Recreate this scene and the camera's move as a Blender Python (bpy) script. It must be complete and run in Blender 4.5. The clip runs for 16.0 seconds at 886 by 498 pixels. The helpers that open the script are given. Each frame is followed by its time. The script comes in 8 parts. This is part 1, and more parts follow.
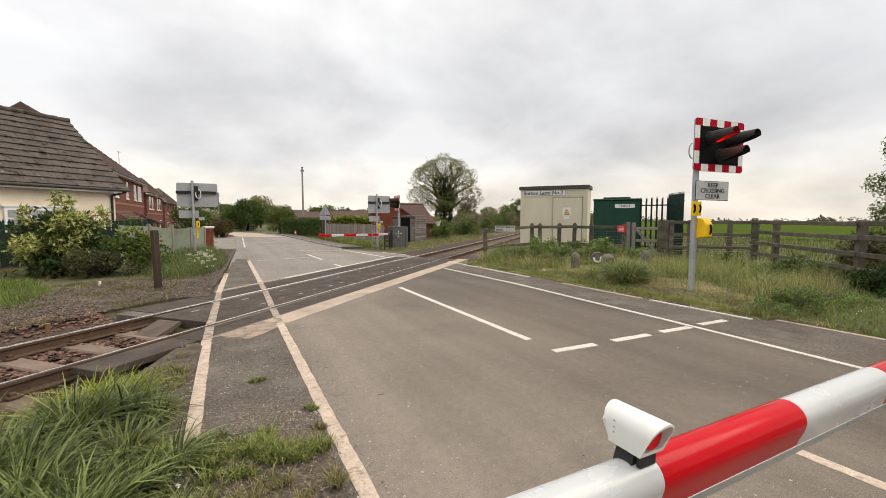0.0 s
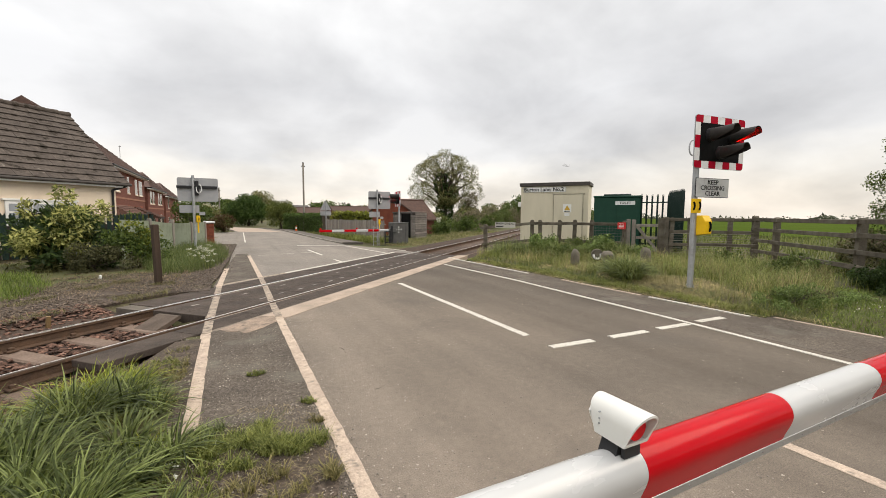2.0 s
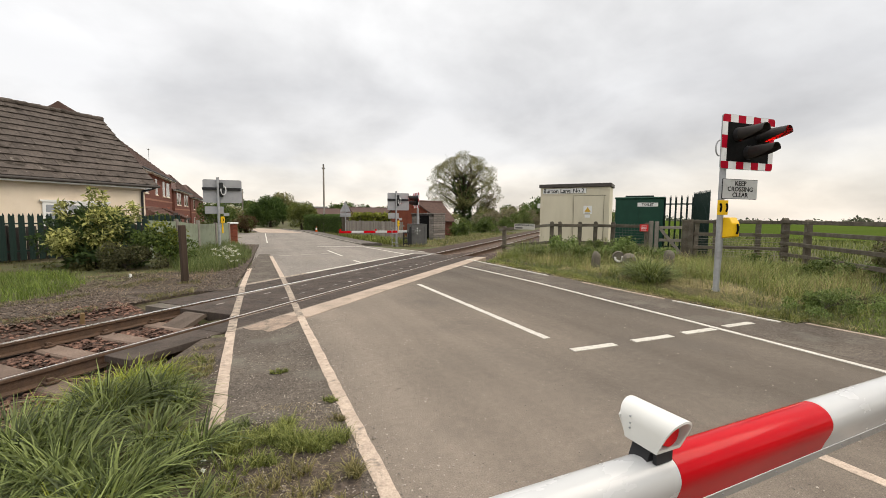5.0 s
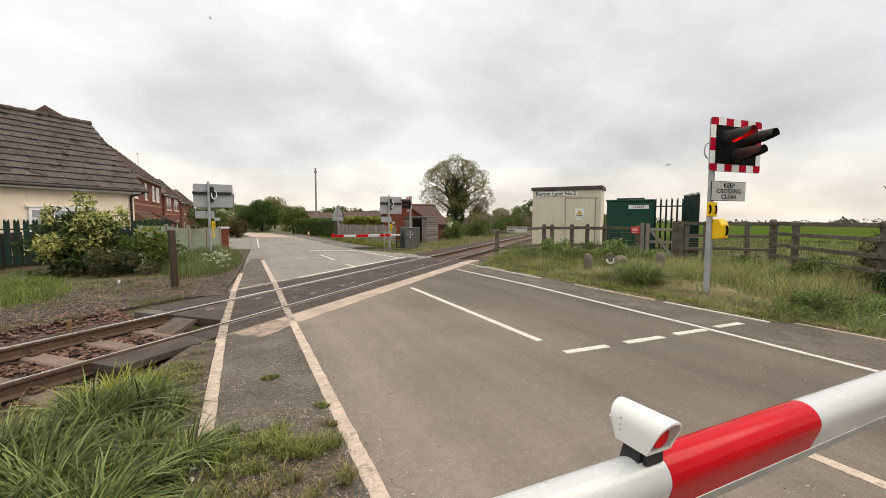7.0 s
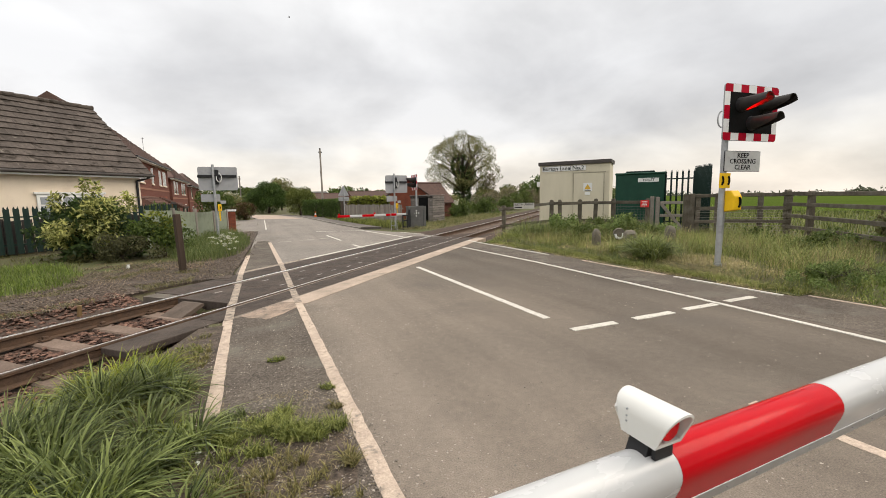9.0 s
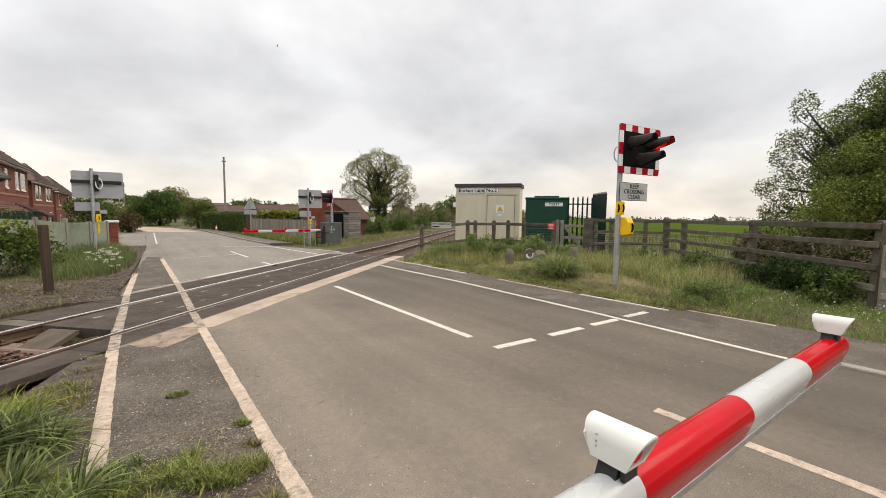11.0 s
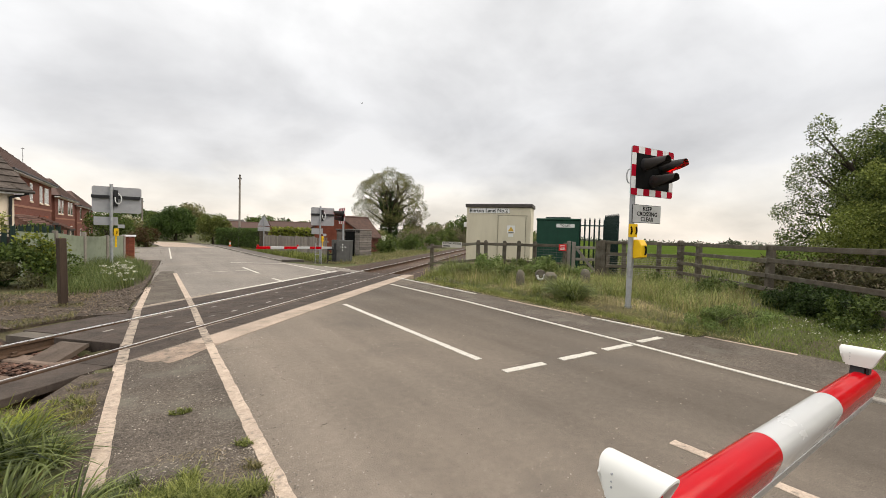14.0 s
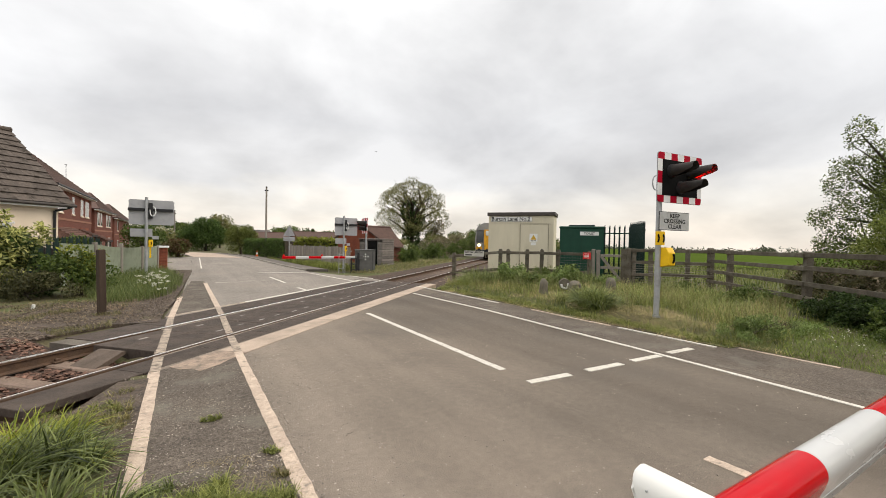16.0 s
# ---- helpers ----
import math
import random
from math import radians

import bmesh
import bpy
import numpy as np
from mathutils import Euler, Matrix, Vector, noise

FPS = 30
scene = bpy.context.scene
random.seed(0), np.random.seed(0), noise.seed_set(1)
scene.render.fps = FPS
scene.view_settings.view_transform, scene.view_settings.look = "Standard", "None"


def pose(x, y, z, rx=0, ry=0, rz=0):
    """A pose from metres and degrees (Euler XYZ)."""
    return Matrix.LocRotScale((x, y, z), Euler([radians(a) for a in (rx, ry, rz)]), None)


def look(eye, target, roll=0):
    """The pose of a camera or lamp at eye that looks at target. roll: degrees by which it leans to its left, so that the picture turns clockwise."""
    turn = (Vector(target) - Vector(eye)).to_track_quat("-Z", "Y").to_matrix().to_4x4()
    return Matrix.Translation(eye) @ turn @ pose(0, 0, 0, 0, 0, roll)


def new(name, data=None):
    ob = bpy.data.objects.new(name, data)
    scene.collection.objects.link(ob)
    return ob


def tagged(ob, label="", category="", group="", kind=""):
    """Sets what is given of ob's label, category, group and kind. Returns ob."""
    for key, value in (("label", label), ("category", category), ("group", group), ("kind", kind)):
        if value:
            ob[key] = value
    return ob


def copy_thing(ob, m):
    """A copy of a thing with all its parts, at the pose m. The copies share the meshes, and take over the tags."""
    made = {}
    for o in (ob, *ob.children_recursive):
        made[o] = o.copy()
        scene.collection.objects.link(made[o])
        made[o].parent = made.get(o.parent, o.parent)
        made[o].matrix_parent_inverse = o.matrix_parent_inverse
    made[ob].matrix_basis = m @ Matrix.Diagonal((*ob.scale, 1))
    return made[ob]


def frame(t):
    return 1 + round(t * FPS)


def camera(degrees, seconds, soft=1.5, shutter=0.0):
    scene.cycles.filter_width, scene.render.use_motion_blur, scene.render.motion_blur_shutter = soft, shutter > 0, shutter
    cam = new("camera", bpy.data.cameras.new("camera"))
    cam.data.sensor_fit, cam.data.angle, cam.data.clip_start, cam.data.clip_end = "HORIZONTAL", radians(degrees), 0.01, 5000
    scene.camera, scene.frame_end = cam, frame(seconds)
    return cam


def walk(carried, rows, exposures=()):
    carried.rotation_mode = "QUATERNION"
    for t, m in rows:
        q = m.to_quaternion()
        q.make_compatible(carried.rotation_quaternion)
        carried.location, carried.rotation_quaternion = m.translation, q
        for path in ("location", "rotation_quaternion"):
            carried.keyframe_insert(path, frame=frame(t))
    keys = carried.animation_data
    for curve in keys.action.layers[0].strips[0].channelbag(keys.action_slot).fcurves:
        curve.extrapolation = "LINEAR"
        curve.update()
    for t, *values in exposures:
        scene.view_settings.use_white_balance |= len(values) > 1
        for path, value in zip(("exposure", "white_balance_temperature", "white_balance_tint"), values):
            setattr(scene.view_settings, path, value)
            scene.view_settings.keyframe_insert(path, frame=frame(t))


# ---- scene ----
# camera
cam = camera(94.1, 16.0, soft=0.75, shutter=0.5)
PATH = [
    (0, (-0.088, -0.171, 1.637), (0.837, 1.596, 1.491), -0.0),
    (0.5, (-0.089, -0.172, 1.631), (0.816, 1.605, 1.482), 0.0),
    (1, (-0.091, -0.182, 1.631), (0.816, 1.594, 1.475), 0.1),
    (1.5, (-0.083, -0.189, 1.627), (0.835, 1.58, 1.466), 0.2),
    (2, (-0.066, -0.196, 1.629), (0.855, 1.572, 1.465), 0.3),
    (2.5, (-0.071, -0.193, 1.628), (0.838, 1.581, 1.465), 0.3),
    (3, (-0.089, -0.195, 1.628), (0.793, 1.593, 1.467), 0.4),
    (3.5, (-0.099, -0.204, 1.634), (0.756, 1.597, 1.474), 0.4),
    (4, (-0.096, -0.196, 1.63), (0.745, 1.612, 1.47), 0.5),
    (6.5, (-0.086, -0.184, 1.626), (0.776, 1.614, 1.48), 0.2),
    (7, (-0.081, -0.186, 1.625), (0.793, 1.607, 1.484), 0.1),
    (7.5, (-0.083, -0.191, 1.627), (0.804, 1.596, 1.486), -0.3),
    (8, (-0.061, -0.201, 1.632), (0.84, 1.578, 1.486), -0.7),
    (8.5, (0.021, -0.172, 1.632), (0.922, 1.605, 1.46), -1.3),
    (9, (0.001, -0.123, 1.624), (0.836, 1.678, 1.378), -1.2),
    (9.5, (-0.065, -0.045, 1.649), (0.901, 1.69, 1.415), 0.6),
    (10, (-0.111, -0.018, 1.659), (1.02, 1.625, 1.514), 1.4),
    (10.2, (-0.115, -0.02, 1.656), (1.035, 1.61, 1.509), 1.1),
    (12.3, (-0.071, -0.017, 1.649), (1.164, 1.55, 1.501), 1.0),
    (12.5, (-0.06, -0.011, 1.644), (1.165, 1.564, 1.513), 1.0),
    (13, (-0.074, 0.0, 1.658), (1.127, 1.595, 1.556), 1.1),
    (13.5, (-0.072, 0.01, 1.658), (1.105, 1.625, 1.578), 1.3),
    (14, (-0.078, 0.01, 1.655), (1.077, 1.641, 1.584), 1.5),
    (14.5, (-0.087, 0.015, 1.659), (1.05, 1.659, 1.593), 1.5),
    (15, (-0.087, 0.019, 1.658), (1.03, 1.676, 1.598), 1.4),
    (15.5, (-0.1, 0.017, 1.661), (0.997, 1.689, 1.612), 1.3),
    (16, (-0.098, 0.01, 1.664), (0.97, 1.701, 1.633), 1.1),
]
walk(cam, [(t, look(e, a, r)) for t, e, a, r in PATH])

# ---------------------------------------------------------------- world and sun
SUN_EL, SUN_AZ = radians(48), radians(115)
world = bpy.data.worlds.new("overcast_sky")
scene.world = world
world.use_nodes = True


def sky():
    nt = world.node_tree
    nt.nodes.clear()
    N, L = nt.nodes.new, nt.links.new
    out, bg = N("ShaderNodeOutputWorld"), N("ShaderNodeBackground")
    L(bg.outputs[0], out.inputs[0])
    tc, sep = N("ShaderNodeTexCoord"), N("ShaderNodeSeparateXYZ")
    L(tc.outputs["Generated"], sep.inputs[0])
    # cloud sheets lie on a plane overhead: divide by the height
    zc = N("ShaderNodeMath"); zc.operation = "MAXIMUM"; zc.inputs[1].default_value = 0.0
    L(sep.outputs["Z"], zc.inputs[0])
    za = N("ShaderNodeMath"); za.operation = "ADD"; za.inputs[1].default_value = 0.46
    L(zc.outputs[0], za.inputs[0])
    div = N("ShaderNodeVectorMath"); div.operation = "DIVIDE"
    comb = N("ShaderNodeCombineXYZ")
    for i in range(3):
        L(za.outputs[0], comb.inputs[i])
    L(tc.outputs["Generated"], div.inputs[0]); L(comb.outputs[0], div.inputs[1])
    n1 = N("ShaderNodeTexNoise")
    n1.inputs["Scale"].default_value, n1.inputs["Detail"].default_value = 2.1, 6.0
    n1.inputs["Roughness"].default_value, n1.inputs["Distortion"].default_value = 0.5, 0.15
    L(div.outputs[0], n1.inputs["Vector"])
    r1 = N("ShaderNodeValToRGB")
    r1.color_ramp.elements[0].position, r1.color_ramp.elements[1].position = 0.3, 0.62
    r1.color_ramp.elements[0].color = (0.66, 0.655, 0.66, 1)
    r1.color_ramp.elements[1].color = (0.97, 0.965, 0.965, 1)
    L(n1.outputs["Fac"], r1.inputs[0])
    # the sheet thins overhead and towards the horizon
    rz = N("ShaderNodeValToRGB")
    e = rz.color_ramp.elements
    e[0].position, e[0].color = 0.0, (1.2, 1.09, 0.95, 1)
    e[1].position, e[1].color = 1.0, (3.0, 2.95, 2.85, 1)
    for p, c in ((0.05, (1.15, 1.075, 0.965, 1)), (0.105, (1.1, 1.06, 0.99, 1)), (0.15, (0.97, 0.96, 0.95, 1)), (0.26, (0.95, 0.95, 0.955, 1)), (0.48, (1.2, 1.2, 1.19, 1))):
        k = e.new(p); k.color = c
    # the lower edge of the sheet is uneven
    n2 = N("ShaderNodeTexNoise")
    n2.inputs["Scale"].default_value, n2.inputs["Detail"].default_value = 3.2, 4.0
    fl = N("ShaderNodeMapping"); fl.inputs["Scale"].default_value = (1, 1, 3.5)
    L(tc.outputs["Generated"], fl.inputs["Vector"]); L(fl.outputs[0], n2.inputs["Vector"])
    wob = N("ShaderNodeMath"); wob.operation = "MULTIPLY_ADD"
    wob.inputs[1].default_value, wob.inputs[2].default_value = 0.16, -0.08
    L(n2.outputs["Fac"], wob.inputs[0])
    lift = N("ShaderNodeMath"); lift.operation = "ADD"
    L(sep.outputs["Z"], lift.inputs[0]); L(wob.outputs[0], lift.inputs[1])
    L(lift.outputs[0], rz.inputs[0])
    mul = N("ShaderNodeMix"); mul.data_type, mul.blend_type = "RGBA", "MULTIPLY"
    mul.inputs["Factor"].default_value = 1
    L(r1.outputs[0], mul.inputs["A"]); L(rz.outputs[0], mul.inputs["B"])
    thick = N("ShaderNodeMapRange")
    for i, v in enumerate((-0.7, 0.9, 1.08, 0.95)):
        thick.inputs[i + 1].default_value = v
    L(sep.outputs["X"], thick.inputs[0])
    dim = N("ShaderNodeMix"); dim.data_type, dim.blend_type = "RGBA", "MULTIPLY"
    dim.inputs["Factor"].default_value = 1
    L(mul.outputs[2], dim.inputs["A"]); L(thick.outputs[0], dim.inputs["B"])
    st = N("ShaderNodeTexSky"); st.sky_type, st.sun_disc = "NISHITA", False
    st.sun_elevation, st.sun_rotation = SUN_EL, SUN_AZ
    sc = N("ShaderNodeMix"); sc.data_type, sc.blend_type = "RGBA", "MULTIPLY"
    sc.inputs["Factor"].default_value = 1; sc.inputs["B"].default_value = (0.1, 0.1, 0.1, 1)
    L(st.outputs[0], sc.inputs["A"])
    mix = N("ShaderNodeMix"); mix.data_type = "RGBA"; mix.inputs["Factor"].default_value = 0.93
    L(sc.outputs[2], mix.inputs["A"]); L(dim.outputs[2], mix.inputs["B"])
    L(mix.outputs[2], bg.inputs[0])
    bg.inputs[1].default_value = 1.04


sky()
sun = new("sun", bpy.data.lights.new("sun", "SUN"))
sun.data.energy, sun.data.angle, sun.data.color = 1.7, radians(40), (1.0, 0.89, 0.74)
sun.matrix_world = look((60 * math.sin(SUN_AZ), 60 * math.cos(SUN_AZ), 60 * math.tan(SUN_EL)), (0, 0, 0))


# ---------------------------------------------------------------- materials
MATS = {}


def mat(name, col, col2=None, scale=6.0, rough=0.7, metal=0.0, bump=0.0, bscale=60.0, fine=0.0, island=0.0, obj=0.0,
        spec=0.22, coat=0.0, emit=None, estr=0.0, trans=0.0, mid=0.0, mscale=24.0, x_fade=None, stains=None, st_scale=1.2, st_lo=0.5, st_hi=0.7, streak=0.0, stretch=None, space="Object", specks=None, sp_scale=70.0, sp_lo=0.66):
    """A procedural surface: two colours mixed by noise, fine grain, stains, bump; island/obj: brightness spread per piece."""
    if name in MATS:
        return MATS[name]
    m = bpy.data.materials.new(name)
    MATS[name] = m
    m.use_nodes = True
    nt = m.node_tree
    N, L = nt.nodes.new, nt.links.new
    b = nt.nodes["Principled BSDF"]
    b.inputs["Roughness"].default_value, b.inputs["Metallic"].default_value = rough, metal
    b.inputs["Specular IOR Level"].default_value, b.inputs["Coat Weight"].default_value = spec, coat
    tc = N("ShaderNodeTexCoord")
    vec = tc.outputs["Object"]
    if space == "World":
        g = N("ShaderNodeNewGeometry")
        vec = g.outputs["Position"]
    if stretch:
        mp = N("ShaderNodeMapping")
        mp.inputs["Scale"].default_value = stretch
        L(vec, mp.inputs["Vector"])
        vec = mp.outputs[0]

    def noise_node(s, detail=4.0, rgh=0.55):
        n = N("ShaderNodeTexNoise")
        n.inputs["Scale"].default_value, n.inputs["Detail"].default_value, n.inputs["Roughness"].default_value = s, detail, rgh
        L(vec, n.inputs["Vector"])
        return n.outputs["Fac"]

    def mixed(fac, a, bb, blend="MIX"):
        x = N("ShaderNodeMix")
        x.data_type, x.blend_type = "RGBA", blend
        for sock, v in (("Factor", fac), ("A", a), ("B", bb)):
            if isinstance(v, (int, float)):
                x.inputs[sock].default_value = v
            elif isinstance(v, tuple):
                x.inputs[sock].default_value = (*v[:3], 1)
            else:
                L(v, x.inputs[sock])
        return x.outputs[2]

    def ramp(v, lo, hi, a=0.0, bb=1.0):
        r = N("ShaderNodeMapRange")
        for i, q in enumerate((lo, hi, a, bb)):
            r.inputs[i + 1].default_value = q
        L(v, r.inputs[0])
        return r.outputs[0]

    c = mixed(ramp(noise_node(scale), 0.3, 0.7), col, col2 or tuple(v * 0.8 for v in col))
    if fine:
        f = ramp(noise_node(bscale * 1.3, 2.0), 0.25, 0.75, 1 - fine, 1 + fine)
        c = mixed(1.0, c, f, "MULTIPLY")
    if mid:
        c = mixed(1.0, c, ramp(noise_node(mscale, 3.0, 0.6), 0.3, 0.7, 1 - mid, 1 + mid), "MULTIPLY")
    if specks:
        c = mixed(ramp(noise_node(sp_scale, 1.0, 0.4), sp_lo, sp_lo + 0.05), c, specks)
        c = mixed(ramp(noise_node(sp_scale * 0.8, 1.0, 0.4), 1 - sp_lo, 0.95 - sp_lo, 0.0, 0.28), c, tuple(v * 0.25 for v in specks))
    # brightness runs evenly from one factor to another along x
    if x_fade:
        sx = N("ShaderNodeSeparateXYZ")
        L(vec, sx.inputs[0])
        c = mixed(1.0, c, ramp(sx.outputs["X"], *x_fade), "MULTIPLY")
    if streak:
        mq = N("ShaderNodeMapping")
        mq.inputs["Scale"].default_value = (1.5, 0.07, 1.0)
        L(vec, mq.inputs["Vector"])
        nq = N("ShaderNodeTexNoise")
        nq.inputs["Scale"].default_value, nq.inputs["Detail"].default_value, nq.inputs["Distortion"].default_value = 1.0, 3.0, 0.2
        L(mq.outputs[0], nq.inputs["Vector"])
        c = mixed(1.0, c, ramp(nq.outputs["Fac"], 0.3, 0.7, 1 - streak, 1 + streak), "MULTIPLY")
    if stains:
        c = mixed(ramp(noise_node(st_scale, 5.0, 0.62), st_lo, st_hi), c, stains)
    if island or obj:
        if island:
            g2 = N("ShaderNodeNewGeometry")
            rnd = g2.outputs["Random Per Island"]
        else:
            o = N("ShaderNodeObjectInfo")
            rnd = o.outputs["Random"]
        c = mixed(1.0, c, ramp(rnd, 0, 1, 1 - (island or obj), 1 + (island or obj)), "MULTIPLY")
    L(c, b.inputs["Base Color"])
    L(ramp(noise_node(scale * 3), 0.2, 0.8, max(0.05, rough - 0.12), min(1, rough + 0.1)), b.inputs["Roughness"])
    if bump:
        bp = N("ShaderNodeBump")
        bp.inputs["Strength"].default_value, bp.inputs["Distance"].default_value = bump, 0.01
        L(noise_node(bscale, 3.0), bp.inputs["Height"])
        L(bp.outputs[0], b.inputs["Normal"])
    if emit:
        b.inputs["Emission Color"].default_value, b.inputs["Emission Strength"].default_value = (*emit, 1), estr
    if trans:
        b.inputs["Transmission Weight"].default_value = trans
    return m


def leaf_mat(name, col, col2, spread=0.35, rough=0.5, thin=0.35):
    """Leaves and blades: colour varies from one to the next, light comes through."""
    if name in MATS:
        return MATS[name]
    m = bpy.data.materials.new(name)
    MATS[name] = m
    m.use_nodes = True
    nt = m.node_tree
    N, L = nt.nodes.new, nt.links.new
    b, out = nt.nodes["Principled BSDF"], nt.nodes["Material Output"]
    g = N("ShaderNodeNewGeometry")
    r = N("ShaderNodeValToRGB")
    e = r.color_ramp.elements
    e[0].color = (*[v * (1 - spread) for v in col], 1)
    e[1].color = (*[v * (1 + spread) for v in col2], 1)
    k = e.new(0.5)
    k.color = (*[(p + q) / 2 for p, q in zip(col, col2)], 1)
    L(g.outputs["Random Per Island"], r.inputs[0])
    tc, n = N("ShaderNodeTexCoord"), N("ShaderNodeTexNoise")
    n.inputs["Scale"].default_value = 1.3
    L(tc.outputs["Object"], n.inputs["Vector"])
    mr = N("ShaderNodeMapRange")
    for i, q in enumerate((0.3, 0.7, 0.75, 1.25)):
        mr.inputs[i + 1].default_value = q
    L(n.outputs["Fac"], mr.inputs[0])
    x = N("ShaderNodeMix")
    x.data_type, x.blend_type = "RGBA", "MULTIPLY"
    x.inputs["Factor"].default_value = 1
    L(r.outputs[0], x.inputs["A"]); L(mr.outputs[0], x.inputs["B"])
    L(x.outputs[2], b.inputs["Base Color"])
    b.inputs["Roughness"].default_value, b.inputs["Specular IOR Level"].default_value = rough, 0.2
    t = N("ShaderNodeBsdfTranslucent")
    L(x.outputs[2], t.inputs[0])
    ms = N("ShaderNodeMixShader")
    ms.inputs[0].default_value = thin
    L(b.outputs[0], ms.inputs[1]); L(t.outputs[0], ms.inputs[2])
    L(ms.outputs[0], out.inputs[0])
    return m


ASPHALT = mat("asphalt", (0.21, 0.174, 0.14), (0.14, 0.118, 0.097), scale=0.3, rough=0.88, bump=0.6, bscale=85, fine=0.36, mid=0.1, mscale=15, spec=0.12, x_fade=(1.0, 4.8, 1.1, 0.64), streak=0.16,
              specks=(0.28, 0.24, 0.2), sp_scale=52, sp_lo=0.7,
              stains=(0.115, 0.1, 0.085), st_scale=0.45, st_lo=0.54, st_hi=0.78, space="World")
ASPHALT_OLD = mat("worn_asphalt", (0.125, 0.104, 0.084), (0.078, 0.065, 0.054), specks=(0.24, 0.205, 0.17), sp_scale=60, sp_lo=0.7, scale=1.2, rough=0.9, bump=0.9, bscale=80, fine=0.8, mid=0.3, mscale=22, spec=0.15,
                  stains=(0.15, 0.135, 0.11), st_scale=1.4, st_lo=0.52, st_hi=0.72, space="World")
ASPHALT_FAR = mat("far_lane_asphalt", (0.23, 0.205, 0.178), (0.175, 0.155, 0.136), scale=0.4, rough=0.88, bump=0.5, bscale=75, fine=0.5, mid=0.15, mscale=9, spec=0.12,
                  streak=0.1, stains=(0.215, 0.185, 0.155), st_scale=0.35, st_lo=0.56, st_hi=0.75, space="World")
ASPHALT_PALE = mat("pale_resurfaced_asphalt", (0.4, 0.315, 0.25), (0.32, 0.255, 0.205), scale=0.6, rough=0.9, bump=0.4, bscale=100, fine=0.3, space="World")
PAINT = mat("road_paint_worn", (0.55, 0.52, 0.46), (0.46, 0.43, 0.375), scale=5, rough=0.75, bump=0.6, bscale=70, fine=0.18,
            stains=(0.24, 0.215, 0.19), st_scale=16, st_lo=0.57, st_hi=0.7, space="World")
PAINT_CREAM = mat("road_paint_dirty", (0.5, 0.4, 0.315), (0.36, 0.285, 0.225), scale=4, rough=0.8, bump=0.7, bscale=60, fine=0.2,
                  stains=(0.2, 0.17, 0.14), st_scale=14, st_lo=0.54, st_hi=0.7, mid=0.12, space="World")
DECK_PAINT = mat("deck_line_paint", (0.4, 0.33, 0.26), (0.24, 0.195, 0.155), scale=7, rough=0.8, bump=0.5, bscale=60, fine=0.3, stains=(0.1, 0.08, 0.064), st_scale=12, st_lo=0.48, st_hi=0.66, space="World")
CONCRETE = mat("edge_beam_concrete", (0.42, 0.33, 0.26), (0.3, 0.24, 0.19), scale=2, rough=0.88, bump=0.5, bscale=80, fine=0.25,
               stains=(0.2, 0.17, 0.13), st_scale=2.2, st_lo=0.5, st_hi=0.8, space="World")
KERB = mat("kerb_concrete", (0.27, 0.245, 0.21), (0.19, 0.172, 0.148), scale=3, rough=0.9, bump=0.5, bscale=70, fine=0.25, obj=0.15)
RUBBER = mat("deck_rubber", (0.075, 0.058, 0.048), (0.045, 0.036, 0.03), scale=3, rough=0.85, bump=0.35, bscale=160, fine=0.3,
             mid=0.2, spec=0.15, stains=(0.085, 0.068, 0.055), st_scale=1.6, st_lo=0.55, st_hi=0.75, space="World", obj=0.12)
SLOT = mat("scuffed_slot_cover", (0.3, 0.275, 0.25), (0.17, 0.152, 0.135), scale=6, rough=0.8, fine=0.3, space="World", obj=0.4)
STEEL_RUST = mat("rail_rusty_steel", (0.12, 0.072, 0.045), (0.075, 0.05, 0.036), scale=8, rough=0.8, metal=0.2, bump=0.4, bscale=60, fine=0.3, space="World")
STEEL_BRIGHT = mat("rail_bright_steel", (0.95, 0.93, 0.9), (0.88, 0.86, 0.83), scale=10, rough=0.3, metal=1.0, space="World")
SLEEPER = mat("sleeper_concrete", (0.2, 0.145, 0.112), (0.12, 0.085, 0.065), scale=3, rough=0.9, bump=0.5, bscale=40, fine=0.3, obj=0.2)
BALLAST = mat("ballast_stone", (0.165, 0.092, 0.066), (0.06, 0.036, 0.027), scale=14, rough=0.92, bump=0.7, bscale=40, fine=0.35, island=0.65, space="World")
BALLAST_BED = mat("ballast_bed", (0.085, 0.057, 0.042), (0.035, 0.025, 0.02), scale=18, rough=0.95, bump=1.0, bscale=30, fine=0.5, space="World")
GRAVEL = mat("trackside_gravel", (0.102, 0.078, 0.06), (0.052, 0.041, 0.033), scale=5, rough=0.95, bump=1.0, bscale=45, fine=0.55,
             mid=0.35, mscale=18, stains=(0.1, 0.095, 0.045), st_scale=0.9, st_lo=0.58, st_hi=0.72, space="World")
SOIL = mat("grassy_soil", (0.075, 0.066, 0.034), (0.105, 0.085, 0.05), scale=1.3, rough=0.95, bump=1.0, bscale=25, fine=0.45,
           mid=0.3, stains=(0.075, 0.088, 0.028), st_scale=0.7, st_lo=0.42, st_hi=0.62, space="World")
FIELD = mat("young_crop", (0.052, 0.078, 0.014), (0.068, 0.094, 0.02), scale=0.03, rough=0.95, spec=0.0, bump=0.8, bscale=2, fine=0.2, space="World")
GALV = mat("galvanised_steel", (0.42, 0.43, 0.44), (0.34, 0.35, 0.36), scale=7, rough=0.5, metal=0.55, bump=0.08, bscale=40, stains=(0.27, 0.26, 0.25), st_scale=3)
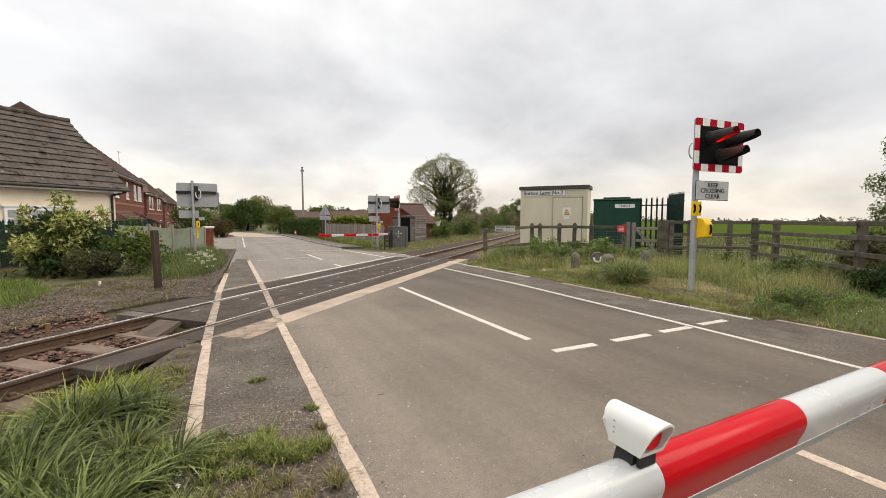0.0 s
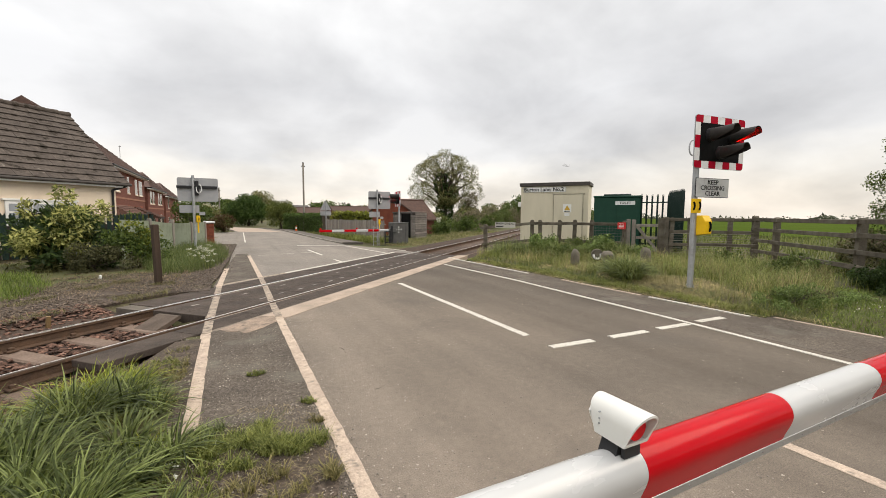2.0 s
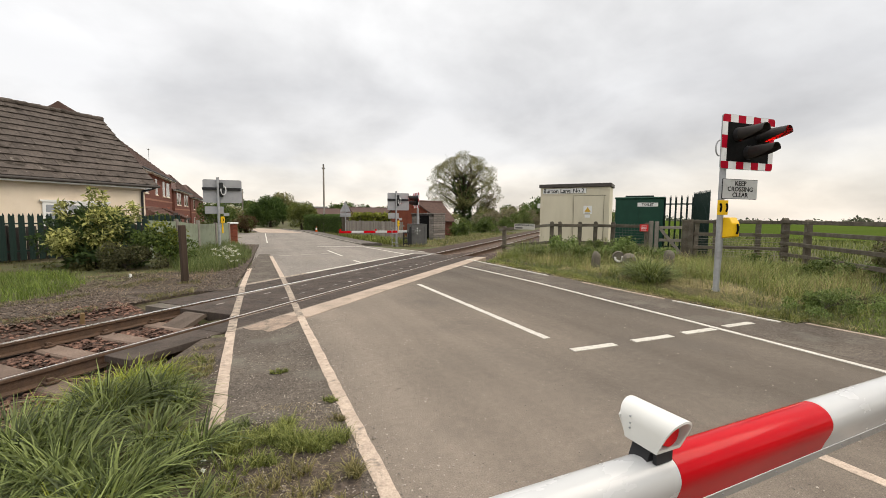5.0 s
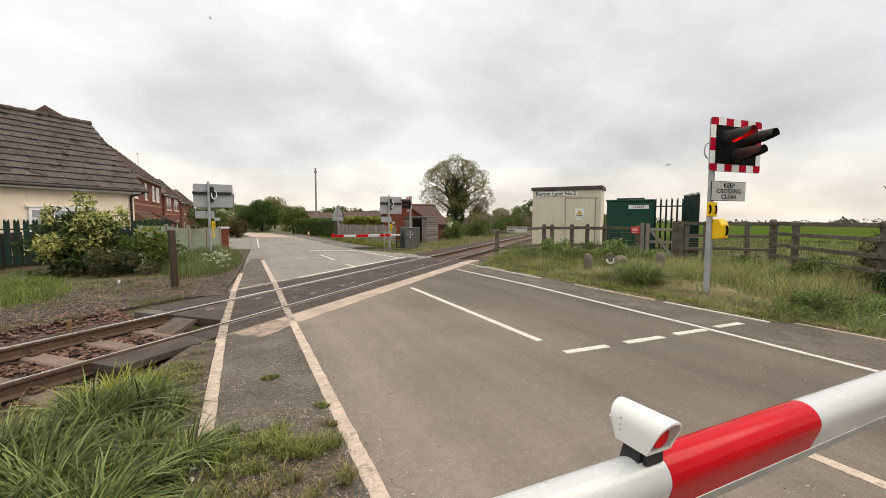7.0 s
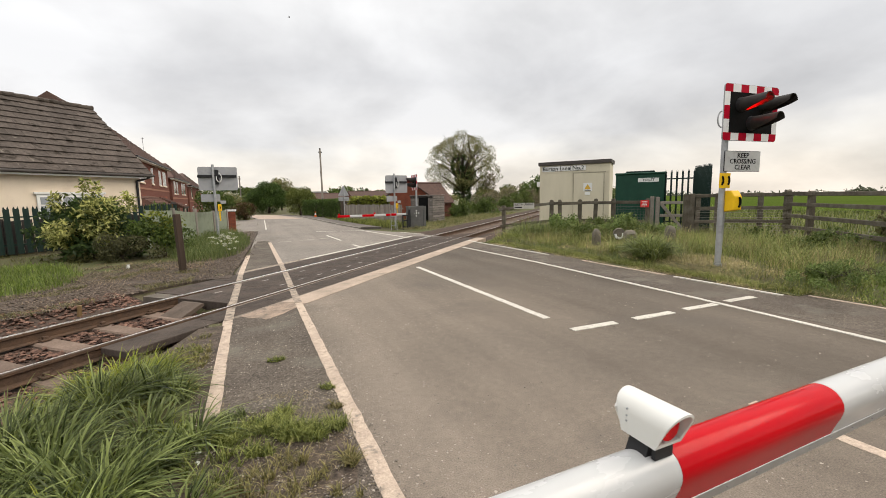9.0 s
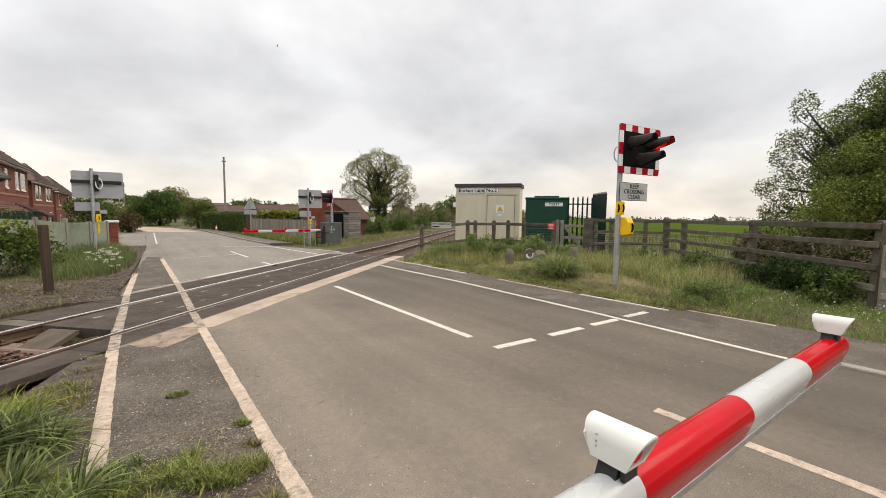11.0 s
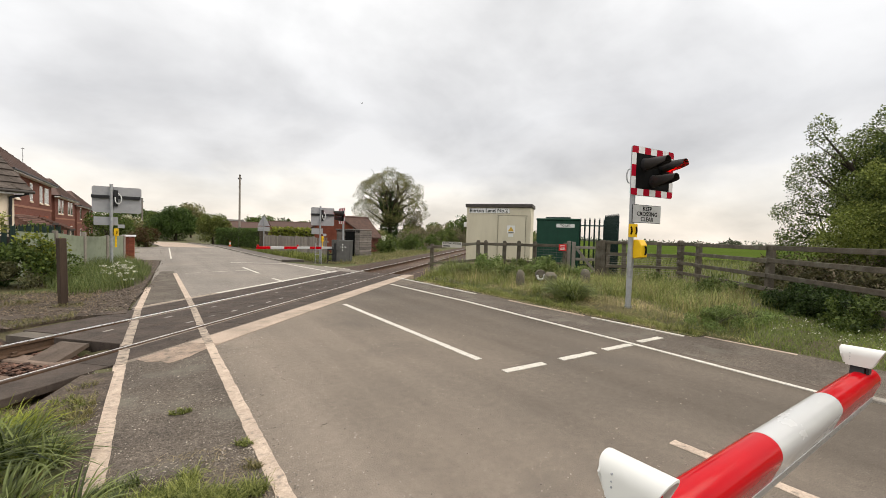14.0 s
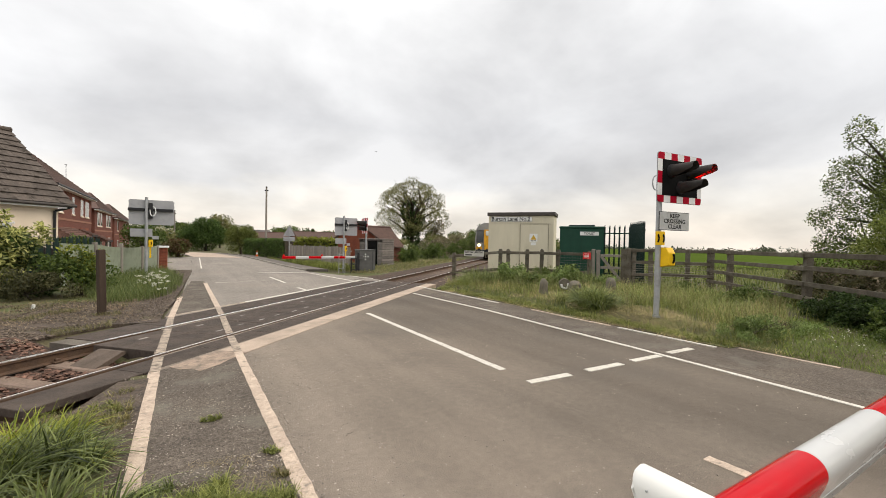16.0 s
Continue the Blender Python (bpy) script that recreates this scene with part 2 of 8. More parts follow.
GREY_PAINT = mat("grey_painted_board", (0.36, 0.36, 0.37), (0.31, 0.31, 0.32), scale=3, rough=0.55, stains=(0.25, 0.25, 0.25), st_scale=2.5, st_lo=0.55, st_hi=0.8)
BLACK = mat("black_plastic", (0.018, 0.018, 0.019), (0.028, 0.028, 0.03), scale=6, rough=0.5, stains=(0.05, 0.048, 0.045), st_scale=5, st_lo=0.6, st_hi=0.8)
BLACK_MATT = mat("black_matt_board", (0.006, 0.006, 0.006), (0.01, 0.01, 0.01), scale=6, rough=0.85, spec=0.06)
VISOR = mat("faded_black_visor", (0.042, 0.037, 0.034), (0.026, 0.024, 0.023), scale=6, rough=0.6, spec=0.12)
RED = mat("red_reflective", (0.42, 0.004, 0.022), (0.34, 0.004, 0.018), scale=5, rough=0.5, spec=0.06)
WHITE = mat("white_reflective", (0.78, 0.78, 0.77), (0.7, 0.7, 0.69), scale=5, rough=0.42, stains=(0.55, 0.54, 0.5), st_scale=6, st_lo=0.62, st_hi=0.8)
BAR_RED = mat("barrier_red_film", (0.44, 0.003, 0.008), (0.37, 0.003, 0.007), scale=4, rough=0.13, spec=0.1, stains=(0.3, 0.006, 0.009), st_scale=7, st_lo=0.6, st_hi=0.8)
BAR_WHITE = mat("barrier_white_film", (0.48, 0.48, 0.475), (0.42, 0.42, 0.415), scale=4, rough=0.24, spec=0.5, stains=(0.4, 0.385, 0.35), st_scale=3.5, st_lo=0.58, st_hi=0.8, stretch=(0.4, 1, 1))
ALU = mat("aluminium_skirt", (0.47, 0.465, 0.455), (0.38, 0.375, 0.365), scale=10, rough=0.42, metal=0.7, stains=(0.35, 0.33, 0.3), st_scale=12, st_lo=0.6, st_hi=0.75)
HOUSING = mat("lamp_housing_white", (0.68, 0.67, 0.635), (0.62, 0.61, 0.575), scale=6, rough=0.4, stains=(0.55, 0.5, 0.4), st_scale=22, st_lo=0.68, st_hi=0.76)
LENS_RED = mat("red_lens", (0.75, 0.006, 0.012), (0.5, 0.004, 0.008), scale=40, rough=0.2, spec=0.1, coat=0.12, bump=0.3, bscale=160)
LENS_DARK = mat("unlit_red_lens", (0.05, 0.006, 0.006), (0.03, 0.004, 0.004), scale=30, rough=0.2)
LENS_LIT = mat("lit_red_lens", (0.6, 0.02, 0.01), (0.6, 0.02, 0.01), rough=0.4, emit=(1.0, 0.0022, 0.0012), estr=95)
LENS_AMBER = mat("unlit_amber_lens", (0.1, 0.03, 0.004), (0.07, 0.02, 0.004), scale=30, rough=0.2)
SIGN_WHITE = mat("sign_face_white", (0.72, 0.72, 0.7), (0.66, 0.66, 0.64), scale=4, rough=0.5, stains=(0.45, 0.44, 0.4), st_scale=5, st_lo=0.6, st_hi=0.8)
YELLOW = mat("yellow_plastic", (0.8, 0.5, 0.015), (0.72, 0.43, 0.012), scale=5, rough=0.4, stains=(0.5, 0.3, 0.03), st_scale=8, st_lo=0.65, st_hi=0.8)
HUT_WALL = mat("cream_grp_panel", (0.59, 0.54, 0.415), (0.52, 0.475, 0.36), scale=2, rough=0.6, bump=0.05, stains=(0.46, 0.42, 0.31), st_scale=1.6, st_lo=0.56, st_hi=0.8, stretch=(1, 1, 0.3))
HUT_TRIM = mat("dark_roof_trim", (0.075, 0.065, 0.058), (0.055, 0.048, 0.044), scale=5, rough=0.6)
GREEN_CABIN = mat("dark_green_grp", (0.012, 0.055, 0.034), (0.009, 0.042, 0.027), scale=3, rough=0.5, stains=(0.03, 0.07, 0.045), st_scale=2, st_lo=0.6, st_hi=0.85)
GREEN_STEEL = mat("green_powder_coat", (0.01, 0.022, 0.018), (0.014, 0.03, 0.024), scale=6, rough=0.5)
RED_SIGN = mat("red_notice", (0.62, 0.03, 0.03), (0.55, 0.025, 0.025), rough=0.5)
OLD_WOOD = mat("weathered_fence_wood", (0.135, 0.115, 0.088), (0.078, 0.066, 0.05), scale=5, rough=0.9, bump=0.6, bscale=40, fine=0.3,
               stains=(0.15, 0.14, 0.11), st_scale=3, st_lo=0.5, st_hi=0.7, obj=0.22)
GREY_WOOD = mat("grey_silvered_wood", (0.26, 0.23, 0.2), (0.19, 0.17, 0.145), scale=5, rough=0.9, bump=0.5, bscale=40, fine=0.25, obj=0.2)
DARK_WOOD = mat("creosoted_boards", (0.06, 0.05, 0.046), (0.035, 0.03, 0.028), scale=5, rough=0.85, bump=0.4, bscale=40, fine=0.3, obj=0.25)
BROWN_POST = mat("brown_timber_post", (0.066, 0.045, 0.032), (0.04, 0.028, 0.021), scale=6, rough=0.85, bump=0.5, bscale=40, fine=0.15, stretch=(1, 1, 0.12))
CREAM = mat("cream_render", (0.8, 0.68, 0.54), (0.75, 0.63, 0.49), scale=2, rough=0.9, bump=0.3, bscale=120, fine=0.06, stains=(0.64, 0.53, 0.41), st_scale=1.2, st_lo=0.58, st_hi=0.85)
SLATE = mat("concrete_slate_tile", (0.1, 0.082, 0.07), (0.068, 0.056, 0.048), scale=1.6, rough=0.88, bump=0.5, bscale=50, fine=0.3, obj=0.12, mid=0.25, mscale=9, spec=0.12,
            stains=(0.03, 0.024, 0.018), st_scale=2.6, st_lo=0.57, st_hi=0.65, space="World", specks=(0.17, 0.15, 0.125), sp_scale=6, sp_lo=0.735)
BRICK = mat("red_brick", (0.24, 0.075, 0.042), (0.18, 0.055, 0.034), scale=3, rough=0.9, bump=0.3, bscale=60, fine=0.3, obj=0.2)
MORTAR = mat("brick_wall_face", (0.18, 0.07, 0.05), (0.13, 0.052, 0.038), mid=0.2, scale=4, rough=0.92, bump=0.3, bscale=60, fine=0.3)
ROOF_RED = mat("brown_red_roof_tile", (0.092, 0.054, 0.042), (0.064, 0.04, 0.033), scale=4, rough=0.88, bump=0.3, bscale=30, fine=0.3, obj=0.2)
PORCH_TILE = mat("canopy_tile", (0.17, 0.092, 0.07), (0.1, 0.058, 0.046), scale=7, rough=0.85, bump=0.4, bscale=30, fine=0.3, mid=0.3, mscale=5, obj=0.25)
GLASS = mat("window_glass", (0.05, 0.06, 0.065), (0.04, 0.045, 0.05), rough=0.05, spec=0.8)
# pale base colour paints the sky's reflection into the cottage panes
GLASS_SKY = mat("sky_toned_glass", (0.36, 0.375, 0.39), (0.27, 0.285, 0.3), scale=3, rough=0.06, spec=0.6)
UPVC = mat("white_upvc", (0.78, 0.77, 0.74), (0.74, 0.73, 0.7), rough=0.4)
STONE = mat("mossy_stone", (0.16, 0.14, 0.11), (0.1, 0.09, 0.07), scale=7, rough=0.95, bump=0.8, bscale=30, fine=0.3)
BARK = mat("tree_bark", (0.075, 0.06, 0.045), (0.045, 0.037, 0.03), scale=8, rough=0.95, bump=0.8, bscale=20, fine=0.3)
GRASS = leaf_mat("grass_blade", (0.1, 0.135, 0.024), (0.245, 0.255, 0.075), 0.45)
GRASS_BLUE = leaf_mat("long_grass_blade", (0.045, 0.07, 0.016), (0.185, 0.215, 0.072), 0.55, 0.3)
PATH_DRY = leaf_mat("withered_weed", (0.13, 0.125, 0.04), (0.27, 0.23, 0.1))
LEAF = leaf_mat("hedge_leaf", (0.05, 0.085, 0.018), (0.115, 0.15, 0.036))
LEAF_DARK = leaf_mat("dark_leaf", (0.024, 0.046, 0.012), (0.055, 0.085, 0.022))
LEAF_YEL = leaf_mat("yellow_green_leaf", (0.12, 0.15, 0.02), (0.24, 0.25, 0.04))
LEAF_PALE = leaf_mat("young_ash_leaf", (0.13, 0.133, 0.048), (0.225, 0.21, 0.085))
LEAF_BROWN = leaf_mat("bronze_hedge_leaf", (0.07, 0.045, 0.02), (0.11, 0.07, 0.03))
PETAL = leaf_mat("white_umbel", (0.5, 0.5, 0.38), (0.62, 0.62, 0.5), spread=0.1)
TRAIN_Y = mat("train_yellow_front", (0.72, 0.36, 0.02), (0.62, 0.3, 0.02), rough=0.45, stains=(0.3, 0.18, 0.04), st_scale=3)
TRAIN_G = mat("train_dark_body", (0.05, 0.045, 0.05), (0.035, 0.03, 0.035), rough=0.4)
TRAIN_P = mat("train_pale_surround", (0.3, 0.29, 0.27), (0.22, 0.21, 0.2), scale=3, rough=0.45)
TRAIN_L = mat("train_headlight", (1, 0.9, 0.6), (1, 0.9, 0.6), emit=(1.0, 0.78, 0.4), estr=9)
BIRD = mat("gull_feathers", (0.1, 0.095, 0.09), (0.06, 0.057, 0.053), rough=0.8)

# ---------------------------------------------------------------- mesh tools
RD = Vector((0.725, 0.689, 0)).normalized()      # along the rails
RN = Vector((-RD.y, RD.x, 0))                    # across them, away from the near rail
RO = Vector((0.6, 7.94, 0))                      # on the near rail
RAIL_ANGLE = math.degrees(math.atan2(RD.y, RD.x))


def rail_at(s, q, z=0.0):
    return RO + RD * s + RN * q + Vector((0, 0, z))


def to_rail(x, y):
    v = Vector((x - RO.x, y - RO.y, 0))
    return v.dot(RD), v.dot(RN)


def smooth(a, b, v):
    v = min(1.0, max(0.0, (v - a) / (b - a)))
    return v * v * (3 - 2 * v)


def part(name, bm, material, parent=None, label="", shade=False):
    me = bpy.data.meshes.new(name)
    if isinstance(bm, bmesh.types.BMesh):
        bmesh.ops.recalc_face_normals(bm, faces=bm.faces)
        bm.to_mesh(me)
        bm.free()
    else:
        me.from_pydata(*bm)
    me.materials.append(material)
    if shade:
        me.polygons.foreach_set("use_smooth", [True] * len(me.polygons))
        me.set_sharp_from_angle(angle=radians(38))
    ob = new(name, me)
    if parent:
        ob.parent = parent
    if label:
        tagged(ob, label)
    return ob


def thing(name, m, label, category, group=""):
    ob = new(name)
    ob.empty_display_size = 0.2
    ob.matrix_basis = m
    return tagged(ob, label, category, group)


def structure(ob, label="", category=""):
    return tagged(ob, label, category, kind="structure")


def bx(bm, x0, x1, y0, y1, z0, z1, bevel=0.0, seg=1):
    r = bmesh.ops.create_cube(bm, size=1, matrix=Matrix.LocRotScale(((x0 + x1) / 2, (y0 + y1) / 2, (z0 + z1) / 2), None, (abs(x1 - x0), abs(y1 - y0), abs(z1 - z0))))
    if bevel:
        es = list({e for v in r["verts"] for e in v.link_edges})
        bmesh.ops.bevel(bm, geom=es, offset=bevel, segments=seg, affect="EDGES", profile=0.5)
    return bm


def box(x0, x1, y0, y1, z0, z1, bevel=0.0, seg=1):
    return bx(bmesh.new(), x0, x1, y0, y1, z0, z1, bevel, seg)


def cyl(bm, a, b, r0, r1=None, seg=12, caps=True):
    a, b = Vector(a), Vector(b)
    q = (b - a).to_track_quat("Z", "Y").to_matrix().to_4x4()
    bmesh.ops.create_cone(bm, cap_ends=caps, segments=seg, radius1=r0, radius2=r0 if r1 is None else r1, depth=(b - a).length,
                          matrix=Matrix.Translation((a + b) / 2) @ q)
    return bm


def rod(a, b, r0, r1=None, seg=12):
    return cyl(bmesh.new(), a, b, r0, r1, seg)


def prism(pts, axis, lo, hi, bevel=0.0):
    """Extrudes a closed outline (pairs) along an axis from lo to hi."""
    bm = bmesh.new()
    def at(p, v):
        return {"x": (v, p[0], p[1]), "y": (p[0], v, p[1]), "z": (p[0], p[1], v)}[axis]
    a = [bm.verts.new(at(p, lo)) for p in pts]
    b = [bm.verts.new(at(p, hi)) for p in pts]
    bm.faces.new(a)
    bm.faces.new(b[::-1])
    for i in range(len(pts)):
        j = (i + 1) % len(pts)
        bm.faces.new((a[i], b[i], b[j], a[j]))
    if bevel:
        bmesh.ops.bevel(bm, geom=list(bm.edges), offset=bevel, segments=1, affect="EDGES")
    return bm


def slab(left, right, z0, z1):
    """A slab between two polylines of the plan, top at z1."""
    bm = bmesh.new()
    rows = [[bm.verts.new((*p, z)) for p, z in ((l, z0), (l, z1), (r, z1), (r, z0))] for l, r in zip(left, right)]
    for a, b in zip(rows, rows[1:]):
        for i in range(4):
            j = (i + 1) % 4
            bm.faces.new((a[i], a[j], b[j], b[i]))
    bm.faces.new(rows[0])
    bm.faces.new(rows[-1][::-1])
    return bm


def tube(points, r, seg=8):
    bm = bmesh.new()
    for a, b in zip(points, points[1:]):
        cyl(bm, a, b, r, seg=seg)
    return bm


def lettering(text, size, material, parent, m, name="lettering", depth=0.002, bold=0.018):
    cu = bpy.data.curves.new(name, "FONT")
    cu.body, cu.size, cu.align_x, cu.align_y, cu.extrude, cu.offset, cu.resolution_u = text, size, "CENTER", "CENTER", depth, size * bold, 2
    tmp = bpy.data.objects.new(name, cu)
    me = bpy.data.meshes.new_from_object(tmp)
    bpy.data.objects.remove(tmp)
    me.materials.clear()
    me.materials.append(material)
    ob = new(name, me)
    ob.parent = parent
    ob.matrix_basis = m
    return ob


# ---------------------------------------------------------------- ground, road, railway
def land(x, y):
    """Height of the open ground."""
    s, q = to_rail(x, y)
    z = 0.0
    if x > 7.7 and q < -1.0:
        z = 0.14 * smooth(7.8, 8.5, x) * smooth(-1.2, -2.4, q)
    if x < -0.5 and q < -1:
        z = 0.03
    n = noise.noise(Vector((x * 0.7, y * 0.7, 0))) * 0.03
    z += n if (x < -0.8 or x > 8) else 0
    corridor = smooth(-1.9, -1.0, q) * smooth(2.8, 2.0, q)
    ends = max(smooth(-0.9, -1.6, s), smooth(9.2, 9.9, s))
    if -0.6 < x < 8.0:
        if s > -2.5 and s < 9.9:
            ends = 0
    z -= 0.26 * corridor * ends
    if -0.5 < x < 7.9 and y < 90:
        z = min(z, -0.06)
    if -1.7 < s < 10.2 and -1.2 < q < 2.55:
        z = min(z, -0.1)
    if -5 < x < -0.3 and 2.2 < q < 5.4 and s < 1:
        z = min(z, -0.03)
    return z


def fall(x, y):
    """The fields dip gently away on their side of the line."""
    r = math.hypot(x, y)
    return -0.0085 * max(0.0, r - 60) * smooth(0.1, 0.35, (x - y) / max(r, 1e-3))


def build_ground():
    def axis(lo, hi, fine_lo, fine_hi, step):
        v = list(np.arange(fine_lo, fine_hi + 1e-6, step))
        a, d = fine_lo, step
        while a > lo:
            d *= 1.35; a -= d; v.insert(0, max(a, lo))
        a, d = fine_hi, step
        while a < hi:
            d *= 1.35; a += d; v.append(min(a, hi))
        return v
    xs, ys = axis(-2500, 2500, -12, 22, 0.3), axis(-2500, 2500, -3, 32, 0.3)
    verts = [(x, y, (land(x, y) if -40 < x < 60 and -20 < y < 90 else 0.0) + fall(x, y)) for y in ys for x in xs]
    w = len(xs)
    faces = [(j * w + i, j * w + i + 1, (j + 1) * w + i + 1, (j + 1) * w + i) for j in range(len(ys) - 1) for i in range(w - 1)]
    structure(part("ground", (verts, [], faces), SOIL, shade=True), "rough grassy ground around the level crossing", "ground")


build_ground()

NEAR_L, NEAR_R = [(-0.45, -15), (-0.45, 5.5), (-0.4, 10.0)], [(7.85, -15), (7.85, 5.5), (7.3, 16.0)]
FAR_L = [(-0.4, 10.0), (-0.15, 13), (0.02, 18), (0.3, 24), (0.45, 32), (0.45, 45), (-0.3, 50), (-3.2, 55), (-5.6, 62), (-6.0, 75), (-6.0, 110)]
FAR_R = [(7.3, 16.0), (7.15, 16.6), (6.9, 18), (5.55, 22), (5.2, 27), (4.6, 46), (3.2, 52.5), (0.2, 58), (-1.8, 64), (-2.2, 76), (-2.2, 110)]
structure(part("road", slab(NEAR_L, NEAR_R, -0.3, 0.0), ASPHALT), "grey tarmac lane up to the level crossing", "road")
structure(part("far_road", slab(FAR_L, FAR_R, -0.3, 0.0), ASPHALT_FAR), "paler grey tarmac lane beyond the level crossing", "road")
structure(part("footway_surface", slab([(-0.42, -15), (-0.42, 5.9), (-0.36, 6.2)], [(0.55, -15), (0.55, 5.9), (0.55, 6.75)], -0.1, 0.004), ASPHALT_OLD),
          "worn gritty tarmac path beside the lane", "footway")
structure(part("side_road", slab([(-14, 27.5), (-4, 27), (0.36, 24.6)], [(-14, 37), (-4, 38), (0.5, 42)], -0.2, 0.003), ASPHALT_FAR), "tarmac side road mouth", "road")
structure(part("resurfaced_road", slab([(0.75, 42), (0.1, 50), (-3.0, 55.2), (-5.4, 62)], [(4.3, 40), (2.9, 52), (-0.1, 57.5), (-2.0, 63.5)], -0.1, 0.005), ASPHALT_PALE),
          "pale resurfaced stretch of the lane", "road")


def build_field():
    verts, faces = [], []
    radii = (36, 48, 70, 120, 300, 700, 1500)
    n = 14
    for i in range(n + 1):
        az = radians(53 + 65 * i / n)
        for r in radii:
            x, y = r * math.sin(az), r * math.cos(az)
            verts.append((x, y, 0.3 + fall(x, y)))
    m = len(radii)
    for i in range(n):
        for j in range(m - 1):
            faces.append((i * m + j, i * m + j + 1, (i + 1) * m + j + 1, (i + 1) * m + j))
    structure(part("field", (verts, [], faces), FIELD, None, "", True), "flat green young crop field beyond the rough margin", "field")


build_field()


def kerb_stones():
    k = None
    for i in range(14):
        m = pose(6.22, 1.15 - i * 0.92, 0)
        if k is None:
            k = new("kerb"); k.matrix_basis = pose(0, 0, 0)
            structure(k, "low grey concrete kerb along the footway", "kerb")
            first = part("kerb_stone", box(-0.065, 0.065, -0.91, 0, -0.1, 0.036, 0.012), KERB, k)
            first.matrix_basis = m
            continue
        o = new("kerb_stone", first.data)
        o.parent, o.matrix_basis = k, m
    far = new("kerb"); structure(far, "concrete kerb beside the far lane", "kerb")
    line = [(5.55, 22.9), (5.27, 27), (4.66, 46), (3.26, 52.5)]
    d = None
    for a, b in zip(line, line[1:]):
        a, b = Vector((*a, 0)), Vector((*b, 0))
        n = int((b - a).length / 0.92)
        for i in range(n):
            p = a.lerp(b, i / n)
            ang = math.degrees(math.atan2(b.y - a.y, b.x - a.x))
            if d is None:
                o = part("kerb_stone", box(0, 0.905, -0.065, 0.065, -0.1, 0.078, 0.012), KERB, far); d = o.data
            else:
                o = new("kerb_stone", d); o.parent = far
            o.matrix_basis = pose(p.x, p.y, 0, 0, 0, ang)


kerb_stones()


def marking(pts, label, material=PAINT, z=0.004):
    """A painted stripe, worn at the edges: a thin slab over an outline of (x, y)."""
    bm = bmesh.new()
    ring = []
    n = len(pts)
    for i in range(n):
        a, b = Vector((*pts[i], 0)), Vector((*pts[(i + 1) % n], 0))
        k = max(1, int((b - a).length / 0.06))
        d = (b - a).normalized().cross(Vector((0, 0, 1)))
        for j in range(k):
            p = a.lerp(b, j / k)
            if j:
                p += d * (0.007 * noise.noise(p * 17) + 0.007 * noise.noise(p * 5 + Vector((7, 0, 0))))
            ring.append(p)
    lo = [bm.verts.new((p.x, p.y, -0.01)) for p in ring]
    hi = [bm.verts.new((p.x, p.y, z)) for p in ring]
    bm.faces.new(hi)
    for i in range(len(ring)):
        j = (i + 1) % len(ring)
        bm.faces.new((lo[i], lo[j], hi[j], hi[i]))
    return structure(part("road_marking", bm, material), label, "road marking")


def stripe(a, b, w, label, material=PAINT, z=0.004):
    a, b = Vector(a), Vector(b)
    n = (b - a).normalized()
    n = Vector((-n.y, n.x)) * w / 2
    return marking([tuple(a - n), tuple(b - n), tuple(b + n), tuple(a + n)], label, material, z)


stripe((0.605, -1.5), (0.6, 6.7), 0.108, "worn cream edge line of the lane", PAINT_CREAM, 0.008)
stripe((0.6, 6.72), (0.605, 7.83), 0.112, "worn cream edge line over the edge beam", DECK_PAINT, 0.0105)
stripe((0.61, 8.06), (0.63, 9.9), 0.114, "worn cream edge line across the deck", DECK_PAINT, 0.008)
stripe((0.63, 10.12), (0.63, 11.3), 0.114, "worn cream edge line across the deck", DECK_PAINT, 0.0105)
stripe((0.63, 11.32), (0.62, 17.6), 0.118, "worn cream edge line of the lane", PAINT_CREAM, 0.008)
stripe((-0.38, 3.1), (-0.38, 6.15), 0.118, "worn cream line along the path", PAINT_CREAM, 0.008)
stripe((-0.378, 6.17), (-0.365, 6.88), 0.114, "worn cream line across the deck", DECK_PAINT, 0.0105)
stripe((-0.36, 7.1), (-0.31, 8.95), 0.114, "worn cream line across the deck", DECK_PAINT, 0.008)
stripe((-0.305, 9.17), (-0.29, 10.2), 0.114, "worn cream line across the deck", DECK_PAINT, 0.008)
stripe((-0.29, 10.22), (-0.14, 13.7), 0.118, "worn cream line along the path", PAINT_CREAM, 0.008)
stripe((0.78, 26), (1.1, 40), 0.07, "white edge line of the far lane")
stripe((3.49, 4.15), (3.53, 8.95), 0.105, "white centre line dash")
stripe((3.42, 1.62), (3.47, -3.0), 0.1, "white centre line", PAINT_CREAM)
stripe((6.0, 1.25), (6.17, 4.0), 0.08, "worn thin white edge line", PAINT, 0.008)
stripe((6.17, 4.0), (6.33, 8.0), 0.085, "white edge line", PAINT, 0.008)
stripe((6.33, 8.0), (6.25, 11.8), 0.085, "white edge line", PAINT, 0.008)
stripe((7.42, 3.35), (7.4, 5.15), 0.075, "thin white line at the footway edge", PAINT, 0.0165)
stripe((7.4, 5.35), (7.4, 7.6), 0.07, "thin worn white line at the footway edge", PAINT_CREAM, 0.0165)
stripe((7.38, 8.9), (7.37, 13.6), 0.075, "thin white line at the footway edge", PAINT, 0.0165)
stripe((7.74, 3.15), (7.76, 1.9), 0.07, "chipped white line at the verge", PAINT_CREAM, 0.008)
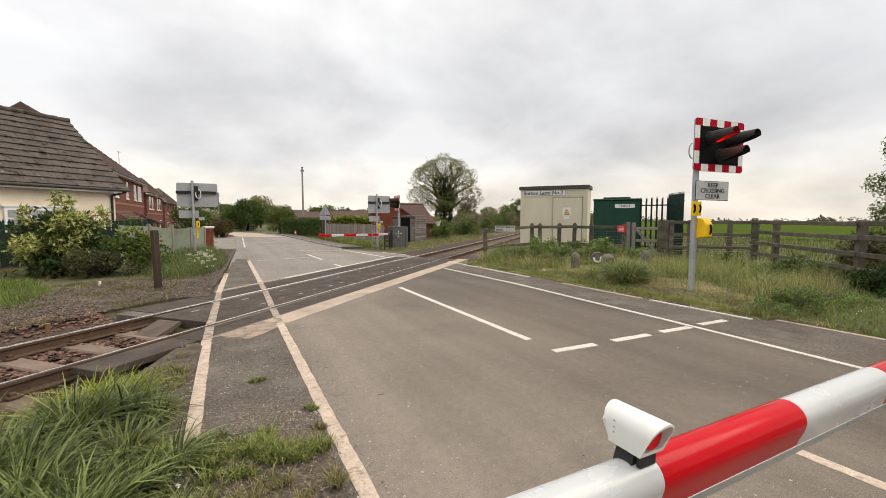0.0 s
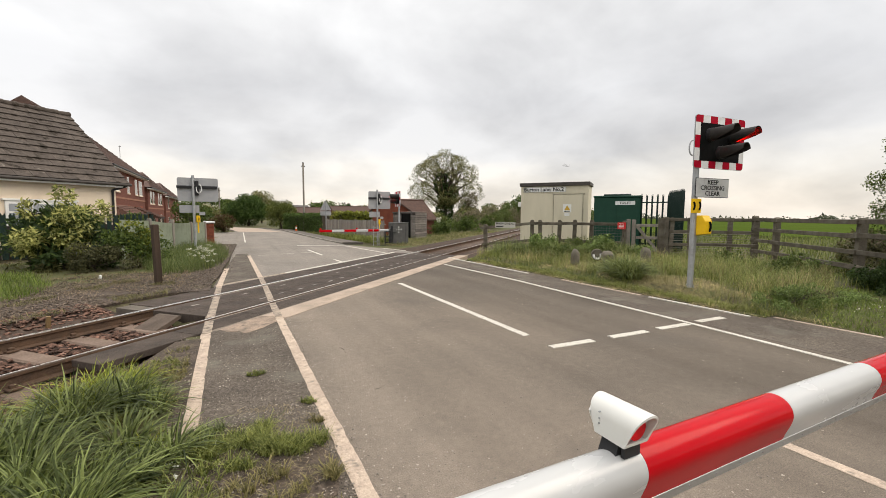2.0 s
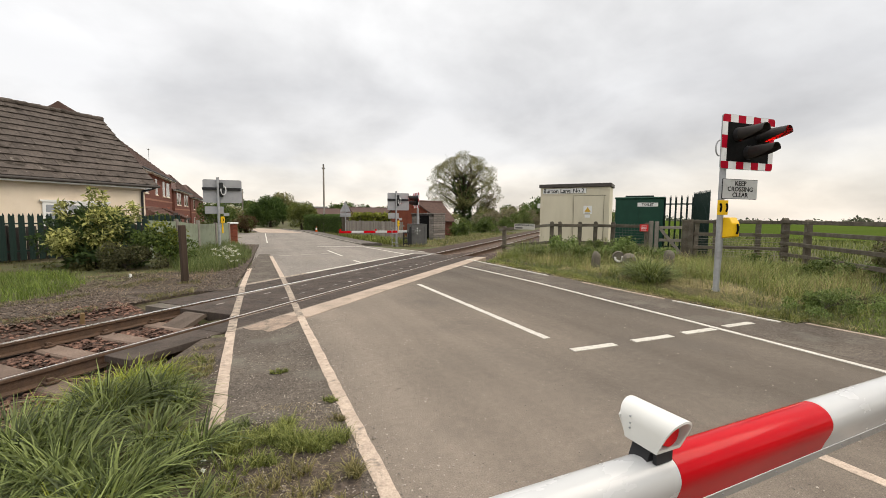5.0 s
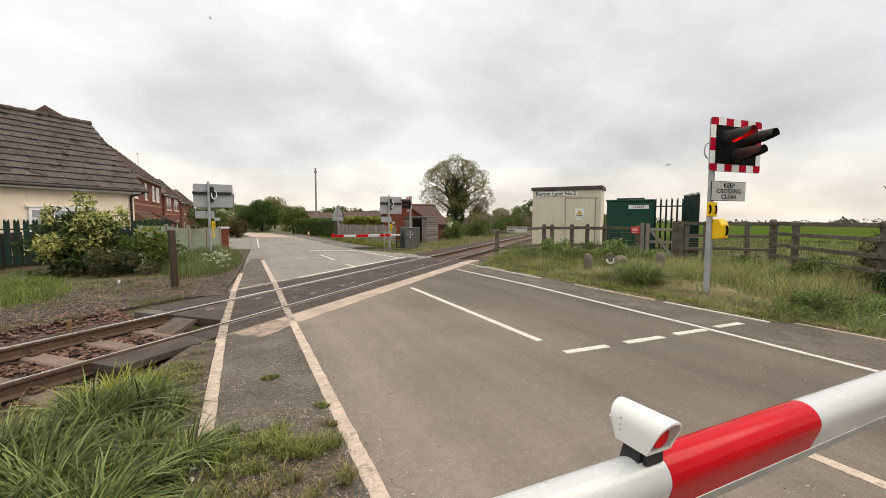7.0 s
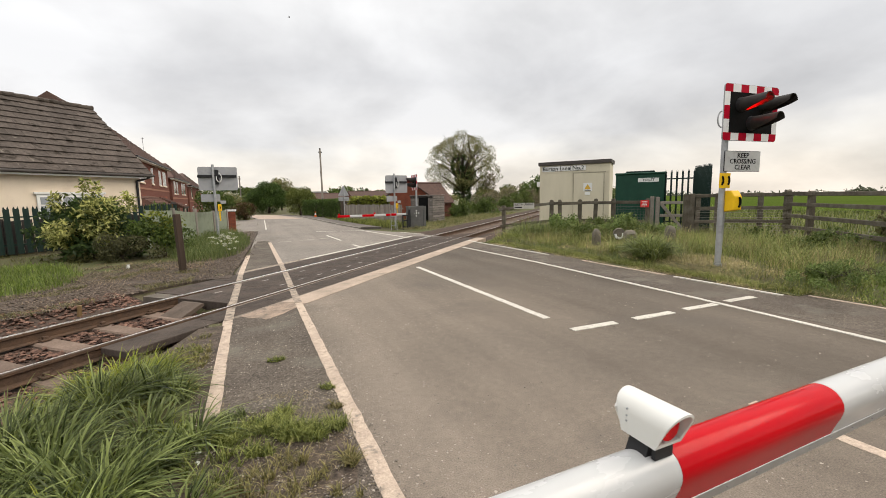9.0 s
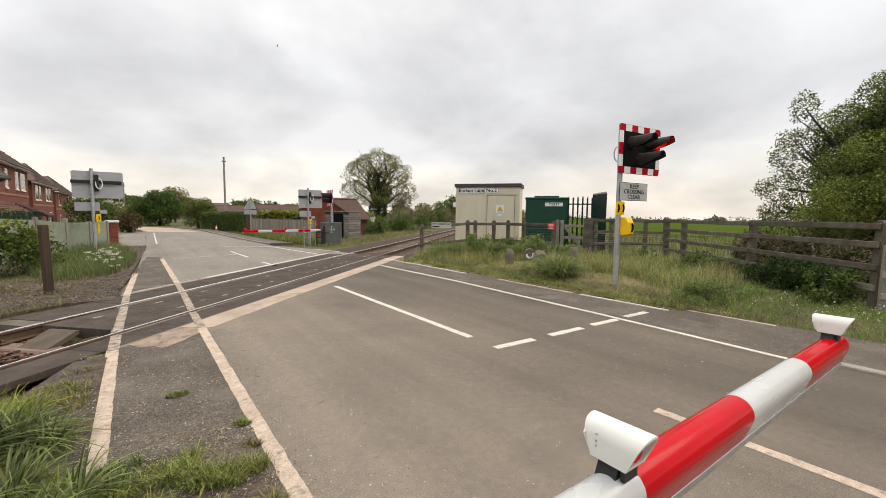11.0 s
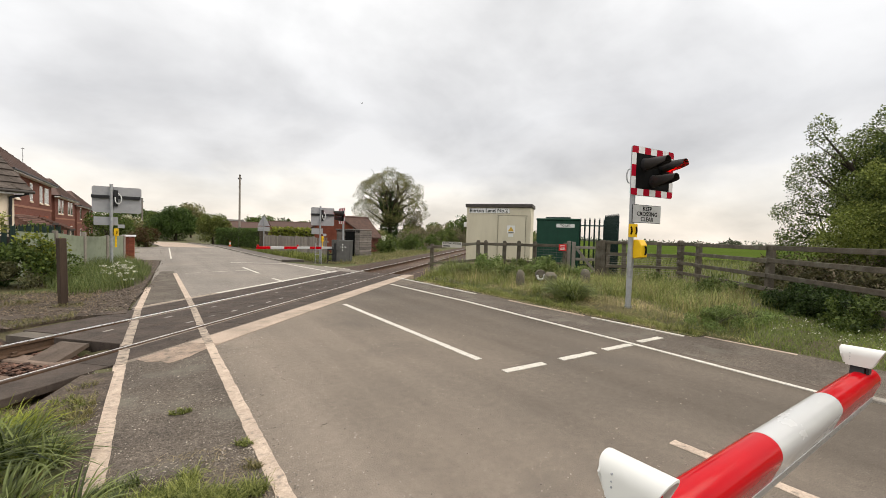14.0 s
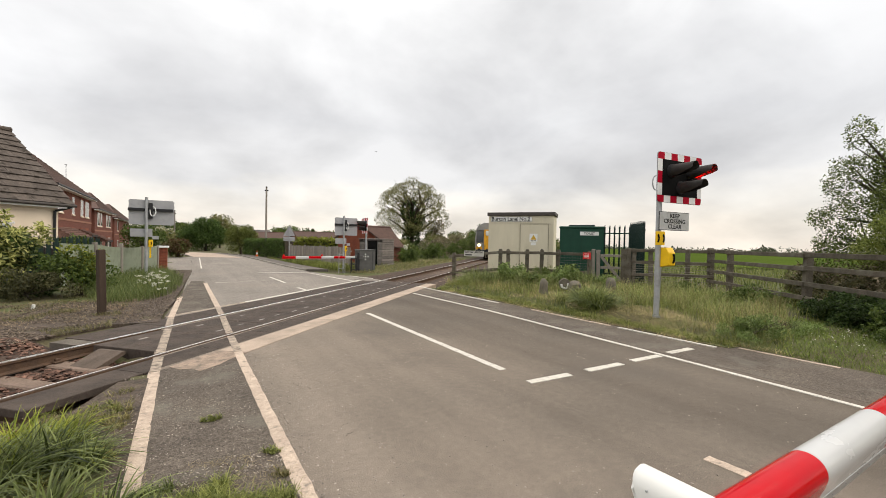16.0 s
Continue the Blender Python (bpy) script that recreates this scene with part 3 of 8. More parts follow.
for xa, ya, xb, yb in ((3.44, 3.62, 4.12, 3.58), (4.45, 3.58, 5.15, 3.55), (5.42, 3.56, 6.06, 3.53), (6.35, 3.55, 6.98, 3.52)):
    stripe((xa, ya), (xb, yb), 0.11, "white stop line dash", PAINT, 0.008)
stripe((3.1, 22.4), (5.35, 21.3), 0.16, "white stop line of the far lane")
for xa, ya, xb, yb in ((0.93, 17.54, 1.42, 17.6), (1.8, 17.8, 2.33, 17.86), (2.62, 18.0, 3.08, 18.02)):
    stripe((xa, ya), (xb, yb), 0.12, "faded stop line dash", mat("faded_paint", (0.42, 0.38, 0.33), (0.26, 0.235, 0.205), scale=6, rough=0.85, space="World"))
stripe((3.16, 19.5), (3.25, 16.7), 0.1, "white centre line dash")
stripe((3.31, 14.8), (3.42, 13.5), 0.1, "white centre line dash")
stripe((5.3, 21.3), (5.95, 16.0), 0.1, "white edge line of the far lane")
stripe((6.6, 19), (7.1, 17.3), 0.09, "white edge line of the far footway")


def railway():
    deck = new("crossing_deck"); structure(deck, "dark rubber crossing deck set between the rails", "crossing deck")
    def panel(s0, s1, q0, q1, name="deck_panel", material=RUBBER, z=0.004, depth=0.2):
        bm = bmesh.new()
        lo = [rail_at(s, q) for s, q in ((s0, q0), (s1, q0), (s1, q1), (s0, q1))]
        a = [bm.verts.new((p.x, p.y, -depth)) for p in lo]
        b = [bm.verts.new((p.x, p.y, z)) for p in lo]
        bm.faces.new(a[::-1]); bm.faces.new(b)
        for i in range(4):
            j = (i + 1) % 4
            bm.faces.new((a[i], a[j], b[j], b[i]))
        bmesh.ops.bevel(bm, geom=[e for e in bm.edges if all(v.co.z > 0 for v in e.verts)], offset=0.006, segments=1, affect="EDGES")
        return part(name, bm, material, deck)
    for k in range(10):
        s0 = -1.2 + k * 1.13
        panel(s0, s0 + 1.122, 0.1, 0.748)
        panel(s0, s0 + 1.122, 0.754, 1.40)
        for q, ds in ((0.42, 0.3), (0.46, 0.86), (1.1, 0.55)):
            if (k * 3 + int(q * 10)) % 4:
                panel(s0 + ds - 0.08, s0 + ds + 0.08, q - 0.025, q + 0.025, "lifting_slot", SLOT, 0.0075, 0.01)
    for k in range(11):
        s0 = -3.2 + k * 1.2
        panel(s0, s0 + 1.192, -0.53, -0.085, depth=0.075 if k < 2 else 0.24)
    # the ends of the near panels overhang dark hollows on rusty brackets
    for s in (-3.14, -2.55, -1.95, -1.2):
        panel(s, s + 0.09, -0.44, -0.08, "bracket", STEEL_RUST, -0.08, 0.26)
    panel(-3.0, -0.9, -0.3, -0.12, "stiffener", STEEL_RUST, -0.08, 0.22)
    for k in range(9):
        s0 = -1.0 + k * 1.23
        panel(s0, s0 + 1.222, 1.55, 2.28, depth=0.24)
    panel(-1.27, -1.012, 1.6, 2.2, "end_block", mat("dirty_concrete", (0.14, 0.12, 0.098), (0.09, 0.078, 0.064), scale=5, rough=0.92, bump=0.5, bscale=60, fine=0.3, space="World"), -0.005, 0.2)
    # sloping end plates that turn away hanging couplings
    for s, q in ((-1.5, 0.9),):
        bm = prism([(-0.26, -0.2), (-0.26, -0.15), (0.17, 0.012), (0.22, 0.012), (0.22, -0.03), (-0.18, -0.2)], "y", -0.23, 0.23)
        o = part("end_ramp", bm, mat("worn_ramp_plate", (0.12, 0.09, 0.07), (0.07, 0.053, 0.041), scale=5, rough=0.8, fine=0.3), deck)
        o.matrix_basis = pose(*rail_at(s, q, -0.02), 0, 0, RAIL_ANGLE)
    beam = new("edge_beam"); structure(beam, "pale concrete edge beam of the crossing deck", "concrete edging")
    for k in range(4):
        s0 = -0.95 + k * 2.72
        bm = bmesh.new()
        pts = [rail_at(s, q) for s, q in ((s0, -1.0), (s0 + 2.71, -1.0), (s0 + 2.71, -0.58), (s0, -0.58))]
        if k == 0:
            pts = [rail_at(-0.82, -1.04), rail_at(s0 + 2.71, -1.0), rail_at(s0 + 2.71, -0.58), rail_at(-0.9, -0.583)]
        a = [bm.verts.new((p.x, p.y, -0.2)) for p in pts]
        b = [bm.verts.new((p.x, p.y, 0.007)) for p in pts]
        bm.faces.new(b); bm.faces.new(a[::-1])
        for i in range(4):
            bm.faces.new((a[i], a[(i + 1) % 4], b[(i + 1) % 4], b[i]))
        part("beam_block", bm, CONCRETE, beam)
    # the broken, stained end of the beam beside the path
    bm = bmesh.new()
    pts = [rail_at(s, q) for s, q in ((-0.83, -1.045), (-1.2, -1.07), (-1.45, -1.12), (-1.74, -1.1), (-1.7, -0.95), (-1.77, -0.8), (-1.72, -0.6), (-1.3, -0.59), (-0.91, -0.584))]
    a = [bm.verts.new((p.x, p.y, -0.2)) for p in pts]
    b = [bm.verts.new((p.x, p.y, 0.0065)) for p in pts]
    bm.faces.new(b); bm.faces.new(a[::-1])
    for i in range(len(pts)):
        bm.faces.new((a[i], a[(i + 1) % len(pts)], b[(i + 1) % len(pts)], b[i]))
    part("beam_block", bm, mat("stained_concrete", (0.34, 0.255, 0.195), (0.2, 0.155, 0.12), scale=4, rough=0.9, bump=0.7, bscale=60, fine=0.35, stains=(0.13, 0.11, 0.09), st_scale=7, st_lo=0.52, st_hi=0.68, space="World"), beam, "stained broken end of the beam")
    for k in range(4):
        s0 = 0.95 + k * 2.3
        bm = bmesh.new()
        pts = [rail_at(s, q) for s, q in ((s0, 2.33), (s0 + 2.29, 2.33), (s0 + 2.29, 2.45), (s0, 2.45))]
        a = [bm.verts.new((p.x, p.y, -0.2)) for p in pts]
        b = [bm.verts.new((p.x, p.y, 0.007)) for p in pts]
        bm.faces.new(b); bm.faces.new(a[::-1])
        for i in range(4):
            bm.faces.new((a[i], a[(i + 1) % 4], b[(i + 1) % 4], b[i]))
        part("beam_block", bm, PAINT if k else DECK_PAINT, beam)
    # rails: foot, web and head
    prof = [(-0.07, -0.159), (0.07, -0.159), (0.07, -0.148), (0.012, -0.13), (0.01, -0.045), (0.034, -0.034), (0.034, -0.008), (0.026, 0.0),
            (-0.026, 0.0), (-0.034, -0.008), (-0.034, -0.034), (-0.01, -0.045), (-0.012, -0.13), (-0.07, -0.148)]
    for q in (0.0, 1.505):
        r = part("rail", prism(prof, "x", -22, 260), STEEL_RUST)
        r.matrix_basis = pose(*rail_at(0, q, 0.012), 0, 0, RAIL_ANGLE)
        structure(r, "running rail, rusty sides and a bright worn top", "rail")
        if q:
            part("running_band", box(-22, 260, -0.031, 0.031, -0.006, 0.003), STEEL_BRIGHT, r, "bright worn railhead")
        else:
            part("rail_top", box(-22, 260, -0.031, 0.031, -0.006, 0.001), mat("dull_railhead", (0.12, 0.088, 0.068), (0.08, 0.06, 0.047), scale=9, rough=0.7, metal=0.3, space="World"), r, "dull brown railhead")
            part("running_band", box(-22, 260, 0.002, 0.024, -0.004, 0.003), STEEL_BRIGHT, r, "narrow bright running band")
    # sleepers
    sl = None
    for k in list(range(-26, -1)) + list(range(16, 60)):
        s = k * 0.68 - 0.3
        if -1.4 < s < 10.2:
            continue
        if sl is None:
            sl = part("sleeper", box(-0.13, 0.13, -0.53, 2.04, -0.36, -0.15, 0.02), SLEEPER)
            structure(sl, "rust-stained concrete sleeper in the ballast", "sleeper")
            tagged(sl, group="sleepers of the line")
            sl.matrix_basis = pose(*rail_at(s, 0), 0, 0, RAIL_ANGLE)
        else:
            copy_thing(sl, pose(*rail_at(s, 0), 0, 0, RAIL_ANGLE + random.uniform(-0.6, 0.6)))
    # rail chairs where the camera passes near
    chair = None
    for k in range(-14, -1):
        s = k * 0.68 - 0.3
        for q in (0.0, 1.505):
            if s > -1.4:
                continue
            if chair is None:
                bm = box(-0.06, 0.06, -0.13, 0.13, -0.152, -0.13, 0.004)
                for sg in (-1, 1):
                    bx(bm, -0.03, 0.03, sg * 0.075 - 0.025, sg * 0.075 + 0.025, -0.14, -0.095, 0.006)
                chair = part("rail_clip", bm, STEEL_RUST)
                tagged(chair, "rusty clip holding the rail to a sleeper", "rail clip", "rail clips")
                chair.matrix_basis = pose(*rail_at(s, q, 0.012), 0, 0, RAIL_ANGLE)
            else:
                copy_thing(chair, pose(*rail_at(s, q, 0.012), 0, 0, RAIL_ANGLE))
    # ballast bed and stones
    bm = bmesh.new()
    for s0, s1 in ((-24, -1.25), (9.9, 200)):
        prof2 = [(-2.1, -0.1), (-1.5, -0.12), (-1.0, -0.19), (-0.4, -0.19), (0.75, -0.2), (1.9, -0.17), (2.3, -0.08), (2.7, 0.0), (3.1, -0.05)]
        if s0 > 0:
            prof2 = [(q, -0.148 if -0.6 < q < 1.8 else z) for q, z in prof2]
        n = 40
        rows = [[bm.verts.new(rail_at(s0 + (s1 - s0) * i / n, q, z + 0.015 * noise.noise(Vector((i * 0.9, q * 2, 0))))) for q, z in prof2] for i in range(n + 1)]
        for a, b in zip(rows, rows[1:]):
            for i in range(len(prof2) - 1):
                bm.faces.new((a[i], b[i], b[i + 1], a[i + 1]))
    structure(part("ballast_bed", bm, BALLAST_BED, shade=True), "rust-brown railway ballast", "ballast")


railway()


def stones(name, spots, lo, hi, material, label, flat=0.6):
    """Loose stones: squashed, jittered little polyhedra at the given spots."""
    base = [(1, 0, 0), (-1, 0, 0), (0, 1, 0), (0, -1, 0), (0, 0, 1), (0, 0, -1), (.6, .6, .55), (-.6, .6, .5), (-.6, -.6, .55), (.6, -.6, .5)]
    hull = bmesh.new()
    for v in base:
        hull.verts.new(v)
    bmesh.ops.convex_hull(hull, input=hull.verts)
    hull.verts.index_update()
    bv = np.array([v.co[:] for v in hull.verts])
    bf = [[v.index for v in f.verts] for f in hull.faces]
    hull.free()
    rng = np.random.default_rng(5)
    V, F = [], []
    for i, (x, y, z) in enumerate(spots):
        r = rng.uniform(lo, hi)
        a = rng.uniform(0, 6.28)
        s = r * rng.uniform(0.6, 1.3, 3) * (1, 1, flat)
        p = bv * s * rng.uniform(0.8, 1.2, bv.shape)
        c, sn = math.cos(a), math.sin(a)
        p = np.stack([p[:, 0] * c - p[:, 1] * sn, p[:, 0] * sn + p[:, 1] * c, p[:, 2]], 1) + (x, y, z)
        V.append(p)
        k = i * len(bv)
        F += [[k + j for j in f] for f in bf]
    ob = part(name, (np.concatenate(V).tolist(), [], F), material)
    return tagged(ob, label, "stones", kind="stuff")


def ballast_stones():
    rng = np.random.default_rng(2)
    spots = []
    while len(spots) < 9000:
        s, q = -1.35 - 9 * rng.random() ** 1.3, rng.uniform(-1.8, 3.0)
        if abs(q) < 0.075 or abs(q - 1.505) < 0.075 or (s > -3.2 and -0.56 < q < 0):
            continue
        k = (s + 0.3) / 0.68
        if abs(k - round(k)) < 0.2 and -0.5 < q < 2 and rng.random() < 0.85:
            continue
        p = rail_at(s, q)
        z = -0.185 + 0.075 * smooth(-1.0, -1.6, q) + 0.185 * smooth(1.9, 2.65, q)
        spots.append((p.x, p.y, z + rng.uniform(-0.012, 0.02)))
    stones("ballast", spots, 0.018, 0.05, BALLAST, "loose rust-brown ballast stones between the rails")
    spots = []
    while len(spots) < 7000:
        s, q = -1.0 - 9 * rng.random() ** 1.2, rng.uniform(2.5, 4.6)
        p = rail_at(s, q)
        if p.x > -0.5:
            continue
        spots.append((p.x, p.y, max(0.013, land(p.x, p.y)) + 0.002))
    stones("gravel", spots, 0.01, 0.03, mat("gravel_stone", (0.15, 0.116, 0.09), (0.065, 0.05, 0.04), scale=12, rough=0.92, island=0.5, fine=0.3), "loose grey gravel beside the track")
    spots = []
    while len(spots) < 6500:
        x, y = rng.uniform(-3.6, -0.32), rng.uniform(9.7, 13.4)
        s, q = to_rail(x, y)
        if q < 2.34 or x > -0.45 + 0.06 * (y - 9.7) or noise.noise(Vector((x * 1.7, y * 1.7, 8))) < -0.22 - 0.3 * (x > -1):
            continue
        spots.append((x, y, 0.014 + 0.012 * rng.random()))
    stones("gravel", spots, 0.005, 0.019, mat("pale_gravel_stone", (0.19, 0.15, 0.115), (0.07, 0.056, 0.044), scale=9, rough=0.92, island=0.6, fine=0.3), "loose brown gravel on the apron")
    spots = []
    while len(spots) < 1200:
        x, y = rng.uniform(-0.7, 0.75), rng.uniform(0.8, 6.2)
        if abs(noise.noise(Vector((x * 1.4, y * 1.1, 4)))) < 0.1:
            continue
        spots.append((x, y, 0.006))
    for i in range(2600):
        x, y = rng.uniform(-2.2, -0.44), rng.uniform(2.6, 5.9)
        if to_rail(x, y)[1] < -1.1:
            spots.append((x, y, 0.016))
    for i in range(220):
        spots.append((rng.uniform(0.7, 1.3) , rng.uniform(2, 6.5), 0.003))
    for i in range(1700):
        x = 0.67 + 2.6 * rng.random() ** 2.2
        spots.append((x, rng.uniform(0.7, 7.0), 0.001))
    for i in range(900):
        spots.append((rng.uniform(1, 7.5), rng.uniform(0.9, 7.0), 0.0005))
    for i in range(2600):
        x, y = rng.uniform(-0.75, 0.56), rng.uniform(1.1, 3.4)
        if noise.noise(Vector((x * 2.2, y * 2.2, 9))) > -0.15:
            spots.append((x, y, 0.014))
    for i in range(160):
        spots.append((-0.36 + 0.11 * rng.normal(), 3.0 + 0.1 * rng.normal(), 0.016))
    stones("loose_grit", spots, 0.003, 0.009, mat("grit_stone", (0.33, 0.285, 0.24), (0.2, 0.175, 0.148), scale=12, rough=0.92, island=0.5), "loose grit on the worn tarmac")


ballast_stones()
edge_rng = random.Random(31)
grit = []
while len(grit) < 2600:
    y = edge_rng.uniform(12.6, 25)
    x = -0.55 + 0.035 * (y - 13) + edge_rng.gauss(0, 0.22)
    grit.append((x, y, 0.012))
stones("loose_grit", grit, 0.008, 0.022, mat("pale_gravel_stone", (0.19, 0.15, 0.115)), "brown grit between the verge and the far path")
structure(part("dirt_edge", slab([(-0.75, 13.0), (-0.5, 16), (-0.35, 20), (-0.35, 24.5)], [(-0.3, 13.0), (-0.1, 16), (0.1, 20), (0.3, 24.5)], -0.1, 0.009), GRAVEL), "brown dirt along the edge of the far path", "soil")
lump = random.Random(12)
stones("chalk_lumps", [(-0.37 + lump.gauss(0, 0.09), 2.93 + lump.gauss(0, 0.09), 0.02) for _ in range(26)], 0.008, 0.03, SIGN_WHITE, "broken white lumps at the end of the path line", 0.5)
structure(part("dirt_strip", slab([(-3.2, 1.0), (-2.6, 2.3), (-1.5, 3.9), (-1.0, 5.0), (-0.7, 5.9)], [(-0.43, 1.0), (-0.43, 2.3), (-0.43, 3.9), (-0.43, 5.0), (-0.42, 5.9)], -0.3, 0.012), GRAVEL),
          "dark gritty soil beside the path", "soil")
for k_, (x_, y_, rx_, ry_) in enumerate(((0.05, 2.45, 0.55, 0.5), (-0.2, 3.05, 0.3, 0.25), (0.08, 1.5, 0.4, 0.6))):
    marking([(x_ + rx_ * (1 + 0.3 * noise.noise(Vector((math.cos(a) * 1.5, math.sin(a) * 1.5, k_)))) * math.cos(a), y_ + ry_ * (1 + 0.35 * noise.noise(Vector((math.sin(a) * 1.5, math.cos(a) * 1.5, k_ + 5)))) * math.sin(a)) for a in [j * 0.262 for j in range(24)]],
            "dirt and dead weeds washed over the path", GRAVEL, 0.0095 + 0.0005 * k_)
structure(part("far_footway", slab([(-0.42, 10.25), (-0.2, 13.2), (0.0, 16.0), (0.2, 18.5)], [(0.6, 11.2), (0.6, 13.2), (0.6, 16.0), (0.62, 18.5)], -0.1, 0.003), ASPHALT_OLD), "dark worn tarmac path beyond the crossing", "footway")
structure(part("far_pavement", slab([(5.62, 22.9), (5.33, 27), (4.72, 46)], [(6.7, 22.6), (6.3, 27), (5.7, 46)], -0.1, 0.07), mat("pavement_tarmac", (0.14, 0.122, 0.105), (0.095, 0.083, 0.072), scale=0.8, rough=0.9, fine=0.3, mid=0.15, space="World")), "grey tarmac pavement beside the far lane", "footway")
structure(part("gravel_apron", slab([(-3.6, 10.0), (-3.0, 11.5), (-2.4, 13.4)], [(-0.46, 9.75), (-0.44, 11.0), (-0.22, 13.2)], -0.2, 0.013), GRAVEL), "dark gravel apron beside the crossing", "gravel")
structure(part("footway_edge", slab([(6.28, -15), (6.26, 1.6), (6.26, 4), (6.4, 8), (6.35, 11.5)], [(7.82, -15), (7.82, 1.6), (7.82, 4), (7.82, 8), (7.82, 11.9)], -0.1, 0.003), ASPHALT_OLD), "dark tarmac footway strip beside the lane", "footway")
structure(part("trackside_path", slab([tuple(rail_at(s, 2.6))[:2] for s in (-14, -6, -1.2, 0.2)], [tuple(rail_at(s, 5.3))[:2] for s in (-14, -6, -3.4, -2.6)], -0.2, 0.01), GRAVEL),
          "gravelly trackside strip", "gravel")

# ---------------------------------------------------------------- crossing equipment
def wigwag_board(parent, w=1.49, h=1.06, back=False):
    """Flashing-signal board in the xz plane, facing -y, its top left corner at (0, 0); parts are children of parent."""
    def rounded(x0, x1, z0, z1, r):
        pts = []
        for cx, cz, a0 in ((x1 - r, z1 - r, 0), (x0 + r, z1 - r, 90), (x0 + r, z0 + r, 180), (x1 - r, z0 + r, 270)):
            pts += [(cx + r * math.cos(radians(a0 + k * 22.5)), cz + r * math.sin(radians(a0 + k * 22.5))) for k in range(5)]
        return pts
    part("board", prism(rounded(0, w, -h, 0, 0.06), "y", 0.0, 0.02), GREY_PAINT, parent, "grey-backed signal board")
    b = 0.15
    part("black_panel", box(b, w - b, -0.006, 0.0, -h + b, -b), BLACK_MATT, parent, "matt black centre panel")
    nx, nz = 7, 5
    for i in range(nx):
        for z0, z1 in ((-b, -0.006), (-h + 0.006, -h + b)):
            x0, x1 = w * i / nx, w * (i + 1) / nx
            pts = [(x0, z0), (x1, z0), (x1, z1), (x0, z1)]
            if i in (0, nx - 1):
                sx = 0.05 if i == 0 else -0.05
                xa, xb = (x0 + 0.006, x1) if i == 0 else (x1 - 0.006, x0)
                zt, zi = (z1, z0) if z1 > -b else (z0, z1)
                sz = -0.05 if zt > -b else 0.05
                pts = [(xa, zi), (xa, zt + sz), (xa + sx * 0.3, zt + sz * 0.3), (xa + sx, zt), (xb, zt), (xb, zi)]
            part("border_block", prism(pts, "y", -0.004, 0.0), RED if i % 2 == 0 else WHITE, parent)
    ih = h - 2 * b
    for k in range(1, nz - 1):
        z1 = -b - ih * (k - 1) / (nz - 2)
        z0 = z1 - ih / (nz - 2)
        for x0, x1 in ((0.006, b), (w - b, w - 0.006)):
            part("border_block", box(x0, x1, -0.004, 0.0, z0, z1), RED if k % 2 == 0 else WHITE, parent)


def hood_mesh(r=0.125, long=0.46, short=0.05):
    """Cutaway visor: a tapered tunnel, long at the top and cut back steeply to the bottom, with thickness."""
    bm = bmesh.new()
    seg, rings = 28, []
    for rr in (r, r - 0.008):
        for end in (0, 0.5, 1):
            ring = []
            for i in range(seg + 1):
                th = -165 + 330 * i / seg
                cut = max(0.0, (abs(th) - 98) / 67)
                ln = (short + (long - short) * (1 - cut)) * end
                a = radians(90 - th)
                k = rr * (1 - 0.1 * ln / long)
                ring.append(bm.verts.new((k * math.cos(a), -ln, k * math.sin(a) + 0.02 * ln / long)))
            rings.append(ring)
    o0, o1, o2, i0, i1, i2 = rings
    for a, b in ((o0, o1), (o1, o2), (i2, i1), (i1, i0), (o2, i2), (i0, o0)):
        for i in range(seg):
            bm.faces.new((a[i], a[i + 1], b[i + 1], b[i]))
    return bm


def lamp_unit(parent, x, z, lens_name, front, rear, y=-0.03):
    """A signal lamp: bezel, visor, and a lens disc that turns on its upright axle (one face lit, one dark)."""
    part("lamp_body", rod((x, -0.004, z), (x, y - 0.05, z), 0.14, 0.13, 24), BLACK, parent)
    h = part("visor", hood_mesh(), VISOR, parent, "dull black lamp visor", True)
    h.location = (x, y - 0.05, z)
    # added ring, blocks red light leaking round a lens turned to its dark face
    part("lens_ring", tube([(x + 0.113 * math.cos(k * 0.2618), y - 0.067, z + 0.113 * math.sin(k * 0.2618)) for k in range(25)], 0.008, 6), BLACK, parent)
    piv = part(lens_name, rod((0, 0.002, 0), (0, 0.007, 0), 0.114, 0.114, 24), rear, parent)
    piv.location = (x, y - 0.0585, z)
    part("lens_face", rod((0, -0.007, 0), (0, -0.0005, 0), 0.113, 0.11, 24), front, piv)
    return piv


def pole_signal(m, label, pole_x, pole_y=0.1, tall=3.7, ground=0.13, board_z=3.7):
    ob = thing("crossing_signal", m, label, "crossing signal", "flashing crossing signals")
    part("pole", cyl(cyl(bmesh.new(), (pole_x, pole_y, -0.4), (pole_x, pole_y, tall - ground), 0.057, seg=18), (pole_x, pole_y, -0.4), (pole_x, pole_y, 0.06), 0.075, seg=18), GALV, ob, "galvanised steel pole", True)
    return ob


SIGNAL_LENSES = []


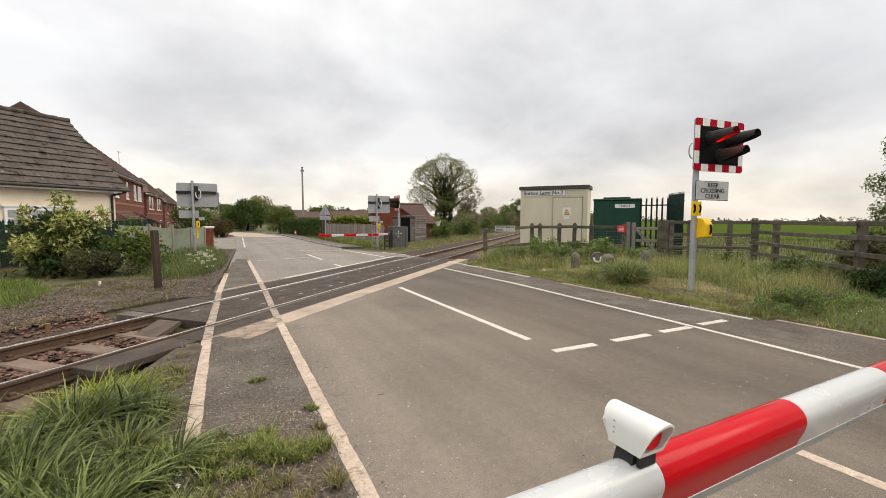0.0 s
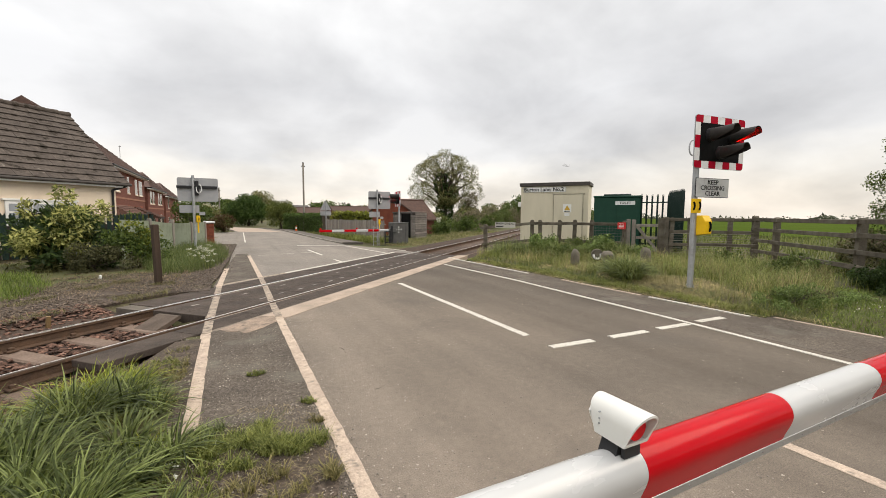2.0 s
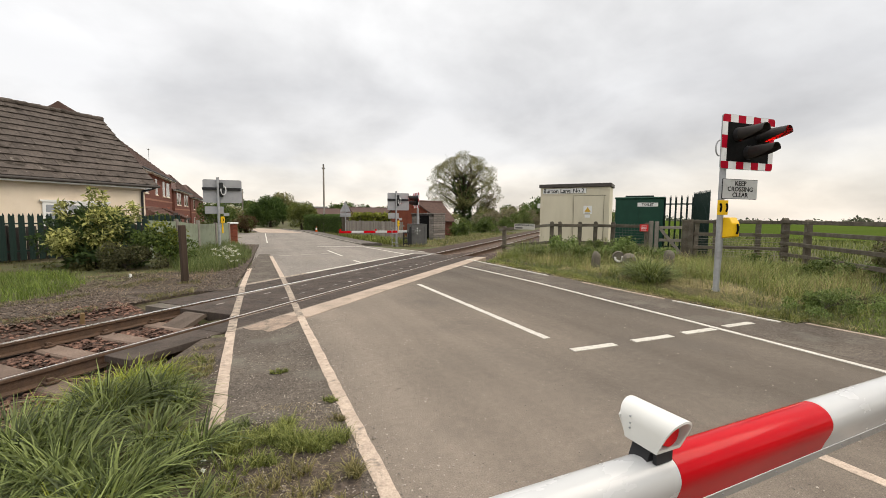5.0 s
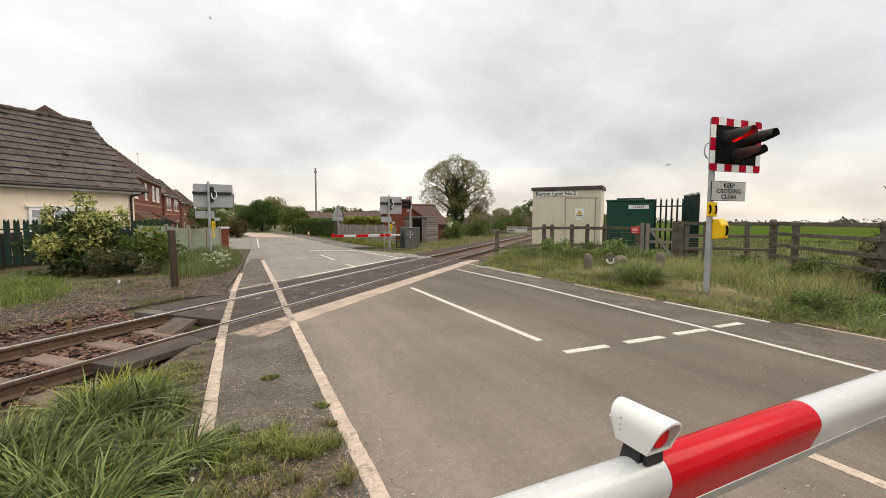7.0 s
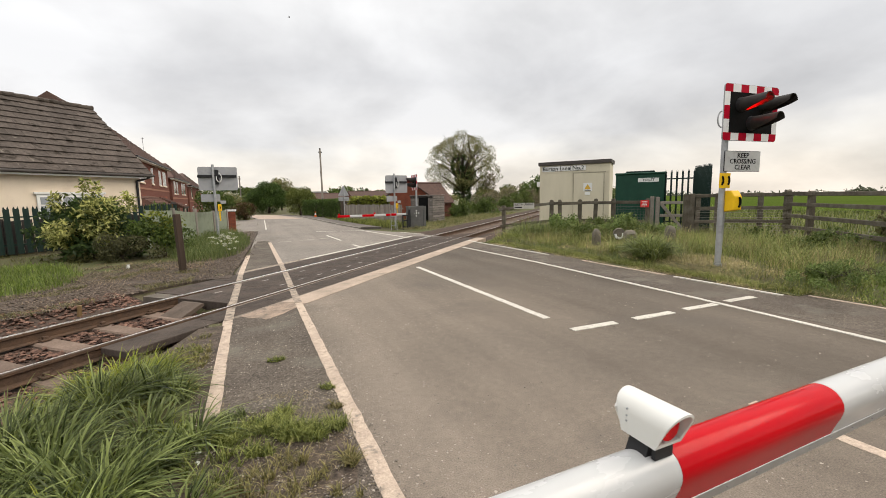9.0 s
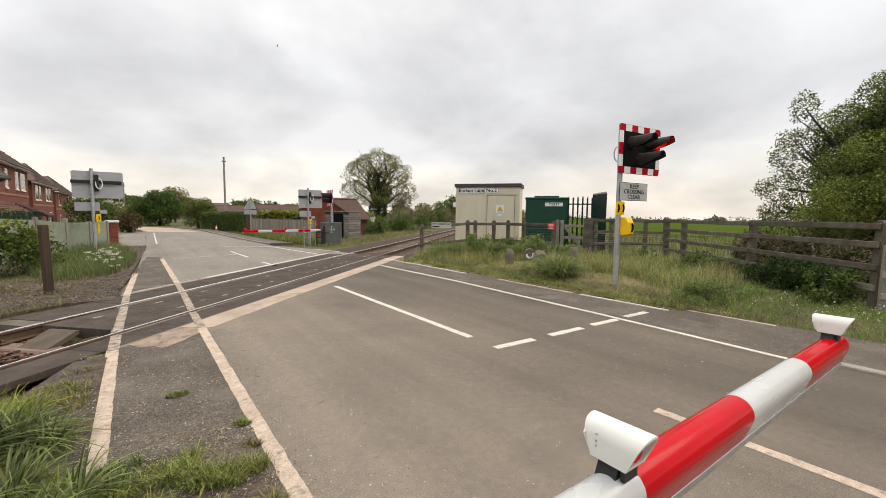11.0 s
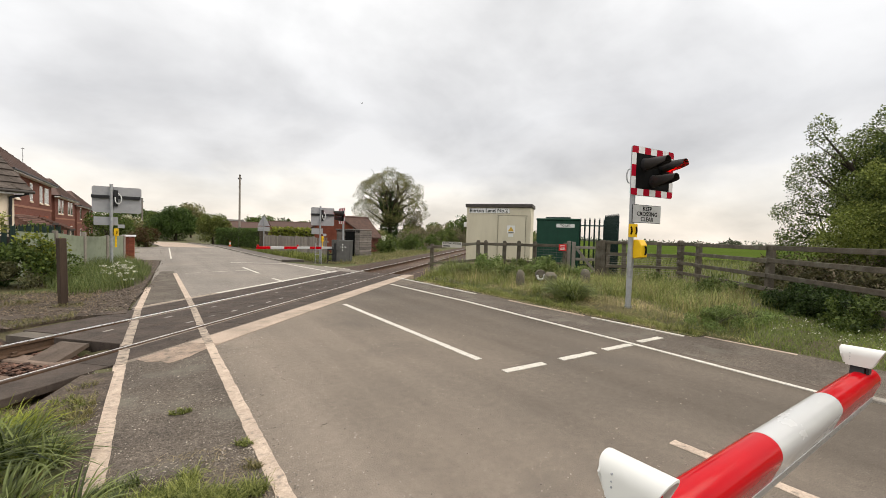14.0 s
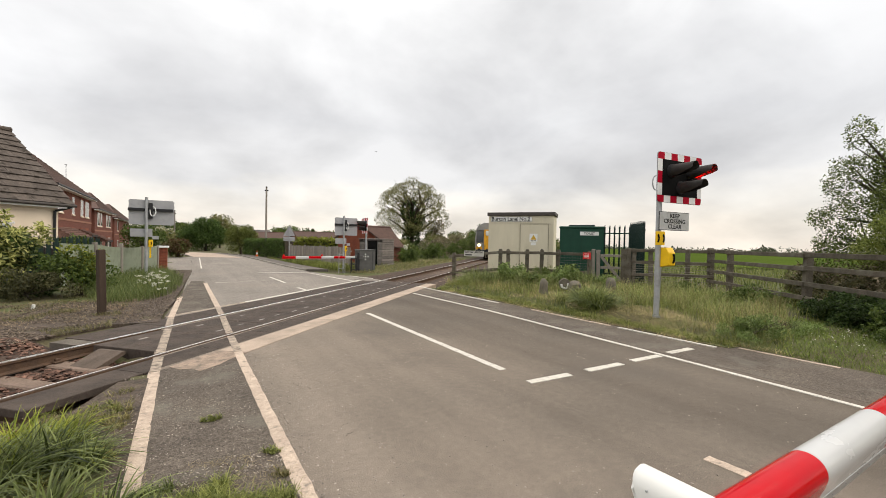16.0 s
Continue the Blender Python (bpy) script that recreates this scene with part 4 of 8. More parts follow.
def near_signal():
    ob = pole_signal(pose(8.3, 4.95, 0.13, 0, 0, -5.8), "flashing red crossing signal, striped board on a steel pole", 0.24, 0.12, 3.5)
    head = part("signal_head", box(0.14, 0.34, 0.02, 0.11, -0.75, -0.3, 0.01), BLACK, ob, "black bracket behind the board")
    head.location = (0, 0, 3.54)
    wigwag_board(head)
    for x, front in ((0.43, 0), (1.06, 1)):
        SIGNAL_LENSES.append(lamp_unit(head, x, -0.38, "red_lens", LENS_LIT, LENS_DARK))
    lamp_unit(head, 0.745, -0.72, "amber_lens", LENS_AMBER, LENS_DARK)
    part("cable_loop", tube([(0.02 - 0.1 * math.sin(a), 0.05, -0.66 + 0.15 * math.cos(a)) for a in [k * 0.35 for k in range(10)]], 0.013, 6), GALV, head, "grey looped cable")
    # text plate
    plate = part("sign_plate", box(0.12, 1.12, 0.02, 0.035, 1.89, 2.29, 0.006), BLACK, ob, "white plate with black border and lettering")
    part("sign_face", box(0.132, 1.108, 0.014, 0.02, 1.902, 2.278), mat("sign_face_grey", (0.5, 0.5, 0.49), (0.44, 0.44, 0.43), scale=4, rough=0.5, stains=(0.36, 0.35, 0.33), st_scale=5), plate)
    for i, t in enumerate(("KEEP", "CROSSING", "CLEAR")):
        lettering(t, 0.13, BLACK_MATT, plate, pose(0.62, 0.0125, 2.2 - i * 0.115, 90, 0, 0) @ Matrix.Diagonal((1.16, 1, 1, 1)), bold=0.014)
    # telephone notice and telephone box
    note = part("telephone_notice", box(0.02, 0.27, -0.01, 0.0, 1.57, 1.86, 0.004), YELLOW, ob, "yellow notice with telephone symbols")
    note.location = (0, 0.03, 0)
    for x in (0.06, 0.2):
        part("handset_symbol", tube([(x + 0.045 * math.cos(a), -0.012, 1.715 + 0.085 * math.sin(a)) for a in [-1.2 + 0.3 * k for k in range(9)]], 0.02, 8), BLACK_MATT, note)
    note.rotation_euler = (0, 0, radians(-8))
    bm = prism([(0.0, 1.10), (0.20, 1.14), (0.20, 1.40), (0.13, 1.52), (0.0, 1.52)], "x", 0.18, 0.4, 0.012)
    phone = part("telephone_box", bm, YELLOW, ob, "yellow telephone box")
    phone.matrix_basis = Matrix.Translation((0.08, 0.08, 0)) @ Matrix.Diagonal((1, -1, 1, 1))
    part("handset_symbol", tube([(0.29 + 0.05 * math.cos(a), 0.215, 1.29 + 0.1 * math.sin(a)) for a in [-1.2 + 0.3 * k for k in range(9)]], 0.02, 8), BLACK_MATT, phone)
    part("conduit", tube([(0.32, 0.1, 1.12), (0.33, 0.12, 0.8), (0.31, 0.13, -0.1)], 0.018, 8), GALV, ob, "grey cable conduit")


near_signal()


def back_signal(m, label, low_plate=True, phone=True):
    """The same kind of signal seen from behind: it faces +y."""
    ob = thing("crossing_signal", m, label, "crossing signal", "flashing crossing signals")
    part("pole", cyl(bmesh.new(), (0, 0, -0.3), (0, 0, 3.25), 0.057, seg=14), GALV, ob, "galvanised steel pole", True)
    head = part("signal_head", box(-0.62, 0.92, -0.02, 0.06, 2.68, 2.8, 0.008), BLACK, ob, "black mounting rail behind the board")
    part("board", prism([(-0.6 + 0.05, 2.12), (0.91, 2.12), (0.96, 2.17), (0.96, 3.1), (0.91, 3.15), (-0.55, 3.15), (-0.6, 3.1), (-0.6, 2.17)], "y", 0.06, 0.085), GREY_PAINT, head, "plain grey back of the board")
    part("junction_box", box(0.07, 0.21, -0.04, 0.06, 2.38, 3.02, 0.01), BLACK, head)
    part("cable_loop", tube([(0.22 + 0.1 * math.sin(a), -0.06, 2.68 + 0.2 * math.cos(a)) for a in [k * 0.42 for k in range(13)]], 0.018, 6), WHITE, head, "pale looped cable")
    for x in (-0.2, 0.56):
        part("lamp_body", rod((x, 0.085, 2.8), (x, 0.16, 2.8), 0.14, 0.13, 16), BLACK, head)
        v = part("visor", hood_mesh(), BLACK, head)
        v.matrix_basis = pose(x, 0.16, 2.8, 0, 0, 180)
    if low_plate:
        part("sign_plate", box(-0.55, 0.2, 0.06, 0.08, 1.62, 1.95, 0.004), GREY_PAINT, ob, "plain grey back of a small plate")
    if phone:
        n = part("telephone_notice", box(0.08, 0.22, -0.08, 0.1, 1.2, 1.5, 0.01), YELLOW, ob, "yellow telephone notice")
        part("handset_symbol", tube([(0.15 + 0.03 * math.cos(a), -0.085, 1.35 + 0.06 * math.sin(a)) for a in [-1.2 + 0.4 * k for k in range(7)]], 0.016, 6), BLACK_MATT, n)
        part("notice_tail", box(0.11, 0.17, -0.02, 0.02, 0.75, 1.2), YELLOW, ob)
        part("bracket_plate", box(0.2, 0.42, -0.02, 0.0, 1.52, 1.66), GREY_PAINT, ob)
    return ob


back_signal(pose(-1.37, 21, 0.05), "crossing signal seen from behind, grey board by the panel fence")
back_signal(pose(7.22, 21.6, 0.0) @ Matrix.Diagonal((0.8, 0.8, 0.92, 1)), "crossing signal seen from behind, grey board by the far barrier", phone=True)


def side_signal():
    """The fourth signal, seen edge-on above the far barrier."""
    ob = thing("crossing_signal", pose(8.55, 22.3, 0, 0, 0, -96), "flashing crossing signal with striped board seen edge-on", "crossing signal", "flashing crossing signals")
    part("pole", cyl(bmesh.new(), (0.4, 0.1, -0.2), (0.4, 0.1, 2.7), 0.057, seg=12), GALV, ob, "galvanised steel pole", True)
    head = part("signal_head", box(0.3, 0.5, 0.02, 0.1, -0.6, -0.2), BLACK, ob)
    head.location = (-0.2, 0, 2.95)
    wigwag_board(head, 1.2, 0.86)
    for x in (0.35, 0.85):
        SIGNAL_LENSES.append(lamp_unit(head, x, -0.3, "red_lens", LENS_LIT, LENS_DARK))
    lamp_unit(head, 0.6, -0.58, "amber_lens", LENS_AMBER, LENS_DARK)


side_signal()


def barrier_lamp(parent, x, z):
    """White boom lamp on a black saddle: round-topped hood, its red lens looking to -y."""
    w, h, ln = 0.042, 0.092, 0.13
    prof = [(-w, 0.0), (w, 0.0)] + [(w * math.cos(radians(k)), h - w + w * math.sin(radians(k))) for k in range(0, 181, 15)]
    bm = bmesh.new()
    front = lambda zz: -0.066 - 0.04 * zz / h
    a = [bm.verts.new((p, front(q), q)) for p, q in prof]
    b = [bm.verts.new((p * 0.97, ln - 0.095 + 0.026 * q / h, q * 0.98)) for p, q in prof]
    c = [bm.verts.new((p * 0.86, front(q), q * 0.86 + 0.007)) for p, q in prof]
    d = [bm.verts.new((p * 0.84, front(q) + 0.05, q * 0.84 + 0.008)) for p, q in prof]
    n = len(prof)
    for i in range(n):
        j = (i + 1) % n
        for u, v in ((a, b), (c, a), (d, c)):
            bm.faces.new((u[i], u[j], v[j], v[i]))
    bm.faces.new(b)
    bm.faces.new(d[::-1])
    bmesh.ops.bevel(bm, geom=[e for e in bm.edges if all(v.co.y > 0.03 for v in e.verts)], offset=0.008, segments=2, affect="EDGES")
    o = part("lamp_housing", bm, HOUSING, parent, "white boom lamp housing", True)
    o.matrix_basis = pose(x, 0.022, z + 0.04)
    part("lens", rod((0, -0.03, 0.044), (0, -0.068, 0.044), 0.035, 0.031, 24), LENS_RED, o, "round red lamp lens")
    part("saddle", prism([(-0.046, -0.052), (0.044, -0.052), (0.026, 0.0), (-0.026, 0.0)], "y", -0.04, 0.012), BLACK, o, "black lamp saddle")
    part("front_foot", box(-0.026, 0.03, -0.056, -0.045, -0.036, 0.0), BLACK, o)
    for q in (0.03, 0.043, 0.06):
        part("rivet", rod((-w - 0.001, 0.012, q), (-w + 0.004, 0.012, q), 0.0024, seg=8), GALV, o)


def near_barrier():
    """Lowered boom across the near lane: round-topped red and white tube over a pale skirt."""
    ob = thing("barrier", pose(0, 0.5, 0.986, 0, 0.3, ARM_TURN), "lowered level crossing barrier with red and white boom and lamps", "barrier", "crossing barriers")
    prof = [(0.056 * math.cos(radians(k)), 0.0 + 0.056 * math.sin(radians(k))) for k in range(-10, 191, 10)] + [(-0.05, -0.03), (-0.038, -0.062), (-0.03, -0.088), (0.03, -0.088), (0.038, -0.062), (0.05, -0.03)]
    edges = ARM_STRIPES
    for i, (a, b) in enumerate(zip(edges, edges[1:])):
        red = i % 2 == 1
        part("boom_section", prism(prof, "x", a, b - 0.0015), BAR_RED if red else BAR_WHITE, ob, "glossy red boom film" if red else "glossy white boom film", True)
    part("skirt_strip", box(edges[0], edges[-1], -0.032, -0.026, -0.112, -0.086, 0.002), ALU, ob, "pale skirt rail")
    for k in range(24):
        x = 0.3 + k * 0.125
        if x < edges[-1]:
            part("rivet", rod((x, -0.0315, -0.098), (x, -0.0345, -0.098), 0.0024, seg=6), GREY_PAINT, ob)
    part("end_cap", prism(prof, "x", edges[-1], edges[-1] + 0.012), RED, ob)
    barrier_lamp(ob, 0.805, 0.046)
    barrier_lamp(ob, edges[-1] - 0.105, 0.044)
    part("pedestal", box(-2.55, -1.95, -0.3, 0.35, -1.1, 0.15, 0.03), GREY_PAINT, ob, "grey barrier machine cabinet")
    part("pivot", rod((-2.25, -0.42, 0.0), (-2.25, 0.42, 0.0), 0.08, seg=16), GALV, ob)


ARM_TURN = -0.8
ARM_STRIPES = [-2.2, 0.845, 1.55, 2.238, 2.925]
near_barrier()


def far_barrier():
    ob = thing("barrier", pose(7.9, 21.4, 0), "lowered red and white barrier across the far lane", "barrier", "crossing barriers")
    prof = [(0.04, -0.06), (0.04, 0.035), (0.02, 0.06), (-0.02, 0.06), (-0.04, 0.035), (-0.04, -0.06)]
    n = 6
    for i in range(n):
        a, b = -3.85 + 3.85 * i / n, -3.85 + 3.85 * (i + 1) / n
        o = part("boom_section", prism([(p, q + 0.78) for p, q in prof], "x", a, b - 0.003), BAR_RED if i % 2 == 0 else BAR_WHITE, ob)
    for x in (-3.78, -1.9):
        part("boom_lamp", box(x - 0.035, x + 0.035, -0.06, 0.06, 0.84, 0.93, 0.012), LENS_RED, ob, "small red boom lamp")
    part("arm_bracket", box(-0.15, 0.3, -0.16, -0.1, 0.66, 0.9, 0.02), mat("dark_grey_cabinet", (0.12, 0.117, 0.112), (0.09, 0.088, 0.085), scale=4, rough=0.55, spec=0.1), ob)
    part("arm_guard", prism([(-0.1, 0.05), (0.05, 0.05), (0.05, 1.0), (-0.05, 1.05), (-0.1, 0.7)], "y", -0.25, -0.2), BLACK, ob)
    for x in (-0.42, -0.14):
        part("guard_upright", box(x, x + 0.06, -0.24, -0.18, -0.05, 0.74, 0.008), BLACK, ob)
    for z in (0.08, 0.4, 0.68):
        part("guard_bar", box(-0.36, -0.14, -0.235, -0.19, z, z + 0.06), BLACK, ob)
    cab = part("cabinet", box(0.1, 1.04, -0.1, 0.62, 0.0, 1.16, 0.03), mat("dark_grey_cabinet", (0.075, 0.075, 0.075), (0.055, 0.055, 0.055), scale=4, rough=0.5), ob, "dark grey machine cabinet")
    part("lid", box(0.08, 1.06, -0.12, 0.64, 1.16, 1.2, 0.02), mat("dark_grey_cabinet", (0.075, 0.075, 0.075)), cab)
    for x, z in ((0.45, 0.95), (0.3, 0.82), (0.45, 0.82), (0.6, 0.82), (0.45, 0.66)):
        part("vent", rod((x, -0.1, z), (x, -0.112, z), 0.035, seg=10), SIGN_WHITE, cab)
    part("door_seam", box(0.86, 0.875, -0.104, -0.1, 0.05, 1.1), BLACK, cab)


far_barrier()


# ---------------------------------------------------------------- hut, toilet, fences on the field side
def relay_hut():
    a, b = Vector((13.55, 17.2, 0)), Vector((15.62, 14.5, 0))
    w = (b - a).length
    ang = math.degrees(math.atan2(b.y - a.y, b.x - a.x))
    ob = thing("equipment_hut", pose(a.x, a.y, 0.14, 0, 0, ang), "cream panelled railway equipment hut with a dark roof edge", "hut")
    H, D = 3.16, 1.5
    part("plinth", box(0.05, w - 0.05, 0.05, D - 0.05, -0.3, 0.12), CONCRETE, ob)
    wall = part("wall", box(0.03, w - 0.03, 0.03, D, 0.1, H - 0.16, 0.01), HUT_WALL, ob, "cream panelled wall")
    for i, (x0, x1) in enumerate(((0.03, 0.14), (1.55, 1.64), (w - 0.14, w - 0.03))):
        part("cover_strip", box(x0, x1, 0.012, 0.03, 0.1, H - 0.16), HUT_WALL, wall)
    part("cover_strip", box(0.14, w - 0.14, 0.02, 0.03, H - 0.56, H - 0.5), HUT_WALL, wall)
    part("roof", box(-0.04, w + 0.04, -0.05, D + 0.08, H - 0.18, H, 0.015), HUT_TRIM, ob, "flat roof with dark brown fascia")
    door = part("door", box(1.72, w - 0.3, 0.008, 0.028, 0.32, H - 0.62, 0.004), HUT_WALL, ob, "cream door")
    seam = mat("hut_door_seam", (0.27, 0.25, 0.19), (0.2, 0.185, 0.145), scale=6, rough=0.7)
    part("door_frame", box(1.68, w - 0.2, 0.0, 0.01, H - 0.61, H - 0.585), seam, door)
    for x0, x1 in ((1.69, 1.71), (w - 0.29, w - 0.27)):
        part("door_frame", box(x0, x1, 0.004, 0.012, 0.32, H - 0.6), seam, door)
    part("handle", box(w - 0.62, w - 0.58, -0.04, 0.01, 1.1, 1.3), BLACK, door)
    part("lock", rod((w - 0.55, 0.01, 1.0), (w - 0.55, -0.02, 1.0), 0.03, seg=10), BLACK, door)
    part("step", box(1.7, w - 0.25, -0.4, 0.0, 0.1, 0.2, 0.01), CONCRETE, ob)
    pl = part("name_plate", box(0.16, 2.28, 0.0, 0.012, H - 0.47, H - 0.23), SIGN_WHITE, ob, "white name plate with black lettering")
    part("plate_border", box(0.15, 2.29, 0.008, 0.014, H - 0.48, H - 0.22), BLACK_MATT, pl)
    part("plate_joint", box(1.545, 1.56, -0.002, 0.006, H - 0.47, H - 0.23), BLACK_MATT, pl)
    lettering("Burton Lane", 0.27, BLACK_MATT, pl, pose(0.86, -0.002, H - 0.35, 90, 0, 0))
    lettering("No.2", 0.27, BLACK_MATT, pl, pose(1.92, -0.002, H - 0.35, 90, 0, 0))
    wn = part("warning_notice", box(2.18, 2.58, -0.004, 0.006, 1.66, 2.06), SIGN_WHITE, ob, "white notice with a yellow warning triangle")
    part("triangle", prism([(2.23, 1.76), (2.53, 1.76), (2.38, 2.01)], "y", -0.007, -0.004), mat("warning_yellow", (0.62, 0.38, 0.05), rough=0.5), wn)
    part("caption_bar", box(2.24, 2.52, -0.007, -0.004, 1.69, 1.72), BLACK_MATT, wn)
    part("small_notice", box(2.25, 2.5, -0.002, 0.006, 1.48, 1.62), SIGN_WHITE, ob)
    part("wall_lamp", box(-0.2, -0.02, 0.3, 0.5, 1.95, 2.2, 0.02), SIGN_WHITE, ob, "white wall-mounted box")


relay_hut()


def toilet():
    ob = thing("toilet_cabin", pose(13.2, 11.96, 0.14, 0, 0, -51), "dark green portable toilet cabin", "toilet cabin")
    w, H, D = 1.72, 2.3, 1.5
    b = part("body", box(0, w, 0, D, 0.05, H - 0.06, 0.03), GREEN_CABIN, ob)
    part("roof", box(-0.03, w + 0.03, -0.03, D + 0.03, H - 0.08, H, 0.025), GREEN_CABIN, ob)
    part("roof_vent", box(0.35, w - 0.35, 0.2, 0.8, H, H + 0.07, 0.02), GREEN_STEEL, ob)
    door = part("door", box(0.85, w - 0.12, -0.012, 0.0, 0.15, H - 0.2, 0.006), GREEN_CABIN, ob)
    pl = part("name_plate", box(0.8, 1.52, -0.018, -0.012, H - 0.37, H - 0.22), SIGN_WHITE, door, "white plate with black lettering")
    lettering("TOILET", 0.13, BLACK_MATT, pl, pose(1.16, -0.02, H - 0.297, 90, 0, 0))
    part("latch", box(w - 0.28, w - 0.24, -0.03, -0.012, 1.2, 1.32, 0.004), SIGN_WHITE, door)
    part("skid", box(0.05, w - 0.05, 0.05, D - 0.05, -0.15, 0.05), HUT_TRIM, ob)


toilet()


def palisade(name, pts, height, spacing, material, label, base_z=0.1, pw=0.034):
    """Steel palisade: W-section pales with split pointed tops on two rails, with posts."""
    ob = thing(name, pose(0, 0, 0), label, "fence")
    pale = None
    for a, b in zip(pts, pts[1:]):
        a, b = Vector((*a, base_z)), Vector((*b, base_z))
        ang = math.degrees(math.atan2(b.y - a.y, b.x - a.x))
        L = (b - a).length
        for z in (0.35, height - 0.35):
            r = part("rail", box(0, L, 0.02, 0.06, z - 0.025, z + 0.025), material, ob)
            r.matrix_basis = pose(*a, 0, 0, ang)
        n = int(L / spacing)
        for i in range(n + 1):
            p = a.lerp(b, i / n)
            if pale is None:
                bm = bmesh.new()
                w = pw
                for sg in (-1, 1):
                    pts2 = [(0, 0.05), (sg * w, 0.05), (sg * w, height - 0.1), (sg * w * 0.62, height), (sg * w * 0.2, height - 0.09), (0, height - 0.09)]
                    f = prism(pts2, "y", -0.004, 0.004)
                    tmp = bpy.data.meshes.new("tmp"); f.to_mesh(tmp); f.free()
                    tmp.transform(pose(0, 0, 0, 0, 0, sg * 18))
                    bm.from_mesh(tmp); bpy.data.meshes.remove(tmp)
                o = part("pale", bm, material, ob); pale = o.data
            else:
                o = new("pale", pale); o.parent = ob
            o.matrix_basis = pose(*p, 0, 0, ang)
    return ob


palisade("palisade_fence", [(-10.1, 14.95), (-3.0, 21.7)], 1.6, 0.24, GREEN_STEEL, "dark green palisade fence before the cottage", base_z=0.04, pw=0.085)
palisade("palisade_fence", [(15.1, 11.2), (15.65, 10.4)], 2.4, 0.165, GREEN_STEEL, "tall dark green palisade fence beside the toilet cabin", base_z=0.14)
palisade("palisade_fence", [(15.6, 10.35), (14.72, 9.2)], 2.5, 0.105, GREEN_STEEL, "tall dark green palisade gate leaf standing open", base_z=0.14, pw=0.07)


def rail_fence(name, posts, rails, label, post_h=1.35, w=0.13, material=OLD_WOOD, base=None):
    """Post and rail fence: posts at plan points, rails (heights) from post to post."""
    ob = thing(name, pose(0, 0, 0), label, "fence", "timber fences")
    for i, p in enumerate(posts):
        x, y = p[:2]
        h = p[2] if len(p) > 2 else post_h
        z = land(x, y) if base is None else base
        d = Vector(posts[min(i + 1, len(posts) - 1)][:2]) - Vector(posts[max(i - 1, 0)][:2])
        ang = math.degrees(math.atan2(d.y, d.x))
        o = part("post", prism([(-w / 2, -0.4), (w / 2, -0.4), (w / 2, h - 0.05), (w * 0.22, h), (-w * 0.3, h - 0.008), (-w / 2, h - 0.04)], "y", -w / 2, w / 2, 0.008), material, ob)
        o.matrix_basis = pose(x, y, z, random.uniform(-1, 1), random.uniform(-1.2, 1.2), ang + random.uniform(-3, 3))
    for a, b in zip(posts, posts[1:]):
        za = land(*a[:2]) if base is None else base
        zb = land(*b[:2]) if base is None else base
        va, vb = Vector((*a[:2], za)), Vector((*b[:2], zb))
        L = (vb - va).length
        ang = math.degrees(math.atan2(vb.y - va.y, vb.x - va.x))
        tilt = -math.degrees(math.atan2(vb.z - va.z, L))
        for h in rails:
            o = part("rail", box(-0.08, L + 0.08, -w / 2 - 0.045, -w / 2 - 0.004, h - 0.055, h + 0.055, 0.008), material, ob)
            o.matrix_basis = pose(va.x, va.y, va.z + random.uniform(-0.012, 0.012), random.uniform(-2, 2), tilt, ang)
    return ob


rail_fence("post_and_rail_fence", [(9.47, 14.25), (10.79, 12.89), (11.04, 12.67), (11.57, 12.19), (11.98, 11.79), (12.42, 11.33), (13.04, 10.35)], (0.5, 1.17), "weathered post and rail fence by the equipment hut", 1.32, 0.15)
def stock_wire(fence, a, b, heights):
    """Plain wires strained along a fence."""
    a, b = Vector((*a, land(*a))), Vector((*b, land(*b)))
    n = (b - a).normalized().cross(Vector((0, 0, 1))) * 0.1
    for h in heights:
        up = Vector((0, 0, h))
        part("wire", rod(a + n + up, b + n + up, 0.006, seg=5), GREY_WOOD, fence)


corner_fence = rail_fence("post_and_rail_fence", [(14.08, 9.19), (14.49, 8.74), (15.23, 7.83), (15.67, 7.25)], (0.5, 0.95, 1.38), "weathered post and rail fence at the field corner", 1.45, 0.14)
stock_wire(corner_fence, (14.08, 9.19), (15.67, 7.25), [0.12 + 0.085 * k for k in range(10)])
rail_fence("post_and_rail_fence", [(15.67, 7.25, 1.52), (15.2, 6.45), (12.75, 3.75), (9.98, 1.12, 1.5)], (0.35, 0.7, 1.07, 1.4), "long weathered four-rail timber fence along the field", 1.48, 0.15)
rail_fence("post_and_rail_fence", [(9.75, 1.0, 1.1), (10.5, -0.5, 1.1), (11, -2.5, 1.1)], (0.25, 0.6, 0.95), "low grey timber fence end", 1.1, 0.12, GREY_WOOD)


